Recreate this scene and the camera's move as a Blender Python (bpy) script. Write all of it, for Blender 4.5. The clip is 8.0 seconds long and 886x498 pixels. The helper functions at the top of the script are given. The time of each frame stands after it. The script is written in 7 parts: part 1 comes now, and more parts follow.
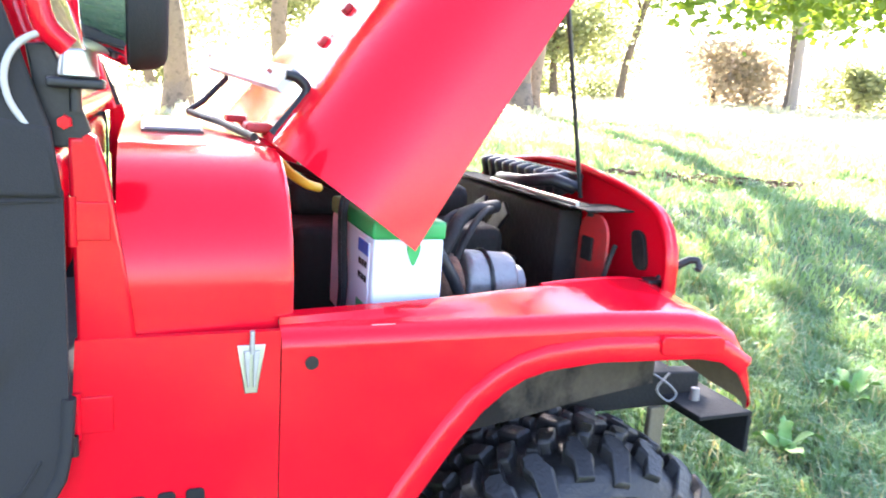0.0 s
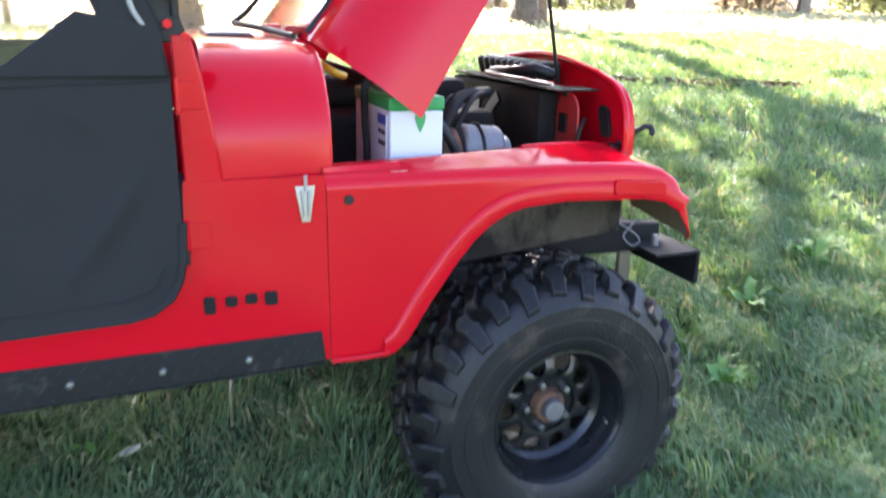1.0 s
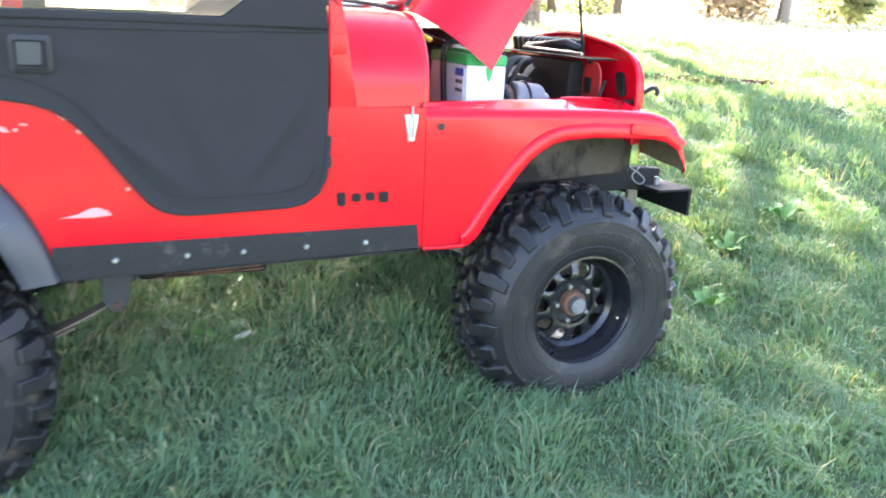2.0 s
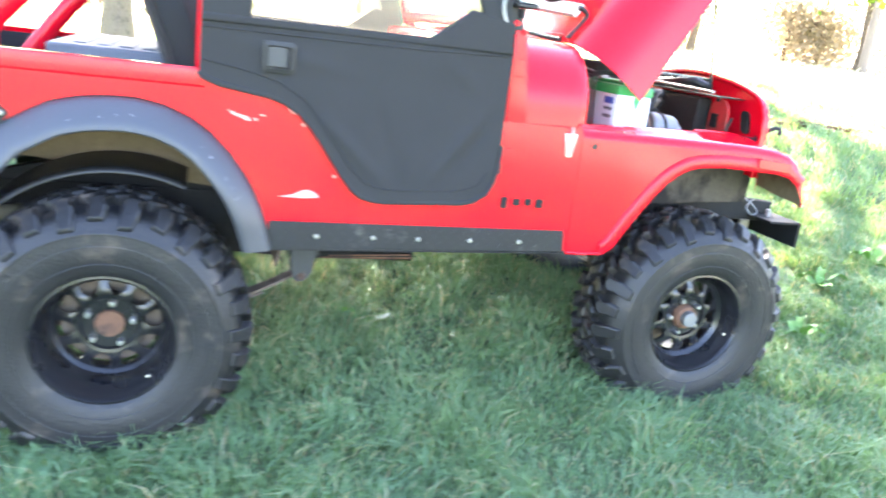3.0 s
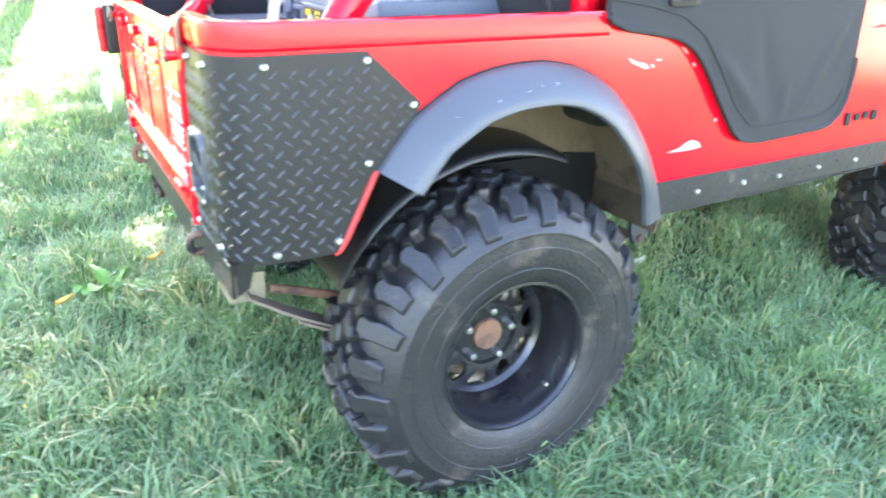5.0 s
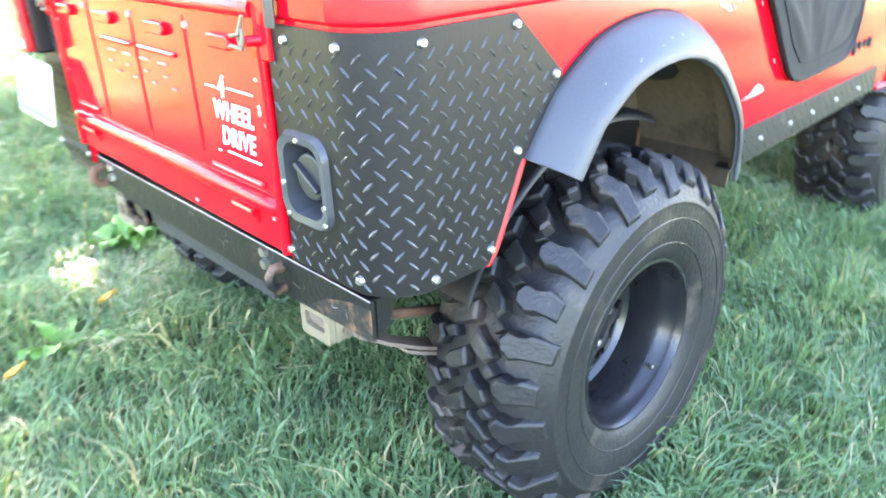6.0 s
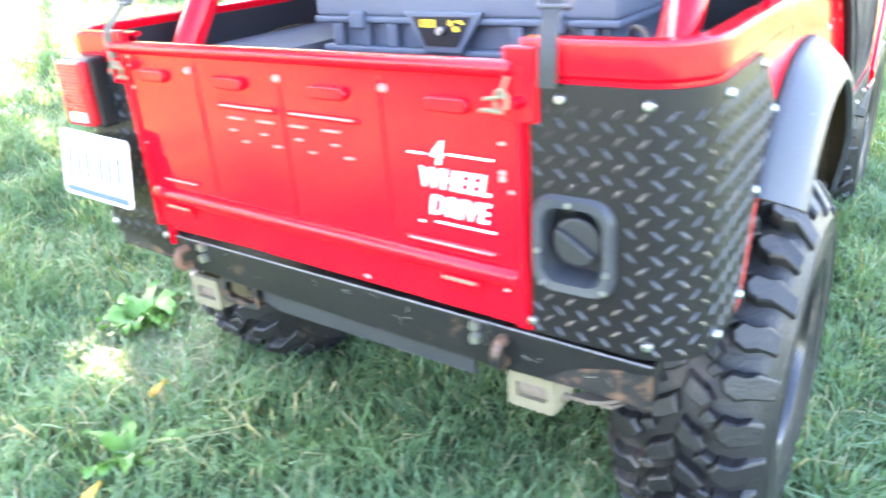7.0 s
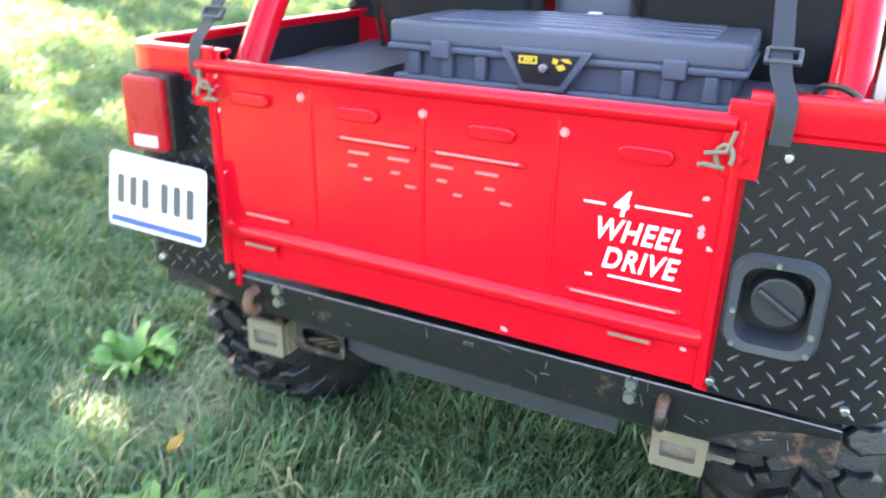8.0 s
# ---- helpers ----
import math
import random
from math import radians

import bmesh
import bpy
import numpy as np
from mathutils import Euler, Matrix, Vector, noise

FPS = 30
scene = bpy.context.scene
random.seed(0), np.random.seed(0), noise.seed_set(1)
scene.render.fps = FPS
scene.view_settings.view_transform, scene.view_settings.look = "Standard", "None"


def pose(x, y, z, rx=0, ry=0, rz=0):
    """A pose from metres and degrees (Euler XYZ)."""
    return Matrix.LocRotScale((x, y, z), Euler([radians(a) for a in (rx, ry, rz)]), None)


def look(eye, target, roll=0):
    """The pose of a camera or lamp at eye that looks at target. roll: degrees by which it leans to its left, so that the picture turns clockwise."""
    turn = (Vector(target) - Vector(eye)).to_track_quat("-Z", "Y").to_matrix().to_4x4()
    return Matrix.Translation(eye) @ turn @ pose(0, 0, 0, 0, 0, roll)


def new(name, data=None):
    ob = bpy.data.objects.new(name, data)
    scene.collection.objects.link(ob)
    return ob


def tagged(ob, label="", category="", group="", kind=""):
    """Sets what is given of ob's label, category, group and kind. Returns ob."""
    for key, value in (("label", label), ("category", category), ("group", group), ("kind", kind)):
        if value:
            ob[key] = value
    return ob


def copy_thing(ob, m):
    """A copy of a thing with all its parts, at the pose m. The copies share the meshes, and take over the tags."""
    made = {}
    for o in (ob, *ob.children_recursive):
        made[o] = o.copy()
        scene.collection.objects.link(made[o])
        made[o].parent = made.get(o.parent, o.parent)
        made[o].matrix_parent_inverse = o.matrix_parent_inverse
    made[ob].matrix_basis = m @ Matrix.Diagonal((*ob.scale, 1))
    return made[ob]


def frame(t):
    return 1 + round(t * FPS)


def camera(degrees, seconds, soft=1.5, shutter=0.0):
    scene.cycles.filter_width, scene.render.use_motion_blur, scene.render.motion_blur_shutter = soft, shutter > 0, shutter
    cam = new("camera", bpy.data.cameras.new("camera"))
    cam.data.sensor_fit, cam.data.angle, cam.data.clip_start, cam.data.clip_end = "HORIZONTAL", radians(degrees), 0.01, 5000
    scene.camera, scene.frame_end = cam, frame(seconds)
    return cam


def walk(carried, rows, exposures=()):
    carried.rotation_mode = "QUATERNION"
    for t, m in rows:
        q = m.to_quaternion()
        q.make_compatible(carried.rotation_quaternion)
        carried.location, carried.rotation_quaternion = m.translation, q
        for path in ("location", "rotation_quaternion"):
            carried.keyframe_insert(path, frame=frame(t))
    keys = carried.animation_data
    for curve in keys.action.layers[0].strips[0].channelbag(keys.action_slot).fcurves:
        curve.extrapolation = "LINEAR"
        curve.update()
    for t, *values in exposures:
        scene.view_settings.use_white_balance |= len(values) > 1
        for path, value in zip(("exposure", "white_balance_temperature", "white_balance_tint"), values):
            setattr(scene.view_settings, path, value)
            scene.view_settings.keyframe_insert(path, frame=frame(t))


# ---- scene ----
cam = camera(61.4, 8.0, soft=1.8, shutter=0.5)
PATH = [
    (0, (1.291, -1.83, 1.533), (2.028, -0.015, 1.128), 3.4),
    (0.5, (1.253, -2.053, 1.547), (2.011, -0.24, 1.171), 2.7),
    (1, (1.155, -2.268, 1.489), (1.84, -0.486, 0.891), 0.8),
    (1.2, (1.071, -2.361, 1.486), (1.825, -0.614, 0.871), 1.8),
    (2.3, (0.579, -2.898, 1.396), (1.291, -1.122, 0.814), 3.2),
    (2.5, (0.522, -2.937, 1.402), (1.238, -1.165, 0.812), 5.0),
    (3, (0.253, -2.964, 1.414), (0.88, -1.148, 0.859), 6.8),
    (3.5, (-0.196, -2.853, 1.369), (0.46, -1.058, 0.78), 3.8),
    (4, (-0.46, -2.613, 1.382), (0.275, -0.853, 0.78), 3.2),
    (4.5, (-0.677, -2.266, 1.439), (0.223, -0.608, 0.774), 1.7),
    (4.7, (-0.778, -2.175, 1.421), (0.092, -0.536, 0.676), 0.1),
    (5.8, (-1.262, -1.664, 1.364), (-0.112, -0.232, 0.572), 0.1),
    (6, (-1.277, -1.493, 1.355), (-0.03, -0.182, 0.502), -2.3),
    (6.5, (-1.345, -1.214, 1.391), (0.028, -0.062, 0.504), -1.8),
    (7, (-1.582, -0.939, 1.422), (-0.089, 0.1, 0.59), -4.3),
    (7.5, (-1.738, -0.678, 1.44), (-0.204, 0.28, 0.586), 1.7),
    (8, (-1.714, -0.486, 1.443), (-0.042, 0.273, 0.653), 1.1),
]
EXPOSURES = [(t, stops + 0.36, 6250 if t < 2 else 6500 if t < 3.2 else 6650, 24 if t < 2 else 20) for t, stops in ((0.0, 4.3), (0.5, 3.85), (1.0, 3.45), (1.2, 3.5), (2.5, 4.75), (3.0, 4.95), (3.5, 5.05), (4.0, 5.1), (4.5, 5.2), (6.0, 5.3), (6.5, 5.3), (7.0, 5.3), (7.5, 4.85), (8.0, 4.4))]
walk(cam, [(t, look(eye, target, roll)) for t, eye, target, roll in PATH], EXPOSURES)


# ---- light ----
SUN_DIR = Vector((0.13, 0.80, 0.60)).normalized()
world = bpy.data.worlds.new("sky")
scene.world = world
world.use_nodes = True
wn = world.node_tree.nodes
sky = wn.new("ShaderNodeTexSky")
sky.sky_type = "NISHITA"
sky.sun_disc = False
sky.sun_elevation = math.asin(SUN_DIR.z)
sky.sun_rotation = math.atan2(SUN_DIR.x, SUN_DIR.y)
sky.dust_density = 1.2
wn["Background"].inputs[1].default_value = 0.058
world.node_tree.links.new(sky.outputs[0], wn["Background"].inputs[0])
sun_data = bpy.data.lights.new("sun", "SUN")
sun_data.energy, sun_data.angle, sun_data.color = 5.0, radians(0.6), (1.0, 0.93, 0.80)
sun = new("sun", sun_data)
sun.matrix_world = look(SUN_DIR * 40, (0, 0, 0))


# ---- materials ----
def material(name, base, rough=0.5, metal=0.0, var=0.12, scale=6.0, fine=90.0, bump=0.05, coat=0.0, second=None, amount=0.0, patch=3.0, spec=0.5):
    """Principled surface: two scales of noise vary the colour, a second colour comes in as stains, fine noise gives relief."""
    m = bpy.data.materials.new(name)
    m.use_nodes = True
    n, l = m.node_tree.nodes, m.node_tree.links
    b = n["Principled BSDF"]
    co = n.new("ShaderNodeTexCoord")
    big, small = n.new("ShaderNodeTexNoise"), n.new("ShaderNodeTexNoise")
    big.inputs["Scale"].default_value, big.inputs["Detail"].default_value = scale, 4
    small.inputs["Scale"].default_value, small.inputs["Detail"].default_value = fine, 3
    for x in (big, small):
        l.new(co.outputs["Object"], x.inputs["Vector"])
    mix = n.new("ShaderNodeMix")
    mix.data_type = "RGBA"
    mix.inputs[6].default_value = (*[c * (1 - var) for c in base], 1)
    mix.inputs[7].default_value = (*[min(1, c * (1 + var)) for c in base], 1)
    add = n.new("ShaderNodeMath")
    add.operation = "ADD"
    half = n.new("ShaderNodeMath")
    half.operation = "MULTIPLY"
    half.inputs[1].default_value = 0.5
    l.new(big.outputs[0], add.inputs[0]), l.new(small.outputs[0], add.inputs[1])
    l.new(add.outputs[0], half.inputs[0]), l.new(half.outputs[0], mix.inputs[0])
    colour = mix.outputs[2]
    if second:
        st = n.new("ShaderNodeTexNoise")
        st.inputs["Scale"].default_value, st.inputs["Detail"].default_value, st.inputs["Roughness"].default_value = patch, 8, 0.65
        l.new(co.outputs["Object"], st.inputs["Vector"])
        ramp = n.new("ShaderNodeValToRGB")
        ramp.color_ramp.elements[0].position = 0.72 - 0.4 * amount
        ramp.color_ramp.elements[1].position = 0.80 - 0.3 * amount
        l.new(st.outputs[0], ramp.inputs[0])
        mix2 = n.new("ShaderNodeMix")
        mix2.data_type = "RGBA"
        mix2.inputs[7].default_value = (*second, 1)
        l.new(ramp.outputs[0], mix2.inputs[0]), l.new(colour, mix2.inputs[6])
        colour = mix2.outputs[2]
    l.new(colour, b.inputs["Base Color"])
    rr = n.new("ShaderNodeMapRange")
    rr.inputs[3].default_value, rr.inputs[4].default_value = max(0.02, rough - 0.08), min(1, rough + 0.08)
    l.new(big.outputs[0], rr.inputs[0]), l.new(rr.outputs[0], b.inputs["Roughness"])
    b.inputs["Metallic"].default_value = metal
    b.inputs["Specular IOR Level"].default_value = spec
    b.inputs["Coat Weight"].default_value = coat
    b.inputs["Coat Roughness"].default_value = 0.06
    if bump:
        bp = n.new("ShaderNodeBump")
        bp.inputs["Strength"].default_value, bp.inputs["Distance"].default_value = bump, 0.01
        l.new(small.outputs[0], bp.inputs["Height"]), l.new(bp.outputs[0], b.inputs["Normal"])
    return m


RED = material("red_paint", (0.60, 0.0045, 0.015), 0.11, 0, 0.08, 2.5, 9, 0.014, coat=0.0, spec=0.29)
# worn strokes, and painted highlights on the rivets and pressed bars
RED_WORN_LIT = material("worn_and_highlit_pink", (0.68, 0.22, 0.20), 0.4, 0, 0.2, 30, 120, 0.1)
VENT = material("grey_vent_enamel", (0.26, 0.27, 0.29), 0.35, 0, 0.15, 20, 90, 0.05)
DUSTY = material("dried_mud_film", (0.085, 0.064, 0.044), 0.95, 0, 0.35, 6, 50, 0.3, spec=0.1, second=(0.030, 0.026, 0.023), amount=0.55, patch=5)
MUD = material("caked_tan_mud", (0.140, 0.106, 0.066), 0.95, 0, 0.35, 8, 50, 0.4, spec=0.1, second=(0.040, 0.030, 0.022), amount=0.50, patch=4)
WELL = material("dusty_grey_undercoat", (0.070, 0.060, 0.047), 0.9, 0, 0.35, 7, 60, 0.35, spec=0.12, second=(0.018, 0.016, 0.015), amount=0.62, patch=5)
RED_CHIP = material("chipped_paint", (0.60, 0.29, 0.27), 0.6, 0, 0.2, 30, 120, 0.2)
RED_DIRTY = material("dusty_red_paint", (0.40, 0.020, 0.018), 0.55, 0, 0.2, 5, 60, 0.1, second=(0.10, 0.04, 0.03), amount=0.4)
VINYL = material("black_vinyl", (0.0275, 0.0272, 0.0275), 0.72, 0, 0.3, 5, 500, 0.2, spec=0.14)
RUBBER = material("tyre_rubber", (0.0145, 0.0142, 0.0148), 0.46, 0, 0.35, 9, 120, 0.25, second=(0.070, 0.055, 0.045), amount=0.40, patch=7, spec=0.42)
RIM = material("gloss_black_enamel", (0.012, 0.012, 0.014), 0.28, 0, 0.2, 8, 140, 0.03, coat=0.2)
MATTE = material("dull_black_steel", (0.012, 0.012, 0.012), 0.75, 0, 0.3, 8, 120, 0.15, spec=0.25, second=(0.05, 0.035, 0.025), amount=0.1, patch=9)
LINING = material("black_bed_lining", (0.012, 0.012, 0.014), 0.7, 0, 0.3, 9, 200, 0.3, spec=0.3)
PLASTIC = material("black_plastic", (0.022, 0.023, 0.026), 0.42, 0, 0.2, 8, 250, 0.08)
FLARE = material("weathered_flare_plastic", (0.046, 0.049, 0.057), 0.42, 0, 0.3, 5, 200, 0.10, second=(0.15, 0.15, 0.155), amount=0.16, patch=14)
DULL = material("dull_grey_casting", (0.20, 0.20, 0.20), 0.5, 0.5, 0.25, 20, 70, 0.3, second=(0.07, 0.06, 0.05), amount=0.25, patch=16)
BOXGREY = material("grey_blue_plastic", (0.072, 0.086, 0.112), 0.5, 0, 0.15, 6, 300, 0.08)
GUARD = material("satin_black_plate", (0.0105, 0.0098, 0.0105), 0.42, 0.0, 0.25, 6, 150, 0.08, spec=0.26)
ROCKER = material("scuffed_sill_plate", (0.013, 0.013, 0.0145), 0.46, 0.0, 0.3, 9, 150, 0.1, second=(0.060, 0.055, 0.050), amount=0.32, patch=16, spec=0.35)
# tread bars: highlights on the relief are put into a lighter colour
GUARD_EDGE = material("highlit_tread", (0.050, 0.049, 0.049), 0.28, 0.2, 0.3, 30, 150, 0.05)
WORN_EDGE = material("bare_worn_edge", (0.30, 0.29, 0.28), 0.4, 0.5, 0.4, 25, 90, 0.1, second=(0.03, 0.03, 0.03), amount=0.35, patch=18)
FADED = material("faded_grey_steel", (0.028, 0.030, 0.034), 0.5, 0.1, 0.3, 8, 90, 0.15, second=(0.10, 0.06, 0.04), amount=0.2, patch=12)
BROWN_LEAF = material("brown_leaf_litter", (0.13, 0.075, 0.045), 0.9, 0, 0.35, 9, 60, 0.2)
BLACK = material("black_steel_paint", (0.011, 0.011, 0.012), 0.42, 0, 0.25, 8, 140, 0.06, spec=0.35)
BUMPER_END = material("rust_breaking_through", (0.012, 0.012, 0.013), 0.55, 0.1, 0.3, 6, 90, 0.2, second=(0.15, 0.08, 0.047), amount=0.58, patch=22)
BUMPER = material("rusting_black_steel", (0.0095, 0.0095, 0.0105), 0.40, 0.1, 0.3, 6, 90, 0.15, second=(0.085, 0.05, 0.034), amount=0.24, patch=16, spec=0.42)
SCUFF = material("pale_scuff", (0.30, 0.30, 0.31), 0.6, 0, 0.2, 20, 90, 0.1)
RUST = material("rust", (0.17, 0.085, 0.05), 0.85, 0.1, 0.4, 20, 110, 0.4, second=(0.07, 0.04, 0.03), amount=0.6, patch=12)
UNDER = material("undercoat", (0.052, 0.045, 0.037), 0.85, 0, 0.35, 7, 60, 0.3, second=(0.13, 0.09, 0.05), amount=0.22, patch=6)
DARK = material("grimy_dark_metal", (0.012, 0.011, 0.010), 0.75, 0, 0.4, 10, 60, 0.3, spec=0.25, second=(0.05, 0.035, 0.025), amount=0.3)
STEEL = material("bright_steel", (0.46, 0.46, 0.45), 0.34, 0.95, 0.12, 20, 150, 0.05)
DRUM = material("rusty_tan_drum", (0.15, 0.115, 0.085), 0.8, 0, 0.35, 14, 70, 0.3, second=(0.07, 0.045, 0.03), amount=0.4, patch=12)
BEZEL = material("faded_bezel_plastic", (0.045, 0.048, 0.056), 0.36, 0, 0.2, 9, 200, 0.08, second=(0.10, 0.10, 0.105), amount=0.15, patch=20)
ALLOY = material("cast_aluminium", (0.36, 0.36, 0.36), 0.5, 0.7, 0.15, 20, 90, 0.15)
TAN = material("tan_primer_steel", (0.18, 0.155, 0.10), 0.7, 0.1, 0.2, 15, 80, 0.2, second=(0.20, 0.11, 0.06), amount=0.2, patch=15)
WHITE = material("white_plastic", (0.62, 0.64, 0.70), 0.4, 0, 0.05, 6, 120, 0.02)
GREEN = material("green_plastic", (0.015, 0.30, 0.08), 0.4, 0, 0.12, 8, 120, 0.03)
BLUE = material("blue_print", (0.03, 0.07, 0.30), 0.5, 0, 0.1, 8, 100, 0)
YELLOW = material("yellow_print", (0.75, 0.50, 0.03), 0.5, 0, 0.1, 8, 100, 0)
PAINT_WHITE = material("white_paint", (0.80, 0.78, 0.76), 0.5, 0, 0.06, 30, 150, 0.05)
LENS_RED = material("red_lens", (0.38, 0.006, 0.014), 0.28, 0, 0.1, 10, 300, 0.1, coat=0.0, spec=0.35)
LENS_ORANGE = material("orange_lens", (0.75, 0.10, 0.01), 0.15, 0, 0.1, 10, 100, 0.05, coat=0.5)
FABRIC = material("black_seat_fabric", (0.0085, 0.0085, 0.0095), 0.85, 0, 0.3, 8, 400, 0.2)
CARPET = material("grey_carpet", (0.085, 0.088, 0.10), 0.95, 0, 0.2, 8, 500, 0.4)
WEB = material("black_webbing", (0.018, 0.020, 0.022), 0.6, 0, 0.2, 20, 600, 0.2)
PALE_WEB = material("pale_webbing", (0.42, 0.41, 0.39), 0.7, 0, 0.1, 20, 600, 0.2)
MUD_LEAF = material("broad_weed_leaf", (0.11, 0.24, 0.04), 0.5, 0, 0.25, 8, 60, 0.15)
DRY_LEAF = material("dry_leaf", (0.50, 0.30, 0.06), 0.7, 0, 0.3, 20, 60, 0.2)
PALE_LEAF = material("pale_dead_leaf", (0.60, 0.58, 0.45), 0.7, 0, 0.2, 20, 60, 0.2)
BARK = material("bark", (0.14, 0.105, 0.075), 0.9, 0, 0.35, 3, 30, 0.9, second=(0.07, 0.055, 0.04), amount=0.5, patch=8)

GLASS = bpy.data.materials.new("clear_pane")
GLASS.use_nodes = True
gb = GLASS.node_tree.nodes["Principled BSDF"]
gb.inputs["Base Color"].default_value = (0.92, 0.93, 0.90, 1)
gb.inputs["Transmission Weight"].default_value, gb.inputs["Roughness"].default_value, gb.inputs["IOR"].default_value = 1.0, 0.03, 1.45
MIRROR = bpy.data.materials.new("mirror_glass")
MIRROR.use_nodes = True
mb = MIRROR.node_tree.nodes["Principled BSDF"]
mb.inputs["Base Color"].default_value = (0.85, 0.86, 0.86, 1)
mb.inputs["Metallic"].default_value, mb.inputs["Roughness"].default_value = 1.0, 0.03


def leaf_material(name, a, b, through_light, straw=None, glow=(1.5, 1.35, 0.5)):
    """Thin leaf: every leaf or blade takes its own shade; part of the light passes."""
    m = bpy.data.materials.new(name)
    m.use_nodes = True
    n, l = m.node_tree.nodes, m.node_tree.links
    p, out = n["Principled BSDF"], n["Material Output"]
    geo, mix, co, noi = n.new("ShaderNodeNewGeometry"), n.new("ShaderNodeMix"), n.new("ShaderNodeTexCoord"), n.new("ShaderNodeTexNoise")
    mix.data_type = "RGBA"
    mix.inputs[6].default_value, mix.inputs[7].default_value = (*a, 1), (*b, 1)
    noi.inputs["Scale"].default_value, noi.inputs["Detail"].default_value = 1.3, 3
    l.new(co.outputs["Object"], noi.inputs["Vector"])
    avg = n.new("ShaderNodeMath")
    avg.operation = "MULTIPLY_ADD"
    avg.inputs[1].default_value = 0.5
    sc = n.new("ShaderNodeMath")
    sc.operation = "MULTIPLY"
    sc.inputs[1].default_value = 0.55
    l.new(noi.outputs[0], sc.inputs[0])
    l.new(geo.outputs["Random Per Island"], avg.inputs[0]), l.new(sc.outputs[0], avg.inputs[2])
    l.new(avg.outputs[0], mix.inputs[0])
    shade = mix.outputs[2]
    if straw:
        pick, dry = n.new("ShaderNodeMath"), n.new("ShaderNodeMix")
        pick.operation = "LESS_THAN"
        pick.inputs[1].default_value = 0.09
        dry.data_type = "RGBA"
        dry.inputs[7].default_value = (*straw, 1)
        l.new(geo.outputs["Random Per Island"], pick.inputs[0]), l.new(pick.outputs[0], dry.inputs[0]), l.new(shade, dry.inputs[6])
        shade = dry.outputs[2]
    l.new(shade, p.inputs["Base Color"])
    p.inputs["Roughness"].default_value = 0.5
    tr, ms = n.new("ShaderNodeBsdfTranslucent"), n.new("ShaderNodeMixShader")
    hue = n.new("ShaderNodeMix")
    hue.data_type = "RGBA"
    hue.blend_type = "MULTIPLY"
    hue.inputs[0].default_value = 1
    hue.inputs[7].default_value = (*glow, 1)
    l.new(shade, hue.inputs[6]), l.new(hue.outputs[2], tr.inputs["Color"])
    ms.inputs[0].default_value = through_light
    l.new(p.outputs[0], ms.inputs[1]), l.new(tr.outputs[0], ms.inputs[2]), l.new(ms.outputs[0], out.inputs["Surface"])
    return m


GRASS = leaf_material("grass_blades", (0.075, 0.170, 0.080), (0.213, 0.325, 0.168), 0.35, (0.40, 0.36, 0.22))
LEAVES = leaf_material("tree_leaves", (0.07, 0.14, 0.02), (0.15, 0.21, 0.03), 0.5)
# far olive and brown foliage, with haze and glare painted in as paleness
LEAVES_FAR = leaf_material("hazed_olive_leaves", (0.19, 0.22, 0.12), (0.30, 0.32, 0.19), 0.6, None, (1.25, 1.25, 0.85))
LEAVES_FAR_BROWN = leaf_material("hazed_brownish_leaves", (0.30, 0.27, 0.21), (0.40, 0.36, 0.29), 0.60, None, (1.25, 1.15, 0.95))
# pale blades: the sun on the open lawn is put into their colour
GRASS_SUNLIT = leaf_material("sunlit_straw_blades", (0.33, 0.33, 0.21), (0.46, 0.44, 0.31), 0.35, (0.52, 0.48, 0.35), (1.2, 1.15, 0.8))
SOIL = material("turf", (0.060, 0.088, 0.034), 0.95, 0, 0.35, 0.6, 25, 0.5, second=(0.10, 0.085, 0.045), amount=0.18, patch=0.8)


# full sun on the open lawn past the trees is painted in as a pale tint
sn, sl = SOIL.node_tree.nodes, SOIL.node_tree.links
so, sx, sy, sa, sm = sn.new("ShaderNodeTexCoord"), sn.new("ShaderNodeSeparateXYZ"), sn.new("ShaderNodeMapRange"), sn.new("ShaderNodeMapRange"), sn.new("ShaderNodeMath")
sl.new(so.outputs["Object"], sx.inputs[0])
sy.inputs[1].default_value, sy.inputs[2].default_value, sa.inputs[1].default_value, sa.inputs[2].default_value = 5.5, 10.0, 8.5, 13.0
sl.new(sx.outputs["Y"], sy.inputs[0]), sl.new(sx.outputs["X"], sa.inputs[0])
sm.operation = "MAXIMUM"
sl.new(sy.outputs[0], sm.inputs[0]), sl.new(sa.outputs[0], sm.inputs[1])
# the node dry mixes in the pale tone that stands in for sunlight
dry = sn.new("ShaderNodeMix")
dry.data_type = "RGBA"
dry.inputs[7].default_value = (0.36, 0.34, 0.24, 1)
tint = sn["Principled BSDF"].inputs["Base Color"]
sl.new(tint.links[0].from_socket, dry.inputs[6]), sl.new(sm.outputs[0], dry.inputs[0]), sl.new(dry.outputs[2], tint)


# ---- shape helpers ----
def part(name, bm, mat, parent=None, label="", sharp=50):
    me = bpy.data.meshes.new(name)
    bmesh.ops.recalc_face_normals(bm, faces=bm.faces)
    bm.to_mesh(me)
    bm.free()
    me.materials.append(mat)
    me.shade_smooth()
    me.set_sharp_from_angle(angle=radians(sharp))
    ob = new(name, me)
    even = ob.modifiers.new("even_normals", "WEIGHTED_NORMAL")
    even.keep_sharp = True
    ob.parent = parent
    if label:
        tagged(ob, label)
    return ob


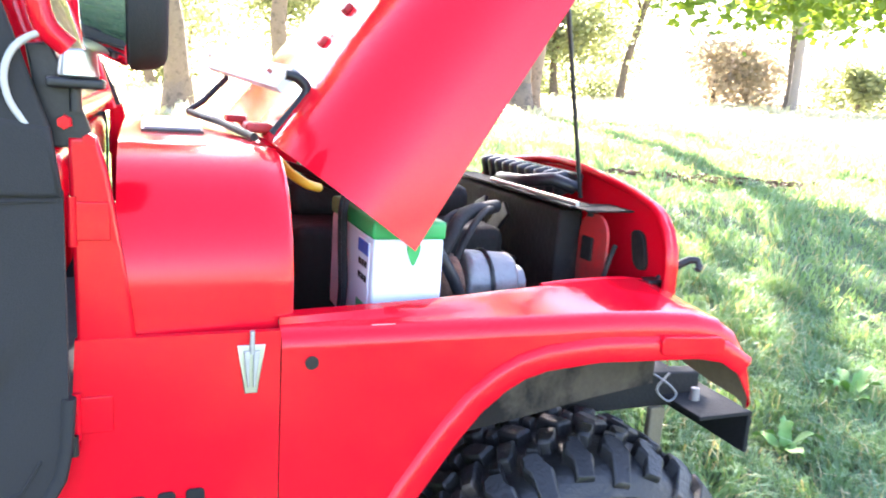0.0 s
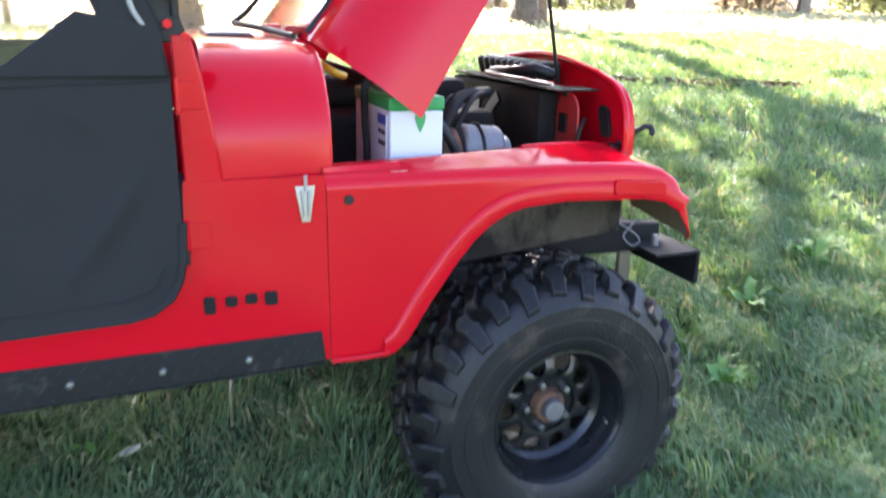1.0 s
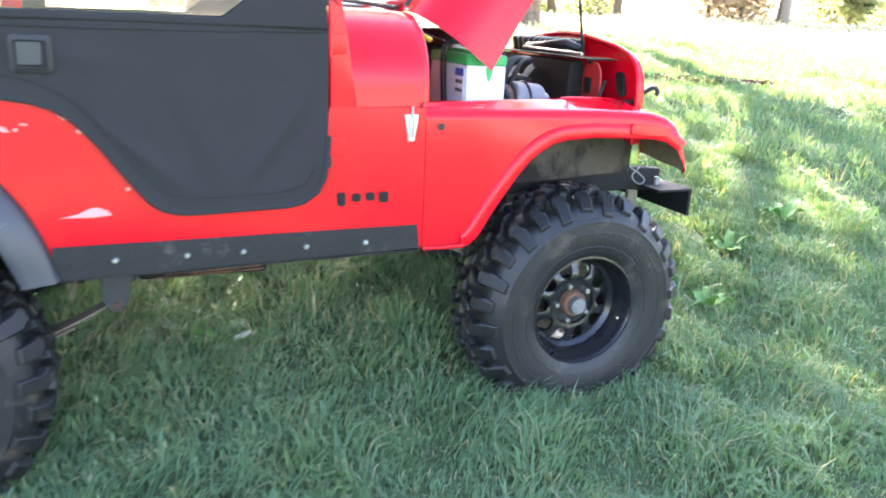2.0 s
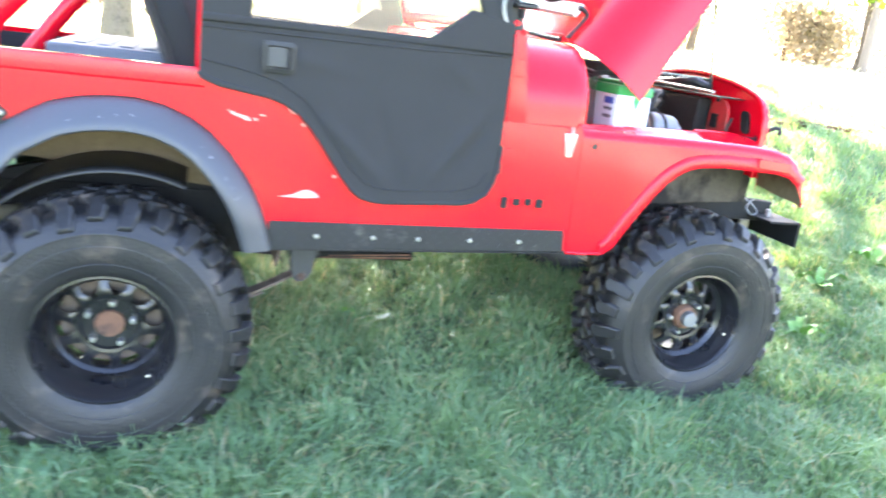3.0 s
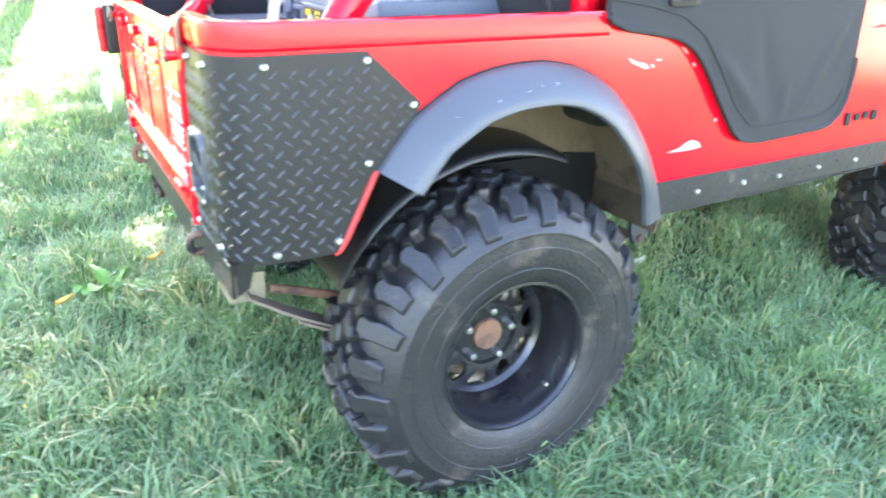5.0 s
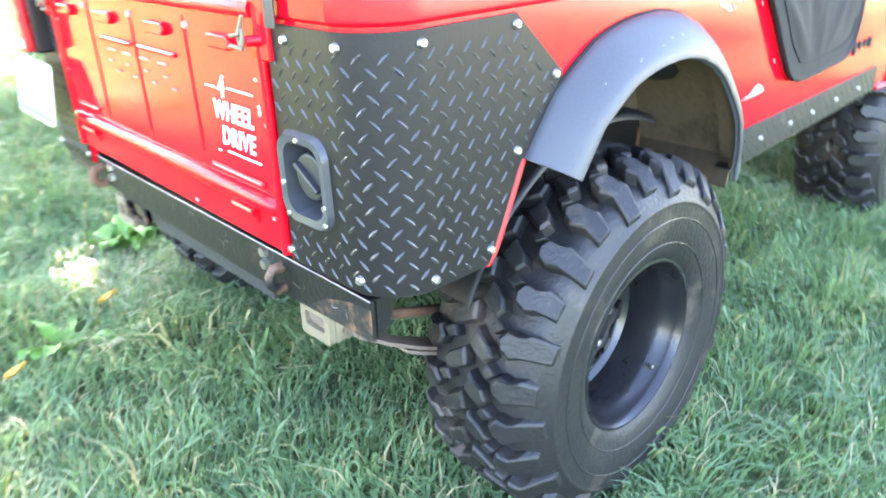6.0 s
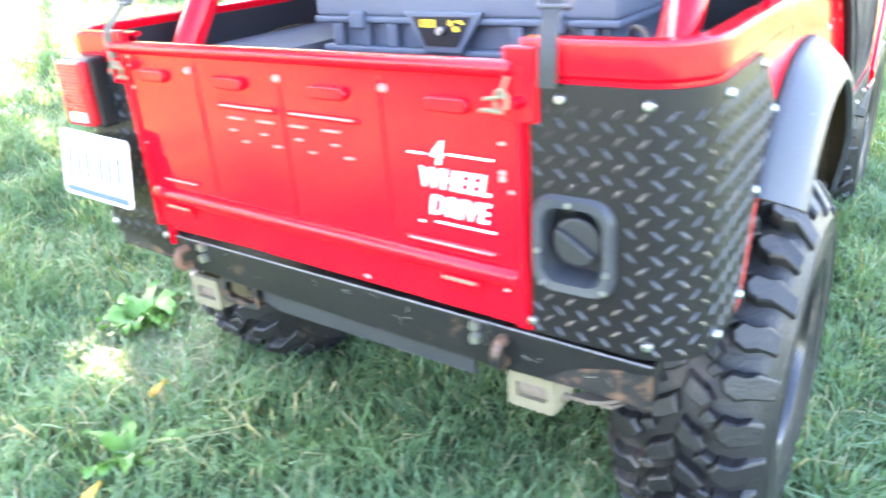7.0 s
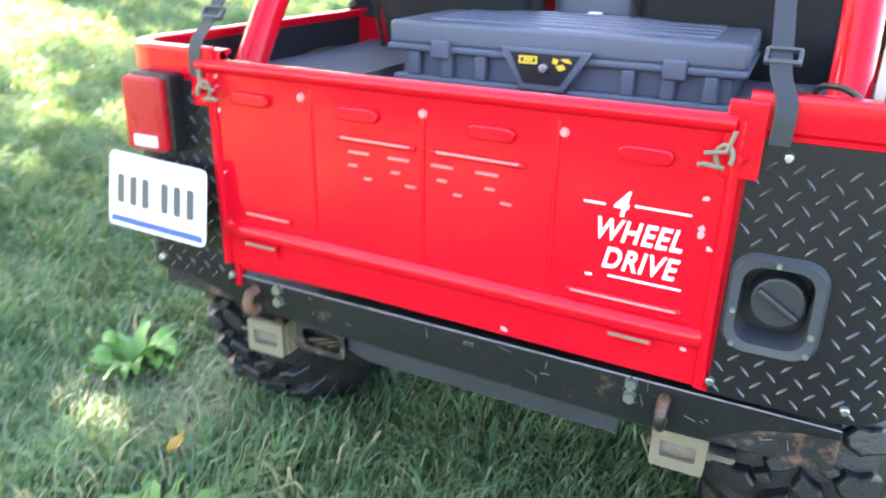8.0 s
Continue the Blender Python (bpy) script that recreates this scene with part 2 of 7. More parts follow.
def thing(name, at, label, category, group="", kind=""):
    return tagged(new(name), label, category, group, kind) if at is None else placed(tagged(new(name), label, category, group, kind), at)


def placed(ob, at):
    ob.location = at
    return ob


def merge(bm, other, m=None):
    """Adds the mesh other, moved by m, to bm."""
    if m is not None:
        bmesh.ops.transform(other, matrix=m, verts=other.verts)
    me = bpy.data.meshes.new("tmp")
    other.to_mesh(me)
    other.free()
    bm.from_mesh(me)
    bpy.data.meshes.remove(me)
    return bm


def box(bm, c, s, bev=0.004, rot=(0, 0, 0), seg=2):
    o = bmesh.new()
    bmesh.ops.create_cube(o, size=1)
    bmesh.ops.scale(o, vec=s, verts=o.verts)
    if bev:
        bmesh.ops.bevel(o, geom=o.edges[:], offset=min(bev, 0.45 * min(s)), segments=seg, affect="EDGES", profile=0.5)
    return merge(bm, o, pose(*c, *rot))


def cyl(bm, a, b, r, r2=None, seg=20, bev=0.0):
    a, b = Vector(a), Vector(b)
    o = bmesh.new()
    bmesh.ops.create_cone(o, cap_ends=True, segments=seg, radius1=r, radius2=r if r2 is None else r2, depth=(b - a).length)
    if bev:
        bmesh.ops.bevel(o, geom=[e for e in o.edges if len(e.link_faces) == 2 and any(len(f.verts) > 4 for f in e.link_faces)], offset=bev, segments=2, affect="EDGES", profile=0.5)
    return merge(bm, o, Matrix.Translation((a + b) / 2) @ (b - a).to_track_quat("Z", "Y").to_matrix().to_4x4())


def tube(bm, pts, r, seg=10, flat=1.0, closed=False):
    """A pipe along pts; flat squeezes it along its second axis."""
    pts = [Vector(p) for p in pts]
    n = len(pts)
    rings, side = [], None
    for i, p in enumerate(pts):
        d = (pts[(i + 1) % n if closed else min(i + 1, n - 1)] - pts[i - 1 if closed else max(i - 1, 0)]).normalized()
        if side is None:
            side = d.orthogonal().normalized()
        side = (side - d * side.dot(d)).normalized()
        up = d.cross(side)
        rr = r[i] if isinstance(r, (list, tuple)) else r
        rings.append([bm.verts.new(p + side * (rr * math.cos(a)) + up * (rr * flat * math.sin(a))) for a in [2 * math.pi * k / seg for k in range(seg)]])
    pairs = zip(rings, rings[1:] + rings[:1]) if closed else zip(rings, rings[1:])
    for u, v in pairs:
        for k in range(seg):
            bm.faces.new((u[k], u[(k + 1) % seg], v[(k + 1) % seg], v[k]))
    if not closed:
        bm.faces.new(rings[0][::-1]), bm.faces.new(rings[-1])
    return bm


def bend(pts, n=4):
    """Points of a smooth curve through pts."""
    q = [Vector(v) for v in pts]
    q = [q[0] * 2 - q[1]] + q + [q[-1] * 2 - q[-2]]
    out = []
    for i in range(1, len(q) - 2):
        for k in range(n):
            t_ = k / n
            a, b, c, d = q[i - 1:i + 3]
            out.append(0.5 * (2 * b + (c - a) * t_ + (2 * a - 5 * b + 4 * c - d) * t_ ** 2 + (3 * b - a - 3 * c + d) * t_ ** 3))
    return out + [q[-2]]


def ribbon(bm, pts, wide, thick=0.002):
    """A flat strap along pts, wide across."""
    w, pts = Vector(wide) / 2, bend(pts)
    rows, under = [], []
    for i, p in enumerate(pts):
        d = (pts[min(i + 1, len(pts) - 1)] - pts[max(i - 1, 0)]).normalized()
        nrm = d.cross(w).normalized() * thick
        rows.append([p - w, p + w])
        under.append([p - w + nrm, p + w + nrm])
    return shell(bm, rows, under)


def lathe(bm, prof, seg=48, closed=False):
    """Turns prof, pairs of (radius, y), about the y axis."""
    rings = [[bm.verts.new((r * math.cos(a), y, r * math.sin(a))) for a in [2 * math.pi * k / seg for k in range(seg)]] for r, y in prof]
    pairs = list(zip(rings, rings[1:])) + ([(rings[-1], rings[0])] if closed else [])
    for u, v in pairs:
        for k in range(seg):
            bm.faces.new((u[k], u[(k + 1) % seg], v[(k + 1) % seg], v[k]))
    return bm


def shell(bm, outer, inner):
    """A closed skin between two grids of points."""
    a = [[bm.verts.new(p) for p in row] for row in outer]
    b = [[bm.verts.new(p) for p in row] for row in inner]
    h, w = len(a), len(a[0])
    for i in range(h - 1):
        for j in range(w - 1):
            bm.faces.new((a[i][j], a[i][j + 1], a[i + 1][j + 1], a[i + 1][j]))
            bm.faces.new((b[i][j], b[i + 1][j], b[i + 1][j + 1], b[i][j + 1]))
    for j in range(w - 1):
        bm.faces.new((a[0][j], b[0][j], b[0][j + 1], a[0][j + 1]))
        bm.faces.new((a[-1][j], a[-1][j + 1], b[-1][j + 1], b[-1][j]))
    for i in range(h - 1):
        bm.faces.new((a[i][0], a[i + 1][0], b[i + 1][0], b[i][0]))
        bm.faces.new((a[i][-1], b[i][-1], b[i + 1][-1], a[i + 1][-1]))
    return bm


def prism(bm, pts, fn, a, b, bev=0.0):
    """Polygon pts (u, v), placed by fn(u, v, depth), pulled from depth a to b."""
    o = bmesh.new()
    lo, hi = [o.verts.new(fn(u, v, a)) for u, v in pts], [o.verts.new(fn(u, v, b)) for u, v in pts]
    f0, f1 = o.faces.new(lo), o.faces.new(hi[::-1])
    for i in range(len(pts)):
        j = (i + 1) % len(pts)
        o.faces.new((lo[i], hi[i], hi[j], lo[j]))
    bmesh.ops.recalc_face_normals(o, faces=o.faces)
    if bev:
        bmesh.ops.bevel(o, geom=list({e for f in (f0, f1) for e in f.edges}), offset=bev, segments=2, affect="EDGES", profile=0.5)
    return merge(bm, o)


def rounded(w, h, r, n=5, cx=0.0, cy=0.0):
    out = []
    for sx, sy, a0 in ((1, 1, 0), (-1, 1, 90), (-1, -1, 180), (1, -1, 270)):
        for k in range(n + 1):
            a = radians(a0 + 90 * k / n)
            out.append((cx + sx * (w / 2 - r) + r * math.cos(a), cy + sy * (h / 2 - r) + r * math.sin(a)))
    return out


def curve(pts, x):
    """Straight interpolation through sorted pairs."""
    return float(np.interp(x, [p[0] for p in pts], [p[1] for p in pts]))


def steps(a, b, d, extra=()):
    """Even steps from a to b with the breaks extra among them, in order."""
    n = max(1, round(abs(b - a) / d))
    lo, hi = min(a, b), max(a, b)
    return sorted(set([round(a + (b - a) * k / n, 5) for k in range(n + 1)] + [round(e, 5) for e in extra if lo <= e <= hi]))


def columns(bm, us, low, high, place, thick, rows=1):
    """A sheet made of upright columns at us, from low(u) to high(u), placed by place(u, z, depth)."""
    outer = [[place(u, low(u) + (high(u) - low(u)) * k / rows, 0.0) for k in range(rows + 1)] for u in us]
    inner = [[place(u, low(u) + (high(u) - low(u)) * k / rows, thick) for k in range(rows + 1)] for u in us]
    return shell(bm, outer, inner)


def letters(text, size, m, depth=0.001, shear=0.0):
    """Raised writing as a mesh: built-in font, centred, laid by m."""
    cu = bpy.data.curves.new("writing", "FONT")
    cu.body, cu.size, cu.extrude, cu.shear, cu.align_x, cu.align_y, cu.offset = text, size, depth, shear, "CENTER", "CENTER", size * 0.022
    cu.space_character = 1.10
    ob = bpy.data.objects.new("writing", cu)
    me = bpy.data.meshes.new_from_object(ob)
    bm = bmesh.new()
    bm.from_mesh(me)
    bpy.data.objects.remove(ob), bpy.data.curves.remove(cu), bpy.data.meshes.remove(me)
    bmesh.ops.remove_doubles(bm, verts=bm.verts, dist=0.00002)
    bmesh.ops.transform(bm, matrix=m, verts=bm.verts)
    return bm


def islands(bm):
    """Splits bm into its loose pieces, from left to right along y."""
    left, out = set(bm.verts), []
    while left:
        grow, seen = [left.pop()], set()
        while grow:
            v = grow.pop()
            seen.add(v)
            grow.extend(w for e in v.link_edges for w in e.verts if w in left)
            left.difference_update(grow)
        piece, at = bmesh.new(), {}
        for v in seen:
            at[v] = piece.verts.new(v.co)
        for f in {f for v in seen for f in v.link_faces}:
            piece.faces.new([at[v] for v in f.verts])
        out.append((-sum(v.co.y for v in seen) / len(seen), piece))
    bm.free()
    return [p for _, p in sorted(out, key=lambda q: q[0])]


# ---- ground ----
def soft(v, w=1.0):
    return w * math.log1p(math.exp(min(30, v / w)))


RUTS = ((0.0, -0.632), (2.12, -0.545), (0.0, 0.632), (2.12, 0.545))


def ground_z(x, y):
    """The lawn: it climbs across the car from right to left and on towards the trees; the wheels stand in shallow hollows."""
    a, b = min(5.0, max(-3.0, x)), min(2.5, max(-4.0, y))
    r = 0.162 + 0.040 * a + 0.107 * b + 0.004 * b * b + 0.032 * min(3.0, max(-1.5, a)) * min(1.2, max(-1.5, b))
    r += 0.068 * (soft(y - 2.5, 0.6) - soft(y - 13, 3)) + 0.02 * (soft(x - 5) - soft(x - 14, 3))
    for u, v in RUTS:
        q = (x - u) ** 2 + (y - v) ** 2
        if q < 0.5:
            r -= 0.045 * math.exp(-q / 0.05)
    far = min(1.0, max(0.0, (x - 2.8) / 2.0)) * min(1.0, max(0.0, (14 - x) / 4))
    r += far * (0.07 * noise.noise((0.55 * x, 0.8 * y, 5)) + 0.03 * noise.noise((1.5 * x, 1.5 * y, 9)))
    return r + 0.014 * noise.noise((0.5 * x, 0.5 * y, 0)) + 0.008 * noise.noise((1.7 * x, 1.7 * y, 3))


def build_ground():
    near = [-4 + 0.125 * k for k in range(97)]
    xs = [-400, -200, -100, -50, -30, -18, -12, -8, -6] + near + [9, 10, 12, 14, 17, 20, 25, 30, 40, 60, 100, 200, 400]
    bm = bmesh.new()
    g = [[bm.verts.new((x, y, ground_z(x, y))) for y in xs] for x in xs]
    for i in range(len(xs) - 1):
        for j in range(len(xs) - 1):
            bm.faces.new((g[i][j], g[i + 1][j], g[i + 1][j + 1], g[i][j + 1]))
    ob = part("ground", bm, SOIL, None, sharp=180)
    tagged(ob, "mown lawn with thin patches rising behind the car", "lawn", kind="structure")


build_ground()

# ---- the car ----
HALF = 0.715          # half width of the body
REAR = -0.655         # rear face of the body
BEND = 0.09           # radius of the rear corners
RAIL = 1.232          # top of the tub
car = thing("off_road_car", None, "red open off-road car with raised hood parked on grass", "car")
LEVEL = pose(-0.003, 0, 0.007, 0, math.degrees(0.0128), 0)   # the body stands slightly nose-down
car.matrix_basis = LEVEL


def tub_place(sg):
    """u is x along the side; below the bend it runs round the corner and on across the rear."""
    def place(u, z, depth):
        x0 = REAR + BEND
        arc = BEND * math.pi / 2
        if u >= x0:
            return (u, sg * (HALF - depth), z)
        if u >= x0 - arc:
            a = (x0 - u) / BEND
            r = BEND - depth
            return (x0 - r * math.sin(a), sg * (HALF - BEND + r * math.cos(a)), z)
        return (REAR + depth, sg * (HALF - BEND - (x0 - arc - u)), z)
    return place


U_GATE = REAR + BEND - BEND * math.pi / 2 - (HALF - BEND - 0.445)
DOOR_CUT = [(0.25, 1.226), (0.262, 1.212), (0.30, 1.205), (0.437, 1.186), (0.48, 1.172), (0.52, 1.149), (0.555, 1.115), (0.592, 1.069), (0.63, 1.015), (0.67, 0.962),
            (0.70, 0.925), (0.728, 0.905), (0.77, 0.895), (0.80, 0.893), (1.06, 0.903), (1.10, 0.912), (1.138, 0.938), (1.158, 0.975), (1.167, 1.02), (1.176, 1.088), (1.18, 1.167)]
ARCH = [(-0.427, 0.772), (-0.345, 0.935), (-0.271, 1.028), (-0.16, 1.098), (-0.08, 1.122), (0.0, 1.132), (0.08, 1.132), (0.152, 1.117), (0.215, 1.090), (0.267, 1.057), (0.32, 1.005),
        (0.367, 0.947), (0.40, 0.893), (0.428, 0.832), (0.445, 0.775), (0.455, 0.742)]


def columns_round(us, low, high, place, thick, rows, hole):
    """Columns with a square opening hole = (u0, u1, z0, z1) left free."""
    u0, u1, z0, z1 = hole
    bm = bmesh.new()
    a, b, c = [u for u in us if u < u0] + [u0], [u0] + [u for u in us if u0 < u < u1] + [u1], [u1] + [u for u in us if u > u1]
    columns(bm, a, low, high, place, thick, rows)
    columns(bm, b, low, lambda u: z0, place, thick, 1)
    columns(bm, b, lambda u: z1, high, place, thick, 1)
    columns(bm, c, low, high, place, thick, rows)
    return bm


U_FILL = U_GATE + (0.527 - 0.445)
HOLE = (U_FILL - 0.054, U_FILL + 0.054, 0.874, 1.000)


def build_tub(sg):
    def high(u):
        return RAIL if u < 0.25 else curve(DOOR_CUT, u) if u < 1.18 else 1.167

    def low(u):
        return 0.772 if u <= -0.427 else curve(ARCH, u) if u < 0.455 else 0.742
    us = steps(U_GATE, 1.472, 0.03, [p[0] for p in DOOR_CUT + ARCH] + [REAR + BEND, REAR + BEND - BEND * math.pi / 2, 0.2499])
    sheet = columns_round(us, low, high, tub_place(sg), 0.014, 3, HOLE) if sg < 0 else columns(bmesh.new(), us, low, high, tub_place(sg), 0.014, 3)
    ob = part("body_side", sheet, RED, car)
    # rolled top rail
    bm = bmesh.new()
    place = tub_place(sg)
    us = [u for u in steps(U_GATE, 0.25, 0.03, [REAR + BEND, REAR + BEND - BEND * math.pi / 2])]
    prof = [(0.0005, -0.004), (-0.0045, 0.002), (-0.005, 0.006), (-0.005, 0.042), (-0.0035, 0.048), (0.0, 0.050), (0.026, 0.050), (0.029, 0.048), (0.029, 0.042), (0.016, 0.040), (0.015, 0.0)]
    rings = [[bm.verts.new(place(u, RAIL - 0.046 + dz, d)) for d, dz in prof] for u in us]
    for a, b in zip(rings, rings[1:]):
        for k in range(len(prof)):
            bm.faces.new((a[k], a[(k + 1) % len(prof)], b[(k + 1) % len(prof)], b[k]))
    bm.faces.new(rings[0]), bm.faces.new(rings[-1][::-1])
    part("top_rail", bm, RED, ob, sharp=28)
    # folded edge behind the wheel
    bm = bmesh.new()
    tube(bm, bend([(-0.445, sg * (HALF - 0.002), 0.770), (-0.427, sg * (HALF - 0.001), 0.785), (-0.385, sg * (HALF - 0.001), 0.86), (-0.345, sg * (HALF - 0.001), 0.935)]), 0.008, 8)
    part("wheel_cut_fold", bm, RED_DIRTY, ob)
    # black lining inside the bed
    bm = bmesh.new()
    columns(bm, steps(-0.56, 0.22, 0.1), lambda u: 1.12, lambda u: 1.215, lambda u, z, d: (u, sg * (HALF - 0.018 - d), z), 0.004)
    part("bed_lining", bm, LINING, ob, "black lining inside the tub")
    # door step seam: pressed line above the sill
    bm = bmesh.new()
    tube(bm, [(x, sg * (HALF + 0.001), z - 0.012) for x, z in DOOR_CUT[2:-2]], 0.005, 6)
    part("door_edge_bead", bm, RED, ob)
    return ob


tub_right = build_tub(-1)
tub_left = build_tub(1)

# floor, wheel boxes and firewall
bm = bmesh.new()
box(bm, (0.42, 0, 0.905), (2.12, 0.80, 0.03), 0.004)
box(bm, (0.985, 0, 0.9035), (0.97, 1.38, 0.026), 0.004)
part("floor_pan", bm, UNDER, car)
for sg in (-1, 1):
    bm = bmesh.new()
    pts = [(-0.60, 0.92), (-0.60, 1.125), (0.30, 1.125), (0.46, 0.92)]
    shell(bm, [[(x, sg * 0.40, z) for x, z in pts], [(x, sg * 0.70, z) for x, z in pts]], [[(x, sg * 0.41, z - 0.006) for x, z in pts], [(x, sg * 0.70, z - 0.006) for x, z in pts]])
    prism(bm, pts, lambda u, v, d, s=sg: (u, s * d, v), 0.395, 0.40)
    part("wheel_box", bm, CARPET, car, "grey carpeted wheel box beside the cargo bed")
    # wheel house seen from below
    bm = bmesh.new()
    arc = [(0.03 + 0.47 * math.cos(a), 0.70 + 0.40 * math.sin(a)) for a in [radians(2 + 146 * k / 20) for k in range(21)]]
    shell(bm, [[(x, sg * 0.70, z) for x, z in arc], [(x, sg * 0.43, z) for x, z in arc]], [[(x, sg * 0.70, z + 0.008) for x, z in arc], [(x, sg * 0.43, z + 0.008) for x, z in arc]])
    prism(bm, [p for p in arc if p[1] > 0.80], lambda u, v, d, s=sg: (u, s * d, v), 0.425, 0.43)
    part("wheel_house", bm, MUD, car, "wheel house caked with dry mud")
    bm = bmesh.new()
    box(bm, (0.494, sg * 0.565, 0.695), (0.010, 0.27, 0.09), 0.003, (0, 12, 0))
    part("splash_panel", bm, DUSTY, car)
    # added dark plate that keeps the gap behind the tyre dark
    bm = bmesh.new()
    prism(bm, [(-0.46, 0.66), (0.50, 0.60), (0.50, 0.82), (-0.46, 0.82)], lambda u, v, d, s=sg: (u, s * d, v), 0.412, 0.420, 0.002)
    part("inner_skirt", bm, DARK, car)
bm = bmesh.new()
box(bm, (REAR + 0.02, 0, 0.86), (0.03, 0.9, 0.14), 0.004)
part("rear_sill", bm, RED, car)


def build_guard(sg):
    """Diamond-plate corner guard, wrapped round the corner, with its bolts."""
    place = tub_place(sg)
    top = [(U_GATE, 1.176), (-0.359, 1.176), (-0.242, 1.068)]
    bot = [(U_GATE, 0.775), (-0.441, 0.772), (-0.359, 0.930), (-0.242, 1.062)]

    def high(u):
        return curve(top, u)

    def low(u):
        return curve(bot, u)
    us = steps(U_GATE + 0.012, -0.243, 0.02, [-0.3595, -0.441, -0.36, REAR + BEND, REAR + BEND - BEND * math.pi / 2])
    lift = lambda u, z, d: place(u, z, d - 0.0055)
    sheet = columns_round(us, low, high, lift, 0.004, 2, HOLE) if sg < 0 else columns(bmesh.new(), us, low, high, lift, 0.004, 2)
    ob = part("corner_guard", sheet, GUARD, car,
              "black diamond-plate corner guard with bright bolts")
    # raised bars, alternately tilted either way; their lighter colour paints in the highlights
    bm = bmesh.new()
    pitch = 0.0186
    n_u, n_z = int((-0.24 - U_GATE) / pitch) + 1, int(0.40 / (2 * pitch)) + 1
    for i in range(n_u):
        for j in range(n_z):
            u = U_GATE + 0.022 + i * pitch
            z = 0.787 + (2 * j + i % 2) * pitch
            lean = radians(45 if i % 2 else -45)
            ln = 0.0112
            ends = []
            for k, w, h in ((-1.0, 0.0003, 0), (-0.6, 0.0024, 0.0018), (0, 0.0030, 0.0025), (0.6, 0.0024, 0.0018), (1.0, 0.0003, 0)):
                uu, zz = u + k * ln * math.cos(lean), z + k * ln * math.sin(lean)
                du, dz = -w * math.sin(lean), w * math.cos(lean)
                ends.append([place(uu - du, zz - dz, -0.0053), place(uu, zz, -0.0055 - h), place(uu + du, zz + dz, -0.0053)])
            if any(not (low(u + k * ln) + 0.006 < z + abs(k) * ln < high(u + k * ln) - 0.006) for k in (-1, 1)):
                continue
            if u < U_GATE + 0.17 and abs(z - 0.937) < 0.085 and sg < 0 and U_GATE + 0.02 < u:
                continue
            v = [[bm.verts.new(p) for p in row] for row in ends]
            for a, b in zip(v, v[1:]):
                for k in range(2):
                    bm.faces.new((a[k], a[k + 1], b[k + 1], b[k]))
    tagged(part("tread_relief", bm, GUARD_EDGE, ob, "raised diagonal bars coloured lighter for their highlights"), kind="stuff")
    for u, z in ((-0.566, 1.157), (-0.362, 1.159), (-0.262, 1.066), (-0.366, 0.955), (-0.438, 0.799), (-0.568, 0.791), (-0.690, 1.155), (-0.826, 1.155), (-0.688, 0.797), (-0.873, 0.796)):
        bolt = bmesh.new()
        a, b = Vector(place(u, z, -0.004)), Vector(place(u, z, -0.0125))
        cyl(bolt, a, b, 0.0088, 0.0062, 10, 0.0015)
        part("bolt", bolt, STEEL, ob)
    return ob


build_guard(-1)
guard_left = build_guard(1)


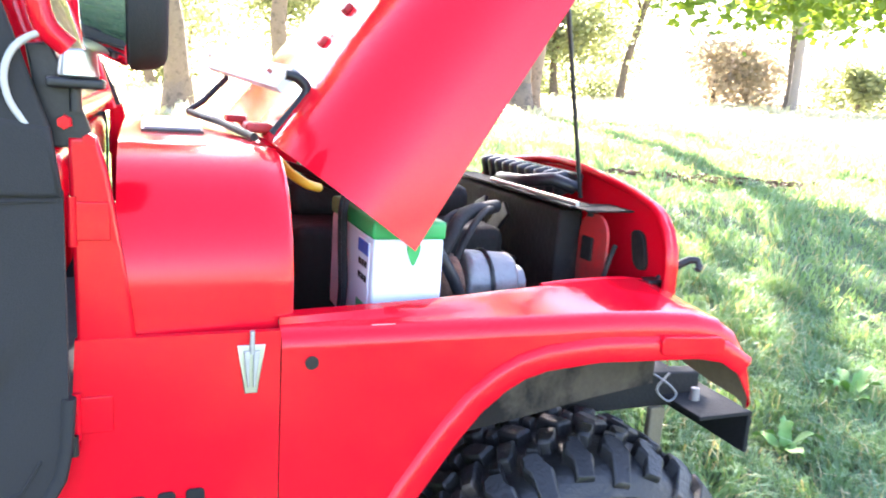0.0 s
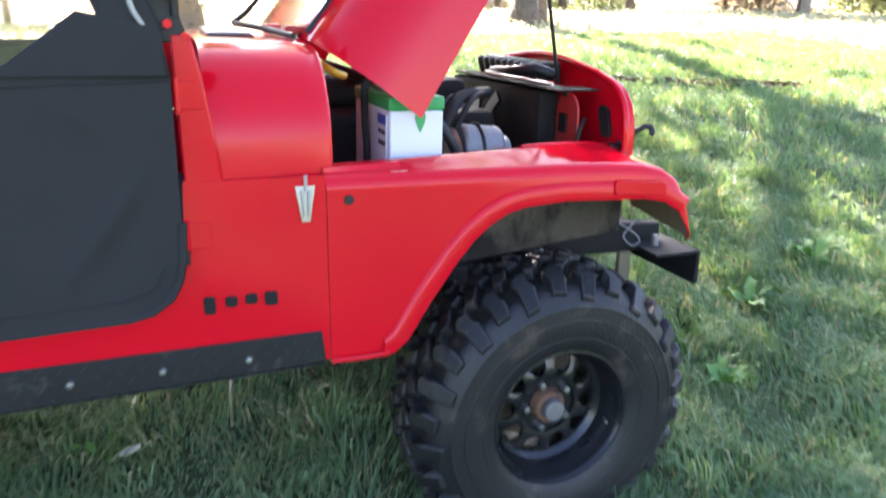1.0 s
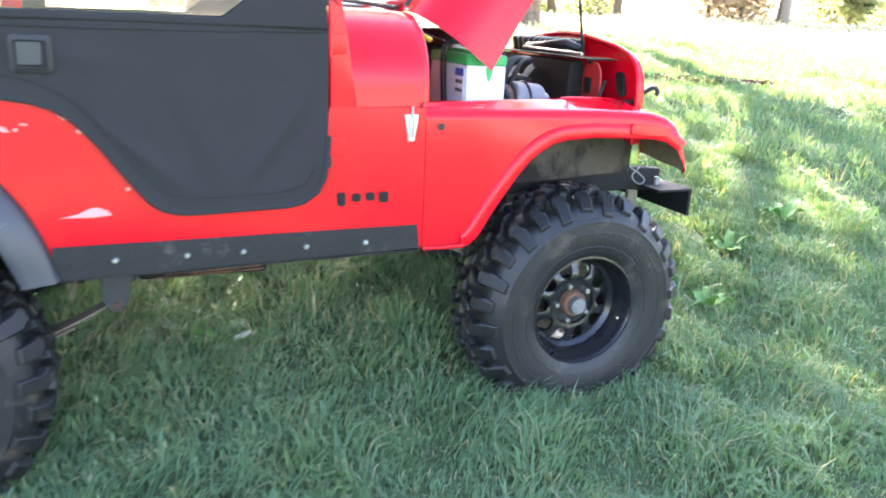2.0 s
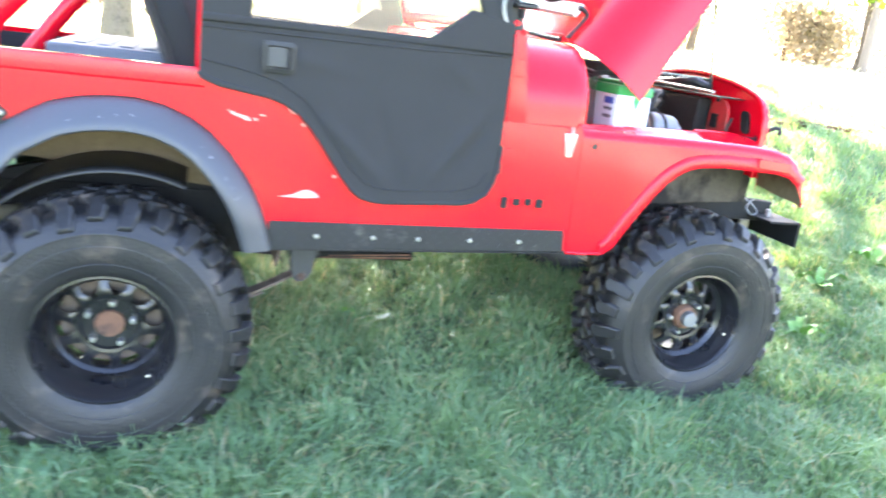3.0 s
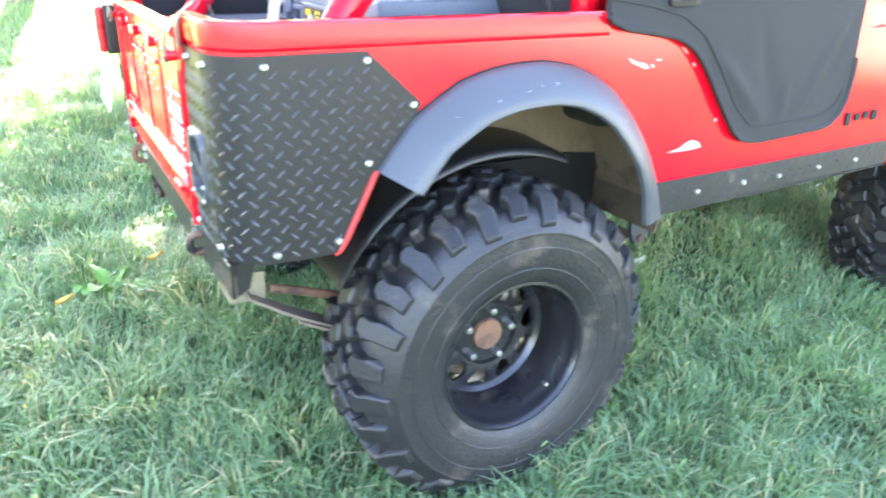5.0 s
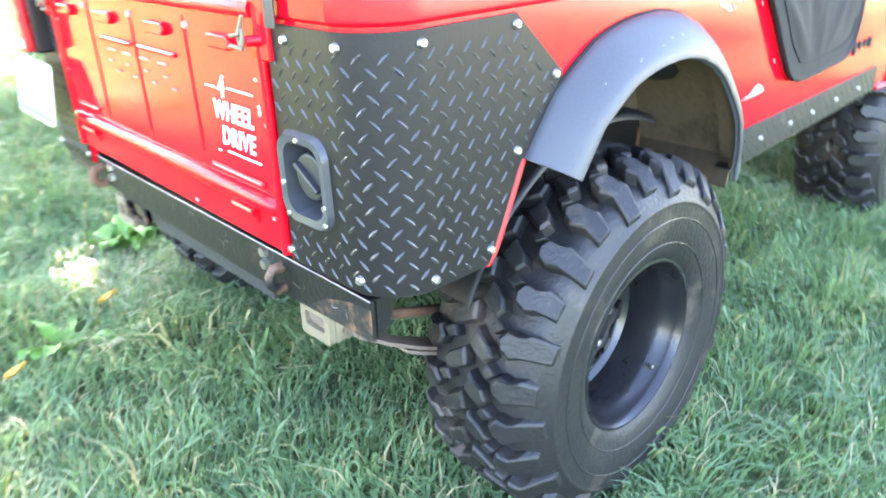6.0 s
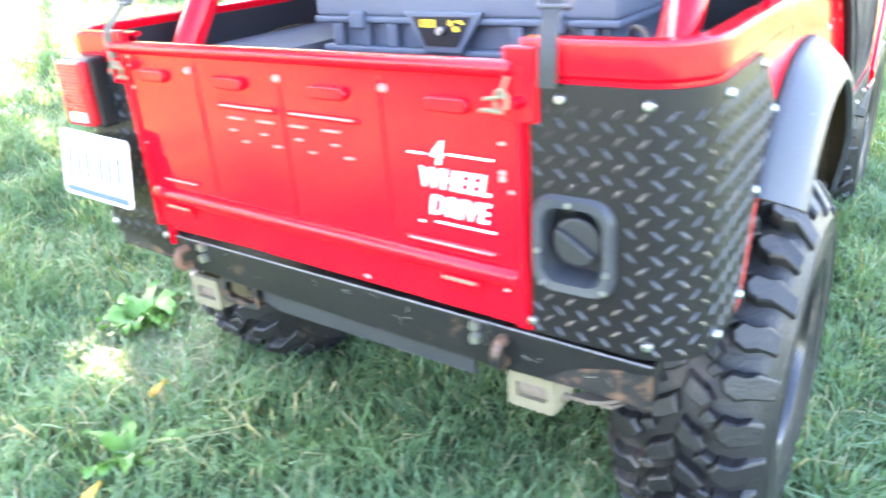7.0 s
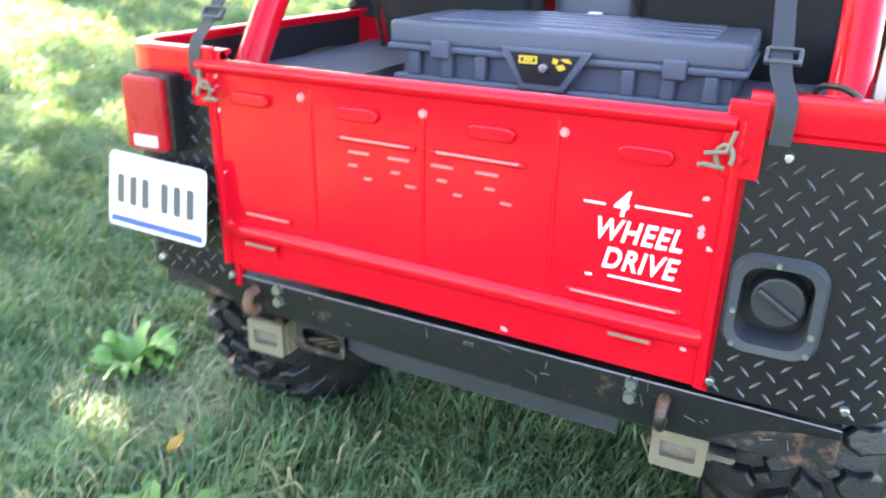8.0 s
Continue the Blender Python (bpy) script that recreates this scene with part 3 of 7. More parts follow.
def build_flare(sg):
    """Moulded wheel-arch flare: a curved apron standing out from the body, open below."""
    n = 26
    path = []
    for k in range(n + 1):
        s = k / n
        i = s * (len(ARCH) - 2) + 1
        a = int(min(i, len(ARCH) - 2))
        f = i - a
        x = ARCH[a][0] * (1 - f) + ARCH[a + 1][0] * f
        z = ARCH[a][1] * (1 - f) + ARCH[a + 1][1] * f
        path.append((x, z))
    path[-1] = (0.462, 0.715)
    cx, cz = 0.04, 0.70
    rows_o, rows_i = [], []
    for k, (x, z) in enumerate(path):
        d = Vector((x - cx, z - cz)).normalized()
        fade = 1.0 - 0.35 * max(0, (k / n - 0.75) / 0.25)
        sec = [(0.002, 0.0), (0.002, 0.010), (-0.003, 0.018), (-0.012, 0.030), (-0.034, 0.052 * fade), (-0.052, 0.066 * fade), (-0.066, 0.074 * fade), (-0.076, 0.074 * fade), (-0.080, 0.068 * fade)]
        rows_o.append([(x + d.x * r, sg * (HALF + 0.002 + w), z + d.y * r) for r, w in sec])
        rows_i.append([(x + d.x * (r - 0.004), sg * (HALF + 0.002 + max(0, w - 0.005)), z + d.y * (r - 0.004)) for r, w in sec])
    ob = part("fender_flare", shell(bmesh.new(), rows_o, rows_i), FLARE, car, "faded black plastic wheel-arch flare with pale scuffs", 50)
    bm = bmesh.new()
    tube(bm, [r[0] for r in rows_o], 0.0042, 8)
    part("flare_gasket", bm, MATTE, ob)
    inside = [[Vector((x + (cx - x) * 0.012, y - sg * 0.0025, z + (cz - z) * 0.012)) for x, y, z in r[:7]] for r in rows_i]
    part("flare_inside", shell(bmesh.new(), inside, [[p + Vector((cx - p.x, 0, cz - p.z)) * 0.004 for p in r] for r in inside]), MUD, ob, "muddy inner face of the flare")
    bm = bmesh.new()
    tube(bm, [Vector(r[7]).lerp(Vector(r[8]), 0.5) for r in rows_o], 0.0035, 8)
    part("flare_lip", bm, FLARE, ob)
    rng, bm = random.Random(17), bmesh.new()
    for k in range(16):
        i, f = rng.randint(3, n - 6), rng.random()
        a, c = Vector(rows_o[i][4]), Vector(rows_o[i][5])
        along, over = (Vector(rows_o[i + 1][4]) - a).normalized(), (c - a).normalized()
        tilt = rng.uniform(-0.9, 0.9)
        d1, d2 = along * math.cos(tilt) + over * math.sin(tilt), over * math.cos(tilt) - along * math.sin(tilt)
        out = along.cross(over)
        out = out * (0.0008 if out.y * sg > 0 else -0.0008)
        ln, w = rng.uniform(0.002, 0.007), rng.uniform(0.0004, 0.0012)
        bm.faces.new([bm.verts.new(a.lerp(c, f) + out + d1 * ln * p + d2 * w * q) for p, q in ((-1, -0.4), (0.6, -1), (1, 0.5), (-0.7, 1))])
    tagged(part("scuffs", bm, SCUFF, ob), kind="stuff")


def build_arch_edge(sg):
    """Undercoated return of the body round the wheel opening, ahead of the bare fold."""
    rows, back = [], []
    for x, z in ARCH[3:]:
        d = Vector((x - 0.04, z - 0.70)).normalized()
        rows.append([(x - d.x * 0.003, sg * y, z - d.y * 0.003) for y in (0.688, HALF + 0.0015)])
        back.append([(x - d.x * 0.0005, sg * y, z - d.y * 0.0005) for y in (0.688, HALF + 0.0015)])
    part("arch_edge", shell(bmesh.new(), rows, back), MUD, car)


build_flare(-1)
build_flare(1)
build_arch_edge(-1)
build_arch_edge(1)


def build_rocker(sg):
    bm = bmesh.new()
    pts = [(0.452, 0.714), (0.452, 0.804), (1.452, 0.815), (1.462, 0.740)]
    prism(bm, pts, lambda u, v, d: (u, sg * (HALF + d), v), 0.0005, 0.005, 0.001)
    box(bm, (0.957, sg * (HALF - 0.02), 0.722), (1.0, 0.045, 0.005), 0.001, (0, -1.2, 0))
    ob = part("rocker_guard", bm, ROCKER, car, "black diamond-plate sill guard with a row of bolts")
    bm = bmesh.new()
    for i in range(46):
        for j in range(2):
            u, z = 0.468 + i * 0.0215, 0.732 + (2 * j + i % 2) * 0.0205 + 0.0001 * i
            a = radians(45 if i % 2 else -45)
            if z > 0.800:
                continue
            rows = []
            for k, w, h in ((-1.0, 0.0003, 0), (-0.5, 0.0017, 0.0014), (0, 0.0021, 0.0018), (0.5, 0.0017, 0.0014), (1.0, 0.0003, 0)):
                uu, zz = u + k * 0.0125 * math.cos(a), z + k * 0.0125 * math.sin(a)
                rows.append([bm.verts.new((uu + w * math.sin(a) * q, sg * (HALF + 0.0049 + h * (q == 0)), zz - w * math.cos(a) * q)) for q in (-1, 0, 1)])
            for p, q in zip(rows, rows[1:]):
                for k in range(2):
                    bm.faces.new((p[k], p[k + 1], q[k + 1], q[k]))
    tagged(part("tread_relief", bm, ROCKER, ob), kind="stuff")
    for x, z in ((0.60, 0.761), (0.782, 0.763), (0.932, 0.764), (1.11, 0.767), (1.289, 0.769)):
        b = bmesh.new()
        cyl(b, (x, sg * (HALF + 0.004), z), (x, sg * (HALF + 0.013), z), 0.0088, 0.0062, 10, 0.0015)
        part("bolt", b, STEEL, ob)


build_rocker(-1)
build_rocker(1)

# ---- front fenders ----
F_TOP = [(1.472, 1.167), (2.10, 1.166), (2.20, 1.163), (2.30, 1.156), (2.36, 1.142), (2.40, 1.118), (2.43, 1.078), (2.447, 1.025), (2.454, 0.968)]
F_LOW = [(1.472, 0.735), (1.60, 0.735), (1.625, 0.742), (1.656, 0.768), (1.712, 0.858), (1.783, 0.955), (1.825, 1.003), (1.869, 1.038), (1.91, 1.060), (1.957, 1.072), (2.066, 1.080), (2.299, 1.072),
         (2.36, 1.060), (2.41, 1.030), (2.44, 0.985), (2.454, 0.958)]
BAY = [(1.472, 0.655), (1.75, 0.625), (2.0, 0.560), (2.2, 0.500), (2.454, 0.440)]


def build_fender(sg):
    us = steps(1.474, 2.454, 0.03, [p[0] for p in F_TOP + F_LOW])

    def sec(x, inset):
        lo, hi, yi = curve(F_LOW, x) + inset * 0.2, curve(F_TOP, x) - inset, curve(BAY, x)
        h, e = max(lo, hi - 0.034), HALF - inset
        mid = 0.006 * math.sin(min(1, (x - 1.47) / 0.5) * math.pi / 2)
        top = [(e, lo), (e, h), (e - 0.004, hi - 0.018), (e - 0.012, hi - 0.006), (e - 0.028, hi), ((e + yi) / 2, hi + mid), (yi + 0.03, hi + 0.012 + mid), (yi, hi + 0.014 + mid), (yi, hi - 0.03)]
        return [(x, sg * y, z) for y, z in top]
    ob = part("front_fender", shell(bmesh.new(), [sec(x, 0) for x in us], [sec(x, 0.004) for x in us]), RED, car, sharp=45)
    part("fender_lining", shell(bmesh.new(), [sec(x, 0.007) for x in us], [sec(x, 0.011) for x in us]), MUD, ob, "muddy underside of the fender", 45)
    # proud lip round the wheel opening
    rows = []
    for x, z in F_LOW[1:]:
        i = F_LOW.index((x, z))
        p, q = Vector(F_LOW[max(0, i - 1)]), Vector(F_LOW[min(len(F_LOW) - 1, i + 1)])
        nrm = Vector((-(q - p).y, (q - p).x)).normalized()
        rows.append((x, z, nrm))
    o = [[(x + n.x * r, sg * (HALF + w), z + n.y * r) for r, w in ((-0.002, -0.012), (-0.003, 0.007), (0.004, 0.011), (0.030, 0.011), (0.040, 0.006), (0.044, 0.0))] for x, z, n in rows[:-2]]
    i_ = [[(x + n.x * r, sg * (HALF + w - 0.004), z + n.y * r) for r, w in ((0.002, -0.012), (0.001, 0.004), (0.006, 0.006), (0.030, 0.006), (0.038, 0.003), (0.042, 0.0))] for x, z, n in rows[:-2]]
    part("arch_lip", shell(bmesh.new(), o, i_), RED, ob, sharp=60)
    bm = bmesh.new()
    tube(bm, [(1.474, sg * (HALF + 0.002), 0.737), (1.54, sg * (HALF + 0.006), 0.737), (1.61, sg * (HALF + 0.008), 0.740)], 0.007, 8)
    part("hem", bm, RED, ob)
    # inner wall of the engine bay
    bm = bmesh.new()
    shell(bm, [[(x, sg * (curve(BAY, x) - 0.004), z) for z in (0.905, 1.16)] for x in us[:-4:3]], [[(x, sg * (curve(BAY, x) - 0.010), z) for z in (0.905, 1.16)] for x in us[:-4:3]])
    part("inner_fender", bm, WELL, ob)
    # upturned flange along the engine bay
    bm = bmesh.new()
    tube(bm, [(x, sg * (curve(BAY, x) - 0.004), curve(F_TOP, x) + 0.019) for x in (2.02, 2.025, 2.10, 2.18, 2.26, 2.34)], 0.0065, 8, 0.7)
    part("fender_flange", bm, RED, ob)
    # side marker lamp, painted over
    bm = bmesh.new()
    prism(bm, rounded(0.155, 0.038, 0.012, 4, 2.276, 1.103), lambda u, v, d: (u, sg * (HALF + d), v - 0.06 * (u - 2.225) * (u > 2.225)), 0.0, 0.017, 0.003)
    part("side_marker", bm, RED, ob)
    # hood hold-down hook
    bm = bmesh.new()
    tube(bm, [(2.36, sg * 0.475, 1.165), (2.375, sg * 0.48, 1.190), (2.425, sg * 0.50, 1.222), (2.440, sg * 0.508, 1.222), (2.446, sg * 0.512, 1.208), (2.440, sg * 0.514, 1.200)], 0.009, 8)
    box(bm, (2.35, sg * 0.475, 1.166), (0.05, 0.04, 0.016), 0.004)
    part("hold_down_hook", bm, BLACK, ob, "black rubber hood hold-down hook")
    return ob


fender_right = build_fender(-1)
build_fender(1)

# vertical seam between fender and cowl side, small plugged hole, spring latch
bm = bmesh.new()
cyl(bm, (1.522, -HALF - 0.001, 1.112), (1.522, -HALF - 0.004, 1.112), 0.011, None, 14)
part("hole_plug", bm, BLACK, fender_right)
latch = bmesh.new()
prism(latch, [(1.405, 1.148), (1.448, 1.148), (1.436, 1.070), (1.417, 1.070)], lambda u, v, d: (u, -HALF - d, v), 0.0, 0.006, 0.002)
latch_ob = part("footman_latch", latch, STEEL, car, "bright steel hood latch plate")
bm = bmesh.new()
prism(bm, [(1.414, 1.140), (1.424, 1.140), (1.424, 1.082), (1.420, 1.082)], lambda u, v, d: (u, -HALF - d, v), 0.006, 0.012, 0.002)
prism(bm, [(1.429, 1.140), (1.439, 1.140), (1.433, 1.082), (1.429, 1.082)], lambda u, v, d: (u, -HALF - d, v), 0.006, 0.012, 0.002)
cyl(bm, (1.427, -HALF - 0.008, 1.135), (1.427, -HALF - 0.008, 1.172), 0.004, None, 8)
part("latch_spring", bm, ALLOY, latch_ob)

# ---- cowl ----
def cowl_profile(w, top, bottom, r=0.19, n=8, drop=0.0):
    pts = [(w, bottom), (w, top - r - 0.02)]
    for k in range(1, n + 1):
        a = math.pi / 2 * k / n
        pts.append((w - r * 1.15 * (1 - math.cos(a)), top - r + r * math.sin(a) - 0.02 * (1 - k / n)))
    pts.append((w * 0.35, top + 0.008))
    full = pts + [(-y, z) for y, z in pts[::-1]]
    return full


bm = bmesh.new()
prism(bm, cowl_profile(0.655, 1.424, 0.90), lambda u, v, d: (d, u, v), 1.464, 1.476)
part("firewall", bm, RED_DIRTY, car)
us = [1.235, 1.25, 1.35, 1.45, 1.490, 1.500]
outer, inner = [], []
for x in us:
    f = (x - 1.235) / 0.265
    sh = 0.012 * max(0, (x - 1.485) / 0.015)
    outer.append([(x, y, z) for y, z in cowl_profile(0.700 - 0.025 * f - sh, 1.440 - sh, 1.160)])
    inner.append([(x, y, z) for y, z in cowl_profile(0.694 - 0.025 * f - sh, 1.434 - sh, 1.160)])
cowl = part("cowl", shell(bmesh.new(), outer, inner), RED, car, sharp=40)
for sg in (-1, 1):
    bm = bmesh.new()
    prism(bm, [(1.183, 1.160), (1.262, 1.160), (1.250, 1.26), (1.228, 1.40), (1.215, 1.455), (1.178, 1.455), (1.180, 1.33)], lambda u, v, d, s=sg: (u, s * d, v), 0.675, 0.712, 0.006)
    part("door_post", bm, RED, cowl)
    for z in (1.055, 1.34):
        bm = bmesh.new()
        box(bm, (1.207, sg * (HALF + 0.001), z), (0.045, 0.006, 0.055), 0.002)
        cyl(bm, (1.181, sg * (HALF + 0.004), z - 0.035), (1.181, sg * (HALF + 0.004), z + 0.035), 0.006, None, 12)
        part("door_hinge", bm, RED, cowl)
    bm = bmesh.new()
    tube(bm, [(1.178, sg * (HALF + 0.014), 1.00), (1.178, sg * (HALF + 0.014), 1.03)], 0.006, 8)
    part("hinge_pin", bm, BLACK, cowl)
bm = bmesh.new()
box(bm, (1.325, -0.20, 1.456), (0.100, 0.26, 0.004), 0.001, (2, 0, 0))
part("cowl_vent_lid", bm, VENT, cowl, "grey cowl vent lid")
bm = bmesh.new()
box(bm, (1.325, -0.20, 1.450), (0.112, 0.275, 0.008), 0.002, (2, 0, 0))
part("vent_seal", bm, BLACK, cowl)
# nameplate: four plain dark blocks
for x, w, h, z in ((1.215, 0.024, 0.040, 0.902), (1.260, 0.026, 0.024, 0.906), (1.302, 0.026, 0.024, 0.908), (1.344, 0.028, 0.032, 0.905)):
    o = bmesh.new()
    prism(o, rounded(w, h, 0.007, 3, x, z), lambda u, v, d: (u, -HALF - d, v), 0.0, 0.006, 0.002)
    part("name_block", o, MATTE, tub_right)

# ---- hood, raised about its rear edge ----
hood_m = Matrix.Translation((1.487, 0, 1.442)) @ Matrix.Rotation(radians(-54), 4, "Y")
outer, inner = [], []
for k in range(13):
    x = 0.95 * k / 12
    f = k / 12
    w, d = 0.634 - 0.12 * f, 0.285 - 0.06 * f
    top = -0.035 * f * f - (0.02 if k == 12 else 0)
    outer.append([hood_m @ Vector((x, y, z)) for y, z in cowl_profile(w, top, top - d, 0.17)])
    inner.append([hood_m @ Vector((x, y, z)) for y, z in cowl_profile(w - 0.005, top - 0.005, top - d, 0.17)])
hood = part("hood", shell(bmesh.new(), outer, inner), RED, car, "raised red hood propped open with a rod", 40)


def on_hood(x, y, z):
    return hood_m @ Vector((x, y, z))


bm = bmesh.new()
a, b = Vector((1.515, -0.42, 1.560)), Vector((1.432, 0.12, 1.598))
across = (b - a).normalized()
rows = [[a.lerp(b, q) + Vector((0.016 * s_, 0, 0.020 * s_)) for s_ in (-1, -0.8, 0.8, 1)] for q in (0, 0.02, 0.98, 1)]
shell(bm, rows, [[v + Vector((0.012, 0, -0.010)) for v in r] for r in rows])
part("hood_bracket", bm, ALLOY, hood, "silver windshield rest bracket")
for end in (a, b):
    bm = bmesh.new()
    cyl(bm, end.lerp(a.lerp(b, 0.5), 0.14) + Vector((-0.010, 0, 0.008)), end.lerp(a.lerp(b, 0.5), 0.14) + Vector((-0.018, 0, 0.014)), 0.008, None, 8)
    part("bracket_bolt", bm, STEEL, hood)
bm = bmesh.new()
tube(bm, bend([(1.517, -0.42, 1.565), (1.538, -0.42, 1.560), (1.556, -0.42, 1.540), (1.540, -0.42, 1.510), (1.496, -0.42, 1.455)]), 0.010, 8)
part("bracket_arm", bm, BLACK, hood)
bm = bmesh.new()
tube(bm, [(1.445, 0.08, 1.585), (1.458, 0.05, 1.553), (1.402, 0.03, 1.495), (1.368, 0.02, 1.471)], 0.007, 8)
part("bracket_arm", bm, BLACK, hood)
bm = bmesh.new()
tube(bm, [(1.372, 0.02, 1.470), (1.42, -0.20, 1.462), (1.462, -0.42, 1.448)], 0.008, 8)
part("hinge_strip", bm, BLACK, hood)
for y in (0.02, -0.34):
    bm = bmesh.new()
    box(bm, (1.478, y, 1.462), (0.05, 0.06, 0.018), 0.005)
    part("hood_hinge", bm, RED_DIRTY, hood)
for x, y in ((0.24, -0.24), (0.16, -0.02), (0.33, -0.22)):
    bm = bmesh.new()
    merge(bm, box(bmesh.new(), (x, y, 0.008), (0.022, 0.040, 0.014), 0.004), hood_m)
    part("hood_catch", bm, RED_DIRTY, hood)
bm = bmesh.new()
tube(bm, [(2.30, -0.215, 1.32), (2.20, -0.24, 1.75), (2.10, -0.26, 2.16)], 0.006, 8)
part("prop_rod", bm, BLACK, car, "thin black hood prop rod")

# ---- grille shell, seen from behind over the engine bay ----
G_EDGE = [(-0.518, 1.02), (-0.518, 1.206), (-0.510, 1.250), (-0.492, 1.287), (-0.468, 1.314), (-0.437, 1.334), (-0.36, 1.356), (-0.265, 1.372), (-0.10, 1.392), (0.0, 1.396)]
G_EDGE = G_EDGE + [(-y, z) for y, z in G_EDGE[-2::-1]]
bm = bmesh.new()
prism(bm, G_EDGE, lambda u, v, d: (d, u, v), 2.362, 2.385, 0.006)
grille = part("grille_panel", bm, RED, car)
bm = bmesh.new()
tube(bm, [(2.355, y, z) for y, z in G_EDGE], 0.013, 10, 0.8)
part("grille_flange", bm, RED, grille)
for sg in (-1, 1):
    bm = bmesh.new()
    prism(bm, rounded(0.05, 0.09, 0.022, 4, sg * 0.405, 1.225), lambda u, v, d: (d, u + 0.3 * (v - 1.225), v), 2.350, 2.361, 0.002)
    part("lamp_wiring_hole", bm, DARK, grille)
    bm = bmesh.new()
    prism(bm, rounded(0.120, 0.215, 0.056, 6, sg * 0.345, 1.195), lambda u, v, d: (d, u, v), 2.262, 2.270, 0.002)
    br = part("radiator_bracket", bm, RED_DIRTY, grille)
    bm = bmesh.new()
    prism(bm, rounded(0.042, 0.056, 0.004, 3, sg * 0.332, 1.215), lambda u, v, d: (d, u, v), 2.254, 2.2615, 0.001)
    part("bracket_hole", bm, DARK, br)
    bm = bmesh.new()
    cyl(bm, (2.386, sg * 0.30, 1.19), (2.42, sg * 0.30, 1.19), 0.095, None, 28, 0.01)
    part("headlamp", bm, GLASS, grille)

# ---- engine bay ----
bm = bmesh.new()
box(bm, (2.24, 0.07, 1.11), (0.07, 0.70, 0.38), 0.012)
radiator = part("radiator", bm, DARK, car, "dusty black radiator and shroud")
bm = bmesh.new()
box(bm, (2.245, 0.04, 1.312), (0.080, 0.72, 0.006), 0.002)
box(bm, (2.285, -0.325, 1.311), (0.130, 0.105, 0.005), 0.002)
cyl(bm, (2.262, -0.330, 1.306), (2.262, -0.330, 1.292), 0.010, None, 8)
part("radiator_support", bm, DARK, radiator)
for k in range(10):
    bm = bmesh.new()
    box(bm, (2.295, 0.33 - 0.050 * k, 1.345), (0.045, 0.030, 0.062), 0.010, (0, -14, 0))
    part("cooling_fin", bm, PLASTIC, radiator)
bm = bmesh.new()
box(bm, (2.33, 0.10, 1.352), (0.02, 0.52, 0.05), 0.008)
part("fin_backing", bm, BLACK, radiator)
bm = bmesh.new()
tube(bm, [(2.20, 0.05, 1.335), (2.19, -0.10, 1.345), (2.24, -0.17, 1.36), (2.30, -0.18, 1.34)], 0.018, 10)
part("radiator_hose", bm, BLACK, radiator)
bm = bmesh.new()
tube(bm, [(2.16, 0.02, 1.335), (2.19, -0.38, 1.328)], 0.006, 8)
part("stay_rod", bm, ALLOY, radiator, "thin bare steel stay rod")
bm = bmesh.new()
box(bm, (1.86, 0.05, 1.06), (0.55, 0.40, 0.34), 0.03)
box(bm, (1.85, 0.10, 1.27), (0.50, 0.18, 0.09), 0.03)
cyl(bm, (1.85, 0.0, 1.32), (1.85, 0.0, 1.39), 0.14, None, 28, 0.015)
engine = part("engine_block", bm, DARK, car, "grimy engine block")
for k in range(6):
    a = k * math.pi / 3
    bm = bmesh.new()
    box(bm, (2.17, 0.05 + 0.11 * math.cos(a), 1.12 + 0.11 * math.sin(a)), (0.012, 0.12, 0.06), 0.004, (math.degrees(a), 20, 0))
    part("fan_blade", bm, BLACK, engine)
alt = bmesh.new()
cyl(alt, (1.90, -0.39, 1.160), (2.02, -0.39, 1.150), 0.068, None, 28, 0.014)
cyl(alt, (2.02, -0.39, 1.150), (2.05, -0.39, 1.150), 0.04, None, 20, 0.004)
alternator = part("alternator", alt, DULL, car, "grey cast alternator with a rusty end")
bm = bmesh.new()
cyl(bm, (1.845, -0.39, 1.152), (1.90, -0.39, 1.160), 0.058, 0.064, 20, 0.014)
part("alternator_end", bm, RUST, alternator)
bm = bmesh.new()
tube(bm, [(1.955, -0.39 + 0.070 * math.cos(a), 1.156 + 0.070 * math.sin(a)) for a in [2 * math.pi * k / 20 for k in range(20)]], 0.005, 6, closed=True)
part("alternator_band", bm, BLACK, alternator)
bm = bmesh.new()
for dx, r in ((0.0, 0.017), (0.04, 0.008), (-0.03, 0.008)):
    tube(bm, bend([(1.80 + dx, -0.42, 1.00), (1.82 + dx, -0.42, 1.15), (1.88 + dx, -0.38, 1.25), (1.95 + dx, -0.30, 1.290), (2.08, -0.18, 1.29)]), r, 10)
hoses = part("coolant_hose", bm, MATTE, car, "black rubber hoses")
bm = bmesh.new()
tube(bm, bend([(1.60, -0.20, 1.36), (1.70, -0.32, 1.33), (1.80, -0.43, 1.27), (1.88, -0.45, 1.15), (1.90, -0.46, 1.02)]), 0.013, 10)
tube(bm, bend([(1.52, -0.10, 1.38), (1.60, -0.25, 1.37), (1.66, -0.36, 1.345)]), 0.009, 8)
part("wiring", bm, BLACK, car)
bm = bmesh.new()
tube(bm, bend([(1.51, -0.36, 1.41), (1.53, -0.40, 1.385), (1.56, -0.42, 1.365), (1.59, -0.40, 1.355)]), 0.009, 8)
part("ignition_cable", bm, YELLOW, car)
bm = bmesh.new()
tube(bm, [(2.25, -0.42, 1.15), (2.27, -0.41, 1.20), (2.29, -0.40, 1.235)], 0.006, 8)
part("latch_rod", bm, DARK, car)

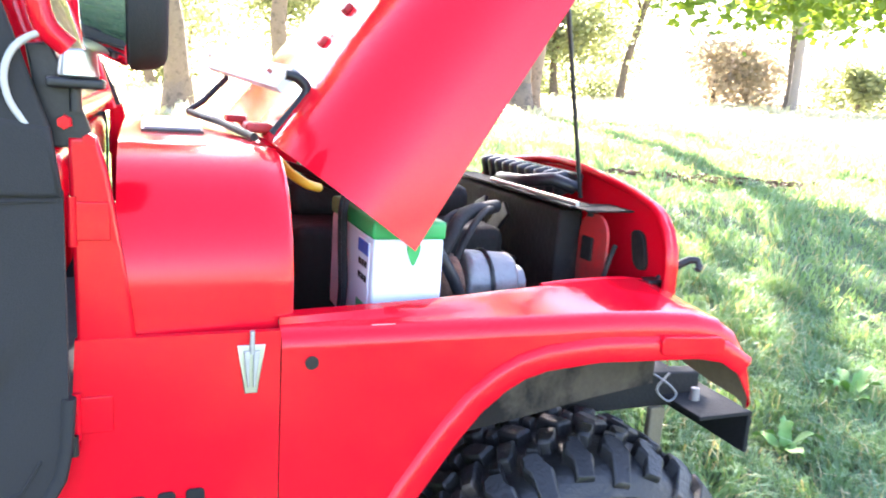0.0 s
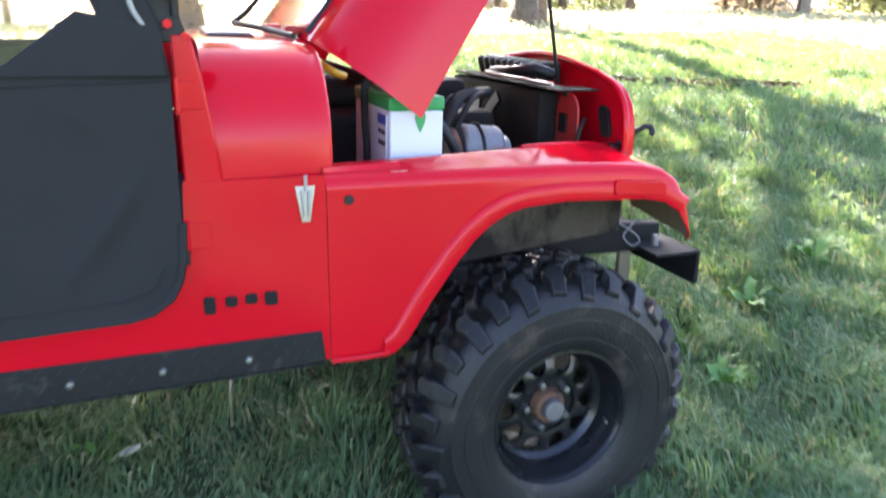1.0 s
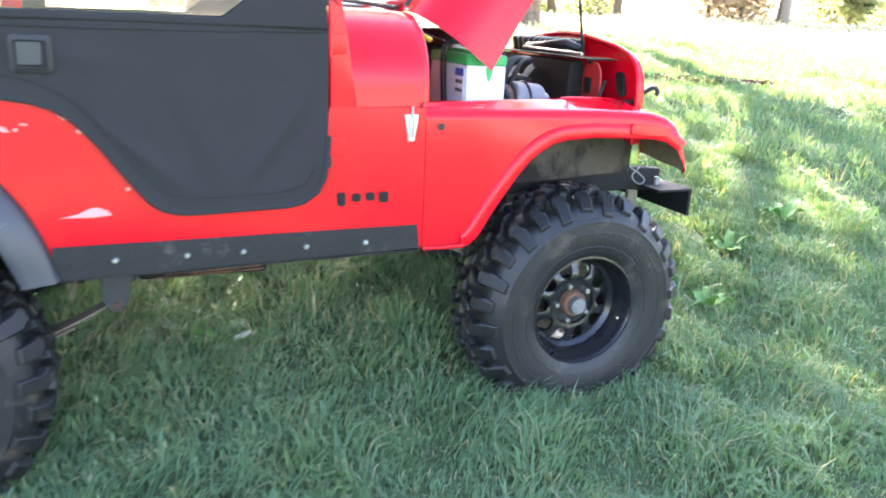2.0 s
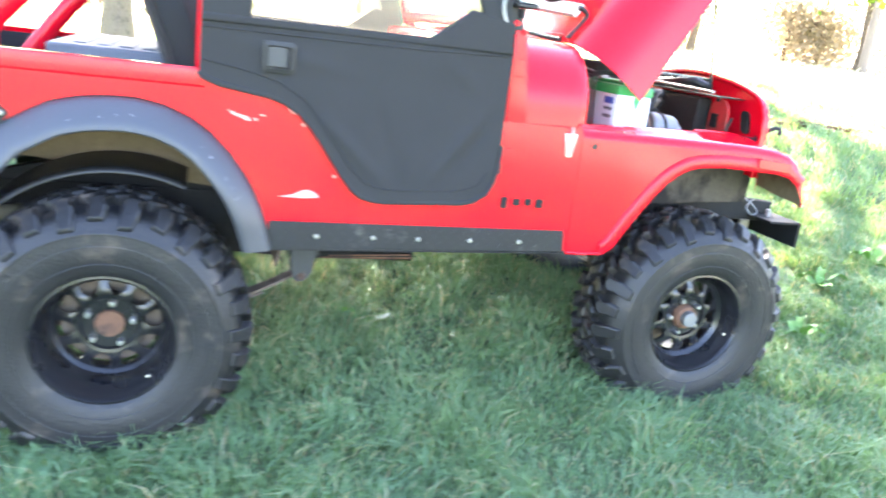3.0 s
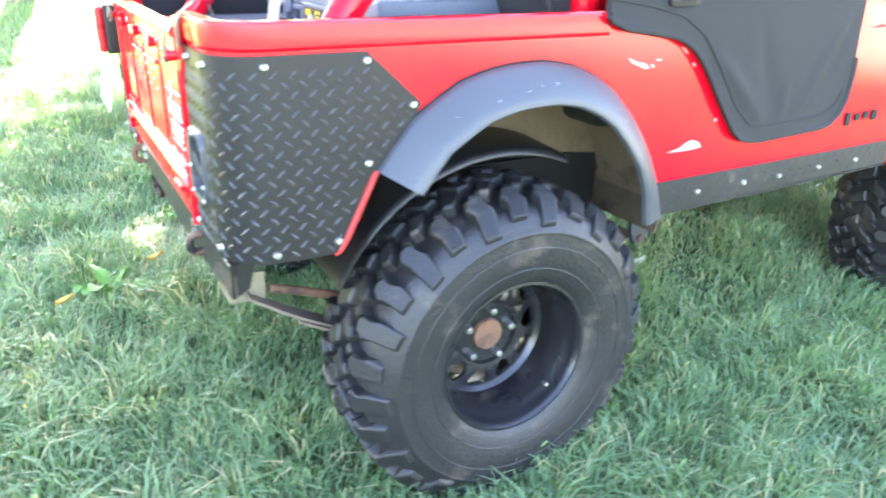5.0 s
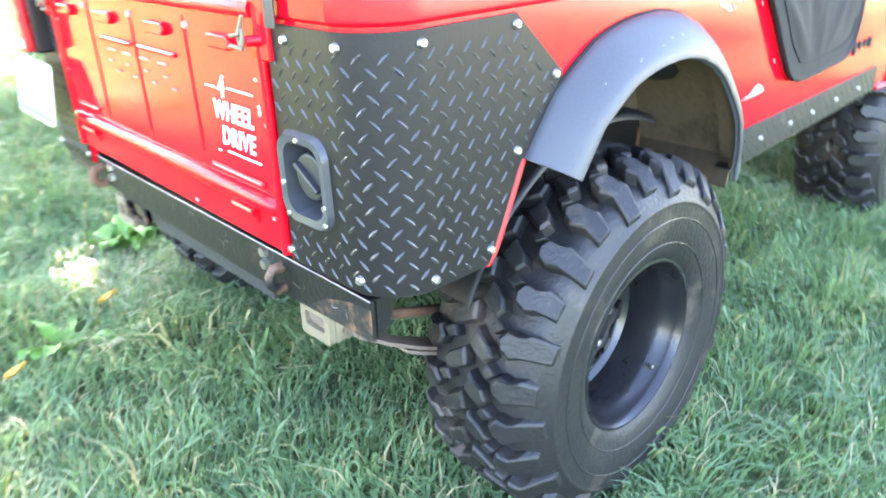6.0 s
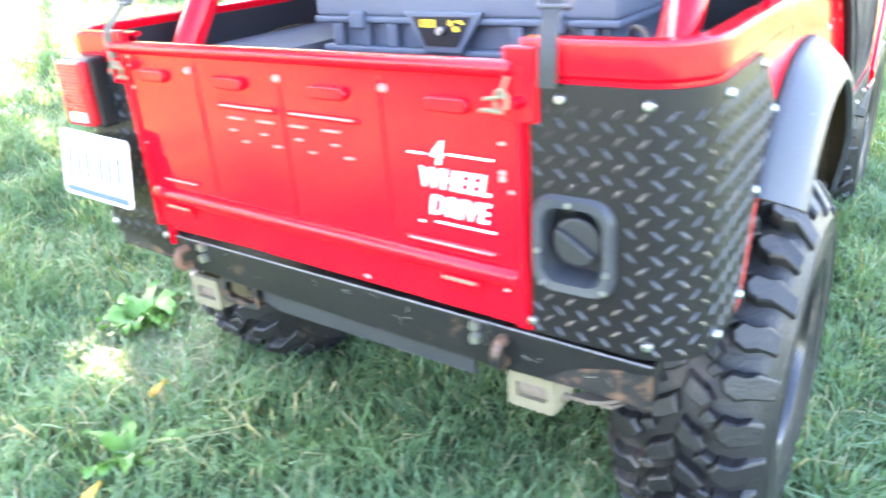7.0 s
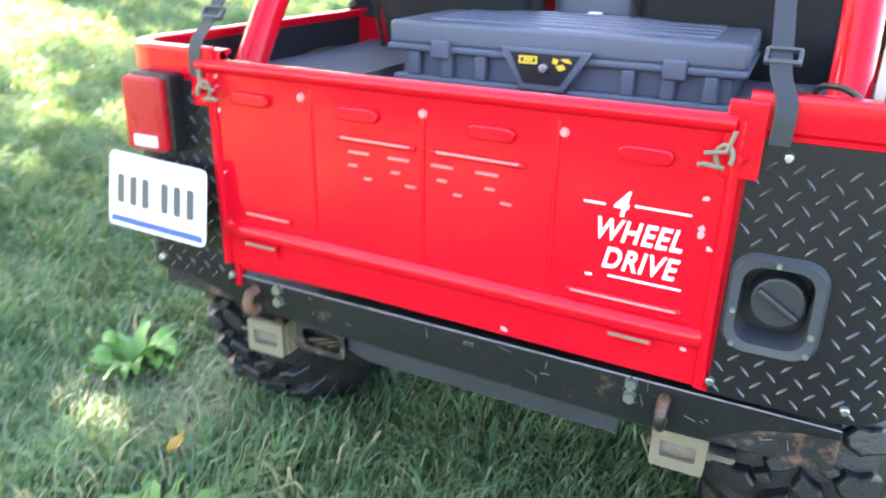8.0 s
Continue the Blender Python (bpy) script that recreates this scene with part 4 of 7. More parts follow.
# battery
bt = bmesh.new()
box(bt, (1.690, -0.435, 1.185), (0.165, 0.33, 0.205), 0.008)
battery = part("battery", bt, WHITE, car, "white car battery with green top")
bm = bmesh.new()
box(bm, (1.690, -0.435, 1.302), (0.172, 0.336, 0.035), 0.008)
box(bm, (1.690, -0.435, 1.325), (0.10, 0.26, 0.016), 0.006)
part("battery_lid", bm, GREEN, battery, "green battery top")
for y in (-0.55, -0.38):
    bm = bmesh.new()
    cyl(bm, (1.66, y, 1.315), (1.66, y, 1.345), 0.012, 0.009, 14)
    box(bm, (1.66, y, 1.335), (0.045, 0.028, 0.016), 0.004)
    part("battery_terminal", bm, ALLOY, battery)
bm = bmesh.new()
box(bm, (1.606, -0.540, 1.20), (0.003, 0.075, 0.15), 0.001)
part("battery_label", bm, WHITE, battery)
bm = bmesh.new()
box(bm, (1.6040, -0.540, 1.262), (0.003, 0.072, 0.024), 0.0005)
part("label_band", bm, BLUE, battery)
bm = bmesh.new()
box(bm, (1.6040, -0.540, 1.142), (0.003, 0.072, 0.030), 0.0005)
part("label_foot", bm, GREEN, battery)
bm = bmesh.new()
for z in (1.232, 1.205):
    for k in range(3):
        box(bm, (1.6040, -0.517 - 0.022 * k, z), (0.003, 0.014, 0.012), 0.0005)
tagged(part("label_print", bm, DARK, battery), kind="stuff")
bm = bmesh.new()
prism(bm, [(1.70 + 0.014 * math.cos(a) + 0.004 * math.sin(2 * a), 1.262 + 0.026 * math.sin(a)) for a in [2 * math.pi * k / 16 for k in range(16)]], lambda u, v, d: (u, -0.601 - d, v), 0.0, 0.002)
part("round_sticker", bm, GREEN, battery, "green oval sticker")
bm = bmesh.new()
for y in (-0.415, -0.445):
    tube(bm, bend([(1.592, y + 0.01, 1.07), (1.590, y - 0.012, 1.16), (1.588, y, 1.25), (1.592, y + 0.008, 1.33), (1.63, y + 0.01, 1.352), (1.74, y + 0.02, 1.354)]), 0.013, 8, 0.3)
part("hold_down_strap", bm, WEB, battery, "worn black battery strap")

for ob in (battery, *battery.children_recursive):
    for v in ob.data.vertices:
        v.co.x = 1.655 + (v.co.x - 1.6075) * 0.83
        v.co.y += 0.022

# ---- windshield ----
def ws(y, z):
    return Vector((1.175 - 0.31 * (z - 1.45), y, z))


bm = bmesh.new()
for sg in (-1, 1):
    tube(bm, [ws(sg * 0.665, 1.44), ws(sg * 0.655, 1.70), ws(sg * 0.64, 2.0)], 0.026, 10, 0.8)
tube(bm, [ws(-0.655, 2.0), ws(0.655, 2.0)], 0.026, 10, 0.8)
tube(bm, [ws(-0.655, 1.475), ws(0.655, 1.475)], 0.028, 10, 0.8)
windshield = part("windshield_frame", bm, RED, car, "red windshield frame")
bm = bmesh.new()
shell(bm, [[ws(y, z) for y in (-0.64, 0.64)] for z in (1.49, 1.98)], [[ws(y, z) + Vector((0.005, 0, 0)) for y in (-0.64, 0.64)] for z in (1.49, 1.98)])
g = part("windshield_glass", bm, GLASS, windshield)
g.visible_shadow = False
for sg in (-1, 1):
    bm = bmesh.new()
    prism(bm, [(1.150, 1.440), (1.215, 1.440), (1.195, 1.50), (1.160, 1.58), (1.130, 1.575)], lambda u, v, d, s=sg: (u, s * d, v), 0.690, 0.708, 0.004)
    wb = part("pivot_bracket", bm, BLACK, windshield, "black windshield pivot bracket")
    bm = bmesh.new()
    for x, z in ((1.175, 1.475), (1.205, 1.452)):
        cyl(bm, (x, sg * 0.706, z), (x, sg * 0.722, z), 0.011, 0.009, 6)
    part("pivot_bolt", bm, RED, wb)

# side mirror on a chrome post, wrapped in black
for sg in (-1,):
    bm = bmesh.new()
    cyl(bm, (1.275, sg * 0.735, 1.655), (1.325, sg * 0.735, 1.655), 0.108, 0.098, 32, 0.012)
    mirror = part("side_mirror", bm, VINYL, car, "round black side mirror on a chrome post")
    mirror.location.x = -0.020
    bm = bmesh.new()
    cyl(bm, (1.222, sg * 0.735, 1.655), (1.276, sg * 0.735, 1.655), 0.082, 0.102, 32, 0.004)
    part("mirror_bowl", bm, MIRROR, mirror)
    bm = bmesh.new()
    tube(bm, bend([(1.192, sg * 0.74, 1.70), (1.170, sg * 0.74, 1.655), (1.178, sg * 0.738, 1.60), (1.205, sg * 0.735, 1.572)]), 0.015, 12)
    part("mirror_arm", bm, RED, mirror)
    bm = bmesh.new()
    cyl(bm, (1.215, sg * 0.73, 1.535), (1.215, sg * 0.73, 1.572), 0.026, 0.022, 20, 0.004)
    part("mirror_post", bm, STEEL, mirror)
    bm = bmesh.new()
    box(bm, (1.212, sg * 0.725, 1.528), (0.07, 0.05, 0.014), 0.004)
    cyl(bm, (1.21, sg * 0.72, 1.49), (1.21, sg * 0.72, 1.525), 0.008, None, 10)
    part("mirror_foot", bm, BLACK, mirror)
    bm = bmesh.new()
    tube(bm, bend([(1.195, sg * 0.735, 1.60), (1.150, sg * 0.745, 1.575), (1.132, sg * 0.748, 1.54), (1.136, sg * 0.745, 1.50), (1.160, sg * 0.735, 1.462), (1.178, sg * 0.728, 1.445)]), 0.0045, 8)
    part("mirror_cable", bm, PALE_WEB, mirror)


# ---- fabric doors ----
FOLDS = (((0.60, 1.12), (0.84, 0.90), 0.0100, 0.018), ((1.10, 1.18), (0.89, 0.90), 0.0100, 0.016), ((0.74, 1.20), (0.86, 0.90), -0.0070, 0.026), ((1.14, 1.20), (1.00, 0.92), -0.0060, 0.022),
         ((0.30, 1.33), (0.80, 1.24), 0.0035, 0.020), ((0.95, 1.34), (1.12, 1.22), 0.0040, 0.018), ((0.875, 1.05), (0.87, 0.90), 0.0050, 0.014))


def build_door(sg):
    low = [(0.236, 1.226), (0.245, 1.215), (0.29, 1.198)] + [(x, z - 0.010) for x, z in DOOR_CUT[3:-2]] + [(1.172, 1.085)]
    top_edge = 1.372

    def place(u, z, d):
        bulge = 0.006 * math.sin(min(1, max(0, (u - 0.24) / 0.92)) * math.pi) + 0.003 * noise.noise((u * 6, z * 6, sg))
        for (u0, z0), (u1, z1), h, w in FOLDS:
            ax, az = u1 - u0, z1 - z0
            f = min(1.0, max(0.0, ((u - u0) * ax + (z - z0) * az) / (ax * ax + az * az)))
            q = math.hypot(u - u0 - ax * f, z - z0 - az * f)
            bulge += h * math.sin(math.pi * min(0.96, 0.1 + f)) * math.exp(-(q / w) ** 2)
        return (u, sg * (HALF + 0.020 + bulge - d), z)
    us = steps(0.236, 1.172, 0.0125, [p[0] for p in low])
    ob = part("fabric_door", columns(bmesh.new(), us, lambda u: curve(low, u), lambda u: top_edge + 0.012 * (u - 0.24), place, 0.018, 30), VINYL, car,
              "black vinyl fabric half door with clear window")
    # frame round the window
    bm = bmesh.new()
    prism(bm, [(0.236, 1.366), (1.172, 1.376), (1.160, 1.47), (1.02, 1.495), (0.895, 1.398), (0.372, 1.392), (0.236, 1.392)], lambda u, v, d: (u, sg * (HALF + d), v), 0.004, 0.030, 0.008)
    prism(bm, [(0.236, 1.37), (0.372, 1.37), (0.372, 1.80), (0.93, 1.80), (1.06, 1.47), (1.16, 1.465), (1.02, 1.90), (0.236, 1.90)], lambda u, v, d: (u, sg * (HALF + d), v), 0.004, 0.026, 0.006)
    part("window_surround", bm, VINYL, ob)
    bm = bmesh.new()
    prism(bm, [(0.365, 1.385), (0.90, 1.385), (1.06, 1.48), (0.935, 1.81), (0.365, 1.81)], lambda u, v, d: (u, sg * (HALF + d), v), 0.012, 0.0135)
    w = part("clear_window", bm, GLASS, ob, "clear vinyl window")
    w.visible_shadow = False
    # bound edge and seams
    bm = bmesh.new()
    tube(bm, [(x, sg * (HALF + 0.016), z + 0.004) for x, z in low], 0.012, 8, 0.8)
    part("bound_edge", bm, VINYL, ob)
    bm = bmesh.new()
    tube(bm, [place(x, z, -0.001) for x, z in ((0.25, 1.262), (0.36, 1.245), (0.46, 1.222), (0.54, 1.175), (0.60, 1.10), (0.68, 0.99), (0.745, 0.935), (0.82, 0.925), (1.05, 0.935), (1.11, 0.955), (1.135, 1.0))], 0.0025, 6)
    tube(bm, [place(x, z, -0.001) for x, z in ((0.24, 1.352), (0.60, 1.356), (0.88, 1.360), (1.165, 1.372))], 0.003, 6)
    tube(bm, [place(x, 1.375 - 0.0, -0.001) for x in (0.372, 0.373)] + [place(0.373, 1.352, -0.001)], 0.003, 6)
    part("stitched_seam", bm, VINYL, ob)
    # recessed square handle
    fn = lambda u, v, d: (u, sg * (HALF + 0.024 + d), v)
    bm = bmesh.new()
    o, i = rounded(0.094, 0.088, 0.012, 4, 0.452, 1.290), rounded(0.070, 0.064, 0.008, 4, 0.452, 1.290)
    shell(bm, [[fn(*p, 0.010) for p in o + o[:1]], [fn(*p, 0.012) for p in i + i[:1]]], [[fn(*p, -0.006) for p in o + o[:1]], [fn(*p, -0.006) for p in i + i[:1]]])
    h = part("handle_bezel", bm, BLACK, ob, "square black door handle bezel")
    bm = bmesh.new()
    prism(bm, rounded(0.072, 0.066, 0.006, 3, 0.452, 1.290), fn, -0.004, 0.0015)
    part("handle_recess", bm, BLACK, h)
    bm = bmesh.new()
    prism(bm, rounded(0.054, 0.056, 0.006, 3, 0.447, 1.291), fn, 0.001, 0.008, 0.002)
    part("handle_paddle", bm, PLASTIC, h)


build_door(-1)
build_door(1)

# ---- tailgate ----
GX = REAR - 0.004


def gate(u, v, d):
    """u runs to the car's left, v is height, d stands out to the rear."""
    return (GX - d, u, v)


bm = bmesh.new()
prism(bm, [(-0.442, 0.788), (0.442, 0.788), (0.442, 1.196), (-0.442, 1.196)], gate, -0.02, 0.004, 0.003)
tailgate = part("tailgate", bm, RED, car, "red pressed-steel tailgate with worn raised shapes")
bm = bmesh.new()
tube(bm, [(GX - 0.006, 0.462, 1.186), (GX - 0.006, -0.435, 1.190)], 0.013, 12)
tube(bm, [(GX - 0.004, 0.440, 0.79), (GX - 0.004, 0.440, 1.195)], 0.009, 8)
tube(bm, [(GX - 0.004, -0.440, 0.79), (GX - 0.004, -0.440, 1.195)], 0.009, 8)
part("rolled_edge", bm, RED, tailgate)
bm = bmesh.new()
tube(bm, bend([(GX + 0.008, 0.425, 0.868), (GX - 0.004, 0.39, 0.870), (GX - 0.004, 0.0, 0.870), (GX - 0.004, -0.39, 0.870), (GX + 0.008, -0.425, 0.868)]), 0.018, 16, 0.9)
part("lower_rib", bm, RED, tailgate)


def pressed(name, pts, h=0.006, mat=RED):
    b = bmesh.new()
    prism(b, pts, gate, 0.0035, 0.004 + h, min(h, 0.004))
    return part(name, b, mat, tailgate)


for y in (0.355, 0.145, -0.088, -0.322):
    pressed("pressed_oval", rounded(0.078, 0.024, 0.0115, 5, y, 1.133), 0.012)
for y in (0.254, 0.030, -0.201):
    b = bmesh.new()
    # pale pink rivet: its highlight is put into the colour
    cyl(b, (GX - 0.003, y, 1.148), (GX - 0.009, y, 1.148), 0.0085, 0.0055, 12)
    part("rivet", b, RED_WORN_LIT, tailgate)
# each bar carries a pale strip: worn paint with its highlight painted in
for a, c in ((0.188, 0.040), (0.016, -0.146)):
    pressed("pressed_bar", rounded(abs(a - c), 0.010, 0.004, 3, (a + c) / 2, 1.088), 0.006)
    pressed("worn_bar", rounded(abs(a - c) * 0.88, 0.0045, 0.002, 2, (a + c) / 2, 1.0900), 0.0072, RED_WORN_LIT)
for y0, y1, z in ((0.39, 0.285, 0.908), (-0.222, -0.402, 0.903)):
    pressed("pressed_bar", rounded(abs(y0 - y1), 0.012, 0.005, 3, (y0 + y1) / 2, z), 0.006)
    pressed("worn_bar", rounded(abs(y0 - y1) * 0.92, 0.005, 0.002, 2, (y0 + y1) / 2, z + 0.001), 0.0072, RED_WORN_LIT)
# remains of raised lettering, left as plain worn strokes
for k, y in enumerate((0.145, 0.072, -0.005, -0.082)):
    for dy, dz, w in ((0.0, 0.022, 0.040), (0.012, -0.002, 0.018), (-0.016, -0.022, 0.016 + 0.004 * (k % 2))):
        pressed("worn_stroke", rounded(w, 0.0045, 0.002, 2, y + dy - 0.006 * k * (dz < 0), 1.044 + dz), 0.0042, RED_WORN_LIT)
for y, z0, z1 in ((0.236, 0.90, 1.165), (0.029, 0.89, 1.14), (-0.192, 0.92, 1.165)):
    b = bmesh.new()
    tube(b, [(GX - 0.002, y, z0), (GX - 0.003, y, z0 + 0.01), (GX - 0.003, y, z1 - 0.01), (GX - 0.002, y, z1)], 0.0045, 10)
    part("pressed_crease", b, RED, tailgate)
for y in (0.352, -0.330):
    b = bmesh.new()
    tube(b, [(GX - 0.012, y + 0.035, 0.846), (GX - 0.012, y - 0.035, 0.846)], 0.008, 8)
    box(b, (GX - 0.005, y, 0.834), (0.008, 0.064, 0.022), 0.003)
    hg = part("tailgate_hinge", b, RED, tailgate)
    b = bmesh.new()
    box(b, (GX - 0.0200, y, 0.850), (0.002, 0.062, 0.0055), 0.0005)
    part("hinge_wear", b, TAN, hg)
# white painted words
face = Matrix(((0, 0, -1, GX - 0.0055), (-1, 0, 0, 0), (0, 1, 0, 0), (0, 0, 0, 1)))
for text, size, y, z in (("4", 0.054, -0.293, 1.053), ("WHEEL", 0.047, -0.322, 1.011), ("DRIVE", 0.047, -0.328, 0.966)):
    b = letters(text, size, face @ Matrix.Translation((-y, z, 0)) @ Matrix.Diagonal((0.80, 1, 1, 1)), 0.0006, 0.26)
    for sign, piece in zip(text, islands(b)):
        part("painted_letter", piece, PAINT_WHITE, tailgate, "white hand-painted letter " + sign)
for y0, y1, z in ((-0.238, -0.272, 1.050), (-0.314, -0.395, 1.054), (-0.250, -0.262, 0.934), (-0.285, -0.395, 0.938)):
    pressed("painted_line", rounded(abs(y0 - y1), 0.0035, 0.0015, 2, (y0 + y1) / 2, z), 0.0008, PAINT_WHITE)
rng = random.Random(5)
for k in range(16):
    y, z = rng.choice((-0.425, -0.41, 0.43, rng.uniform(-0.4, 0.4))), rng.uniform(0.80, 1.18)
    if -0.40 < y < 0.40:
        z = rng.choice((0.800, 0.805, 0.885))
    pressed("paint_chip", [(y + rng.uniform(0.003, 0.008) * math.cos(a), z + rng.uniform(0.002, 0.006) * math.sin(a)) for a in [2 * math.pi * j / 7 for j in range(7)]], 0.0006, RED_CHIP)

# the gate has sagged a little on its hinges and been pushed out of square
for ob in (tailgate, *tailgate.children_recursive):
    for v in ob.data.vertices:
        y, z = v.co.y, v.co.z
        v.co.y = y + 0.0035 + (0.045 if y > 0 else 0.012) * y + 0.0094 * (z - 0.95)
        v.co.z = z + 0.0056 + y * (0.0066 + 0.065 * (1.148 - z))

# tailgate posts, safety pins and straps
for sg in (-1, 1):
    bm = bmesh.new()
    py = -0.446 if sg < 0 else 0.482
    box(bm, (REAR - 0.006, py, 1.172), (0.016, 0.052, 0.108), 0.004)
    post = part("gate_post", bm, RED, car)
    bm = bmesh.new()
    cyl(bm, (REAR - 0.012, py + sg * 0.002, 1.150), (REAR - 0.034, py - sg * 0.005, 1.150), 0.009, 0.008, 12)
    part("gate_stud", bm, RED, post)
    bm = bmesh.new()
    c = Vector((REAR - 0.036, py - sg * 0.020, 1.152))
    tube(bm, [c + Vector((0.006 * math.sin(a * 0.5), 0.011 * math.cos(a) * sg, 0.016 * math.sin(a))) for a in [2 * math.pi * k / 16 - 0.6 for k in range(15)]] +
         [c + Vector((0, -sg * 0.026, -0.012)), c + Vector((0, -sg * 0.032, -0.015))], 0.0036, 8)
    tube(bm, [c + Vector((0.004, sg * 0.010, 0.036)), c + Vector((0, sg * 0.002, 0.008)), c + Vector((0, -sg * 0.026, 0.003))], 0.0034, 8)
    part("safety_pin", bm, TAN, post, "bent steel safety pin")
    bm = bmesh.new()
    b, c1, c2, c3 = (0.474, 0.464, 0.42, 0.38) if sg < 0 else (0.494, 0.500, 0.52, 0.54)
    ribbon(bm, [(REAR - 0.016, sg * 0.490, 1.172), (REAR - 0.012, sg * 0.490, 1.225), (REAR + 0.03, sg * b, 1.262), (REAR + 0.11, sg * c1, 1.335), (REAR + 0.42, sg * c2, 1.62), (REAR + 0.70, sg * c3, 1.84)], (0, 0.028, 0))
    if sg < 0:
        ribbon(bm, [(REAR + 0.050, -0.462, 1.272), (REAR + 0.052, -0.492, 1.242), (REAR + 0.056, -0.540, 1.214)], (0, 0.016, 0.016))
    strap = part("tie_strap", bm, WEB, car, "black webbing strap with a buckle")
    bm = bmesh.new()
    merge(bm, box(bmesh.new(), (0, 0, 0), (0.010, 0.048, 0.007), 0.003), pose(REAR + 0.040, sg * b, 1.271, 0, 40, 0))
    merge(bm, box(bmesh.new(), (0, 0, 0), (0.010, 0.044, 0.005), 0.002), pose(REAR + 0.054, sg * b, 1.286, 0, 40, 0))
    for q in (-1, 1):
        merge(bm, box(bmesh.new(), (0, 0, 0), (0.009, 0.006, 0.024), 0.002), pose(REAR + 0.047, sg * b + 0.021 * q, 1.278, 0, 40, 0))
    part("strap_buckle", bm, BEZEL, strap, "grey plastic strap buckle")
bm = bmesh.new()
ribbon(bm, [(-0.515, -0.62, 1.15), (-0.512, -0.62, 1.225), (-0.495, -0.62, 1.31), (-0.470, -0.61, 1.40), (-0.38, -0.60, 1.62)], (0.022, 0.012, 0))
part("pale_strap", bm, PALE_WEB, car, "pale tie-down strap")

# ---- fuel filler ----
FX = REAR - 0.006
bm = bmesh.new()
o, m_, i = rounded(0.136, 0.158, 0.036, 6, -0.527, 0.937), rounded(0.126, 0.148, 0.034, 6, -0.527, 0.937), rounded(0.100, 0.122, 0.028, 6, -0.527, 0.937)
ff = lambda u, v, d: (FX - d, u, v)
rows = [[ff(*p, 0.0) for p in o + o[:1]], [ff(*p, 0.010) for p in m_ + m_[:1]], [ff(*p, 0.008) for p in i + i[:1]], [ff(u * 0.9 - 0.0527, v * 0.9 + 0.0937, -0.045) for u, v in i + i[:1]]]
back = [[ff(*p, -0.002) for p in o + o[:1]], [ff(*p, 0.004) for p in m_ + m_[:1]], [ff(*p, 0.004) for p in i + i[:1]], [ff(u * 0.9 - 0.0527, v * 0.9 + 0.0937, -0.050) for u, v in i + i[:1]]]
shell(bm, rows, back)
filler = part("fuel_filler", bm, BEZEL, car, "black plastic recessed fuel filler")
bm = bmesh.new()
prism(bm, rounded(0.10, 0.12, 0.02, 4, -0.527, 0.937), ff, -0.052, -0.044)
part("filler_back", bm, BLACK, filler)
bm = bmesh.new()
cyl(bm, (FX + 0.044, -0.530, 0.942), (FX + 0.004, -0.530, 0.942), 0.041, 0.039, 28, 0.004)
part("fuel_cap", bm, PLASTIC, filler)
bm = bmesh.new()
merge(bm, box(bmesh.new(), (0, 0, 0), (0.014, 0.070, 0.010), 0.003), pose(FX + 0.0, -0.530, 0.942, 32, 0, 0))
part("cap_grip", bm, PLASTIC, filler)
for y, z in ((-0.522, 1.004), (-0.582, 0.905), (-0.472, 0.925), (-0.478, 0.872), (-0.58, 0.875)):
    bm = bmesh.new()
    cyl(bm, (FX - 0.008, y, z), (FX - 0.0125, y, z), 0.0055, 0.004, 8)
    part("filler_screw", bm, STEEL, filler)

# ---- rear bumper ----
bm = bmesh.new()
prism(bm, [(-0.652, 0.682), (-0.35, 0.672), (0.25, 0.680), (0.645, 0.700), (0.645, 0.757), (-0.652, 0.757)], lambda u, v, d: (-0.658 - d, u, v), 0.0, 0.009, 0.0015)
prism(bm, [(-0.655, 0.684), (-0.628, 0.700), (-0.612, 0.757), (-0.655, 0.757)], lambda u, v, d: (u, d, v), -0.652, -0.646, 0.001)
prism(bm, [(-0.655, 0.702), (-0.58, 0.702), (-0.58, 0.757), (-0.655, 0.757)], lambda u, v, d: (u, d, v), 0.637, 0.645, 0.001)
box(bm, (-0.625, 0, 0.753), (0.082, 1.29, 0.008), 0.001)
bumper = part("rear_bumper", bm, BUMPER, car, "black steel channel bumper with rust at the ends", 25)
for sg in (-1, 1):
    bm = bmesh.new()
    lo, en = (0.6815, 0.6525) if sg < 0 else (0.6985, 0.6455)
    prism(bm, [(sg * 0.47, lo), (sg * en, lo), (sg * en, 0.742), (sg * 0.60, 0.738), (sg * 0.53, 0.718)], lambda u, v, d: (-0.6672 - d, u, v), 0.0, 0.0012)
    part("bumper_end", bm, BUMPER_END, bumper, "rust breaking through the black paint")
bm = bmesh.new()
prism(bm, [(-0.325, 0.630), (0.16, 0.630), (0.21, 0.645), (0.21, 0.680), (-0.325, 0.674)], lambda u, v, d: (-0.640 - d, u, v), 0, 0.012, 0.002)
part("hitch_bar", bm, FADED, bumper, "faded grey hitch bar", 25)
bm = bmesh.new()
tube(bm, [(-0.6665, -0.651, 0.7568), (-0.6665, 0.644, 0.7568)], 0.0016, 6)
part("worn_edge", bm, WORN_EDGE, bumper, "top edge rubbed to bare metal")
rng = random.Random(31)
bm = bmesh.new()
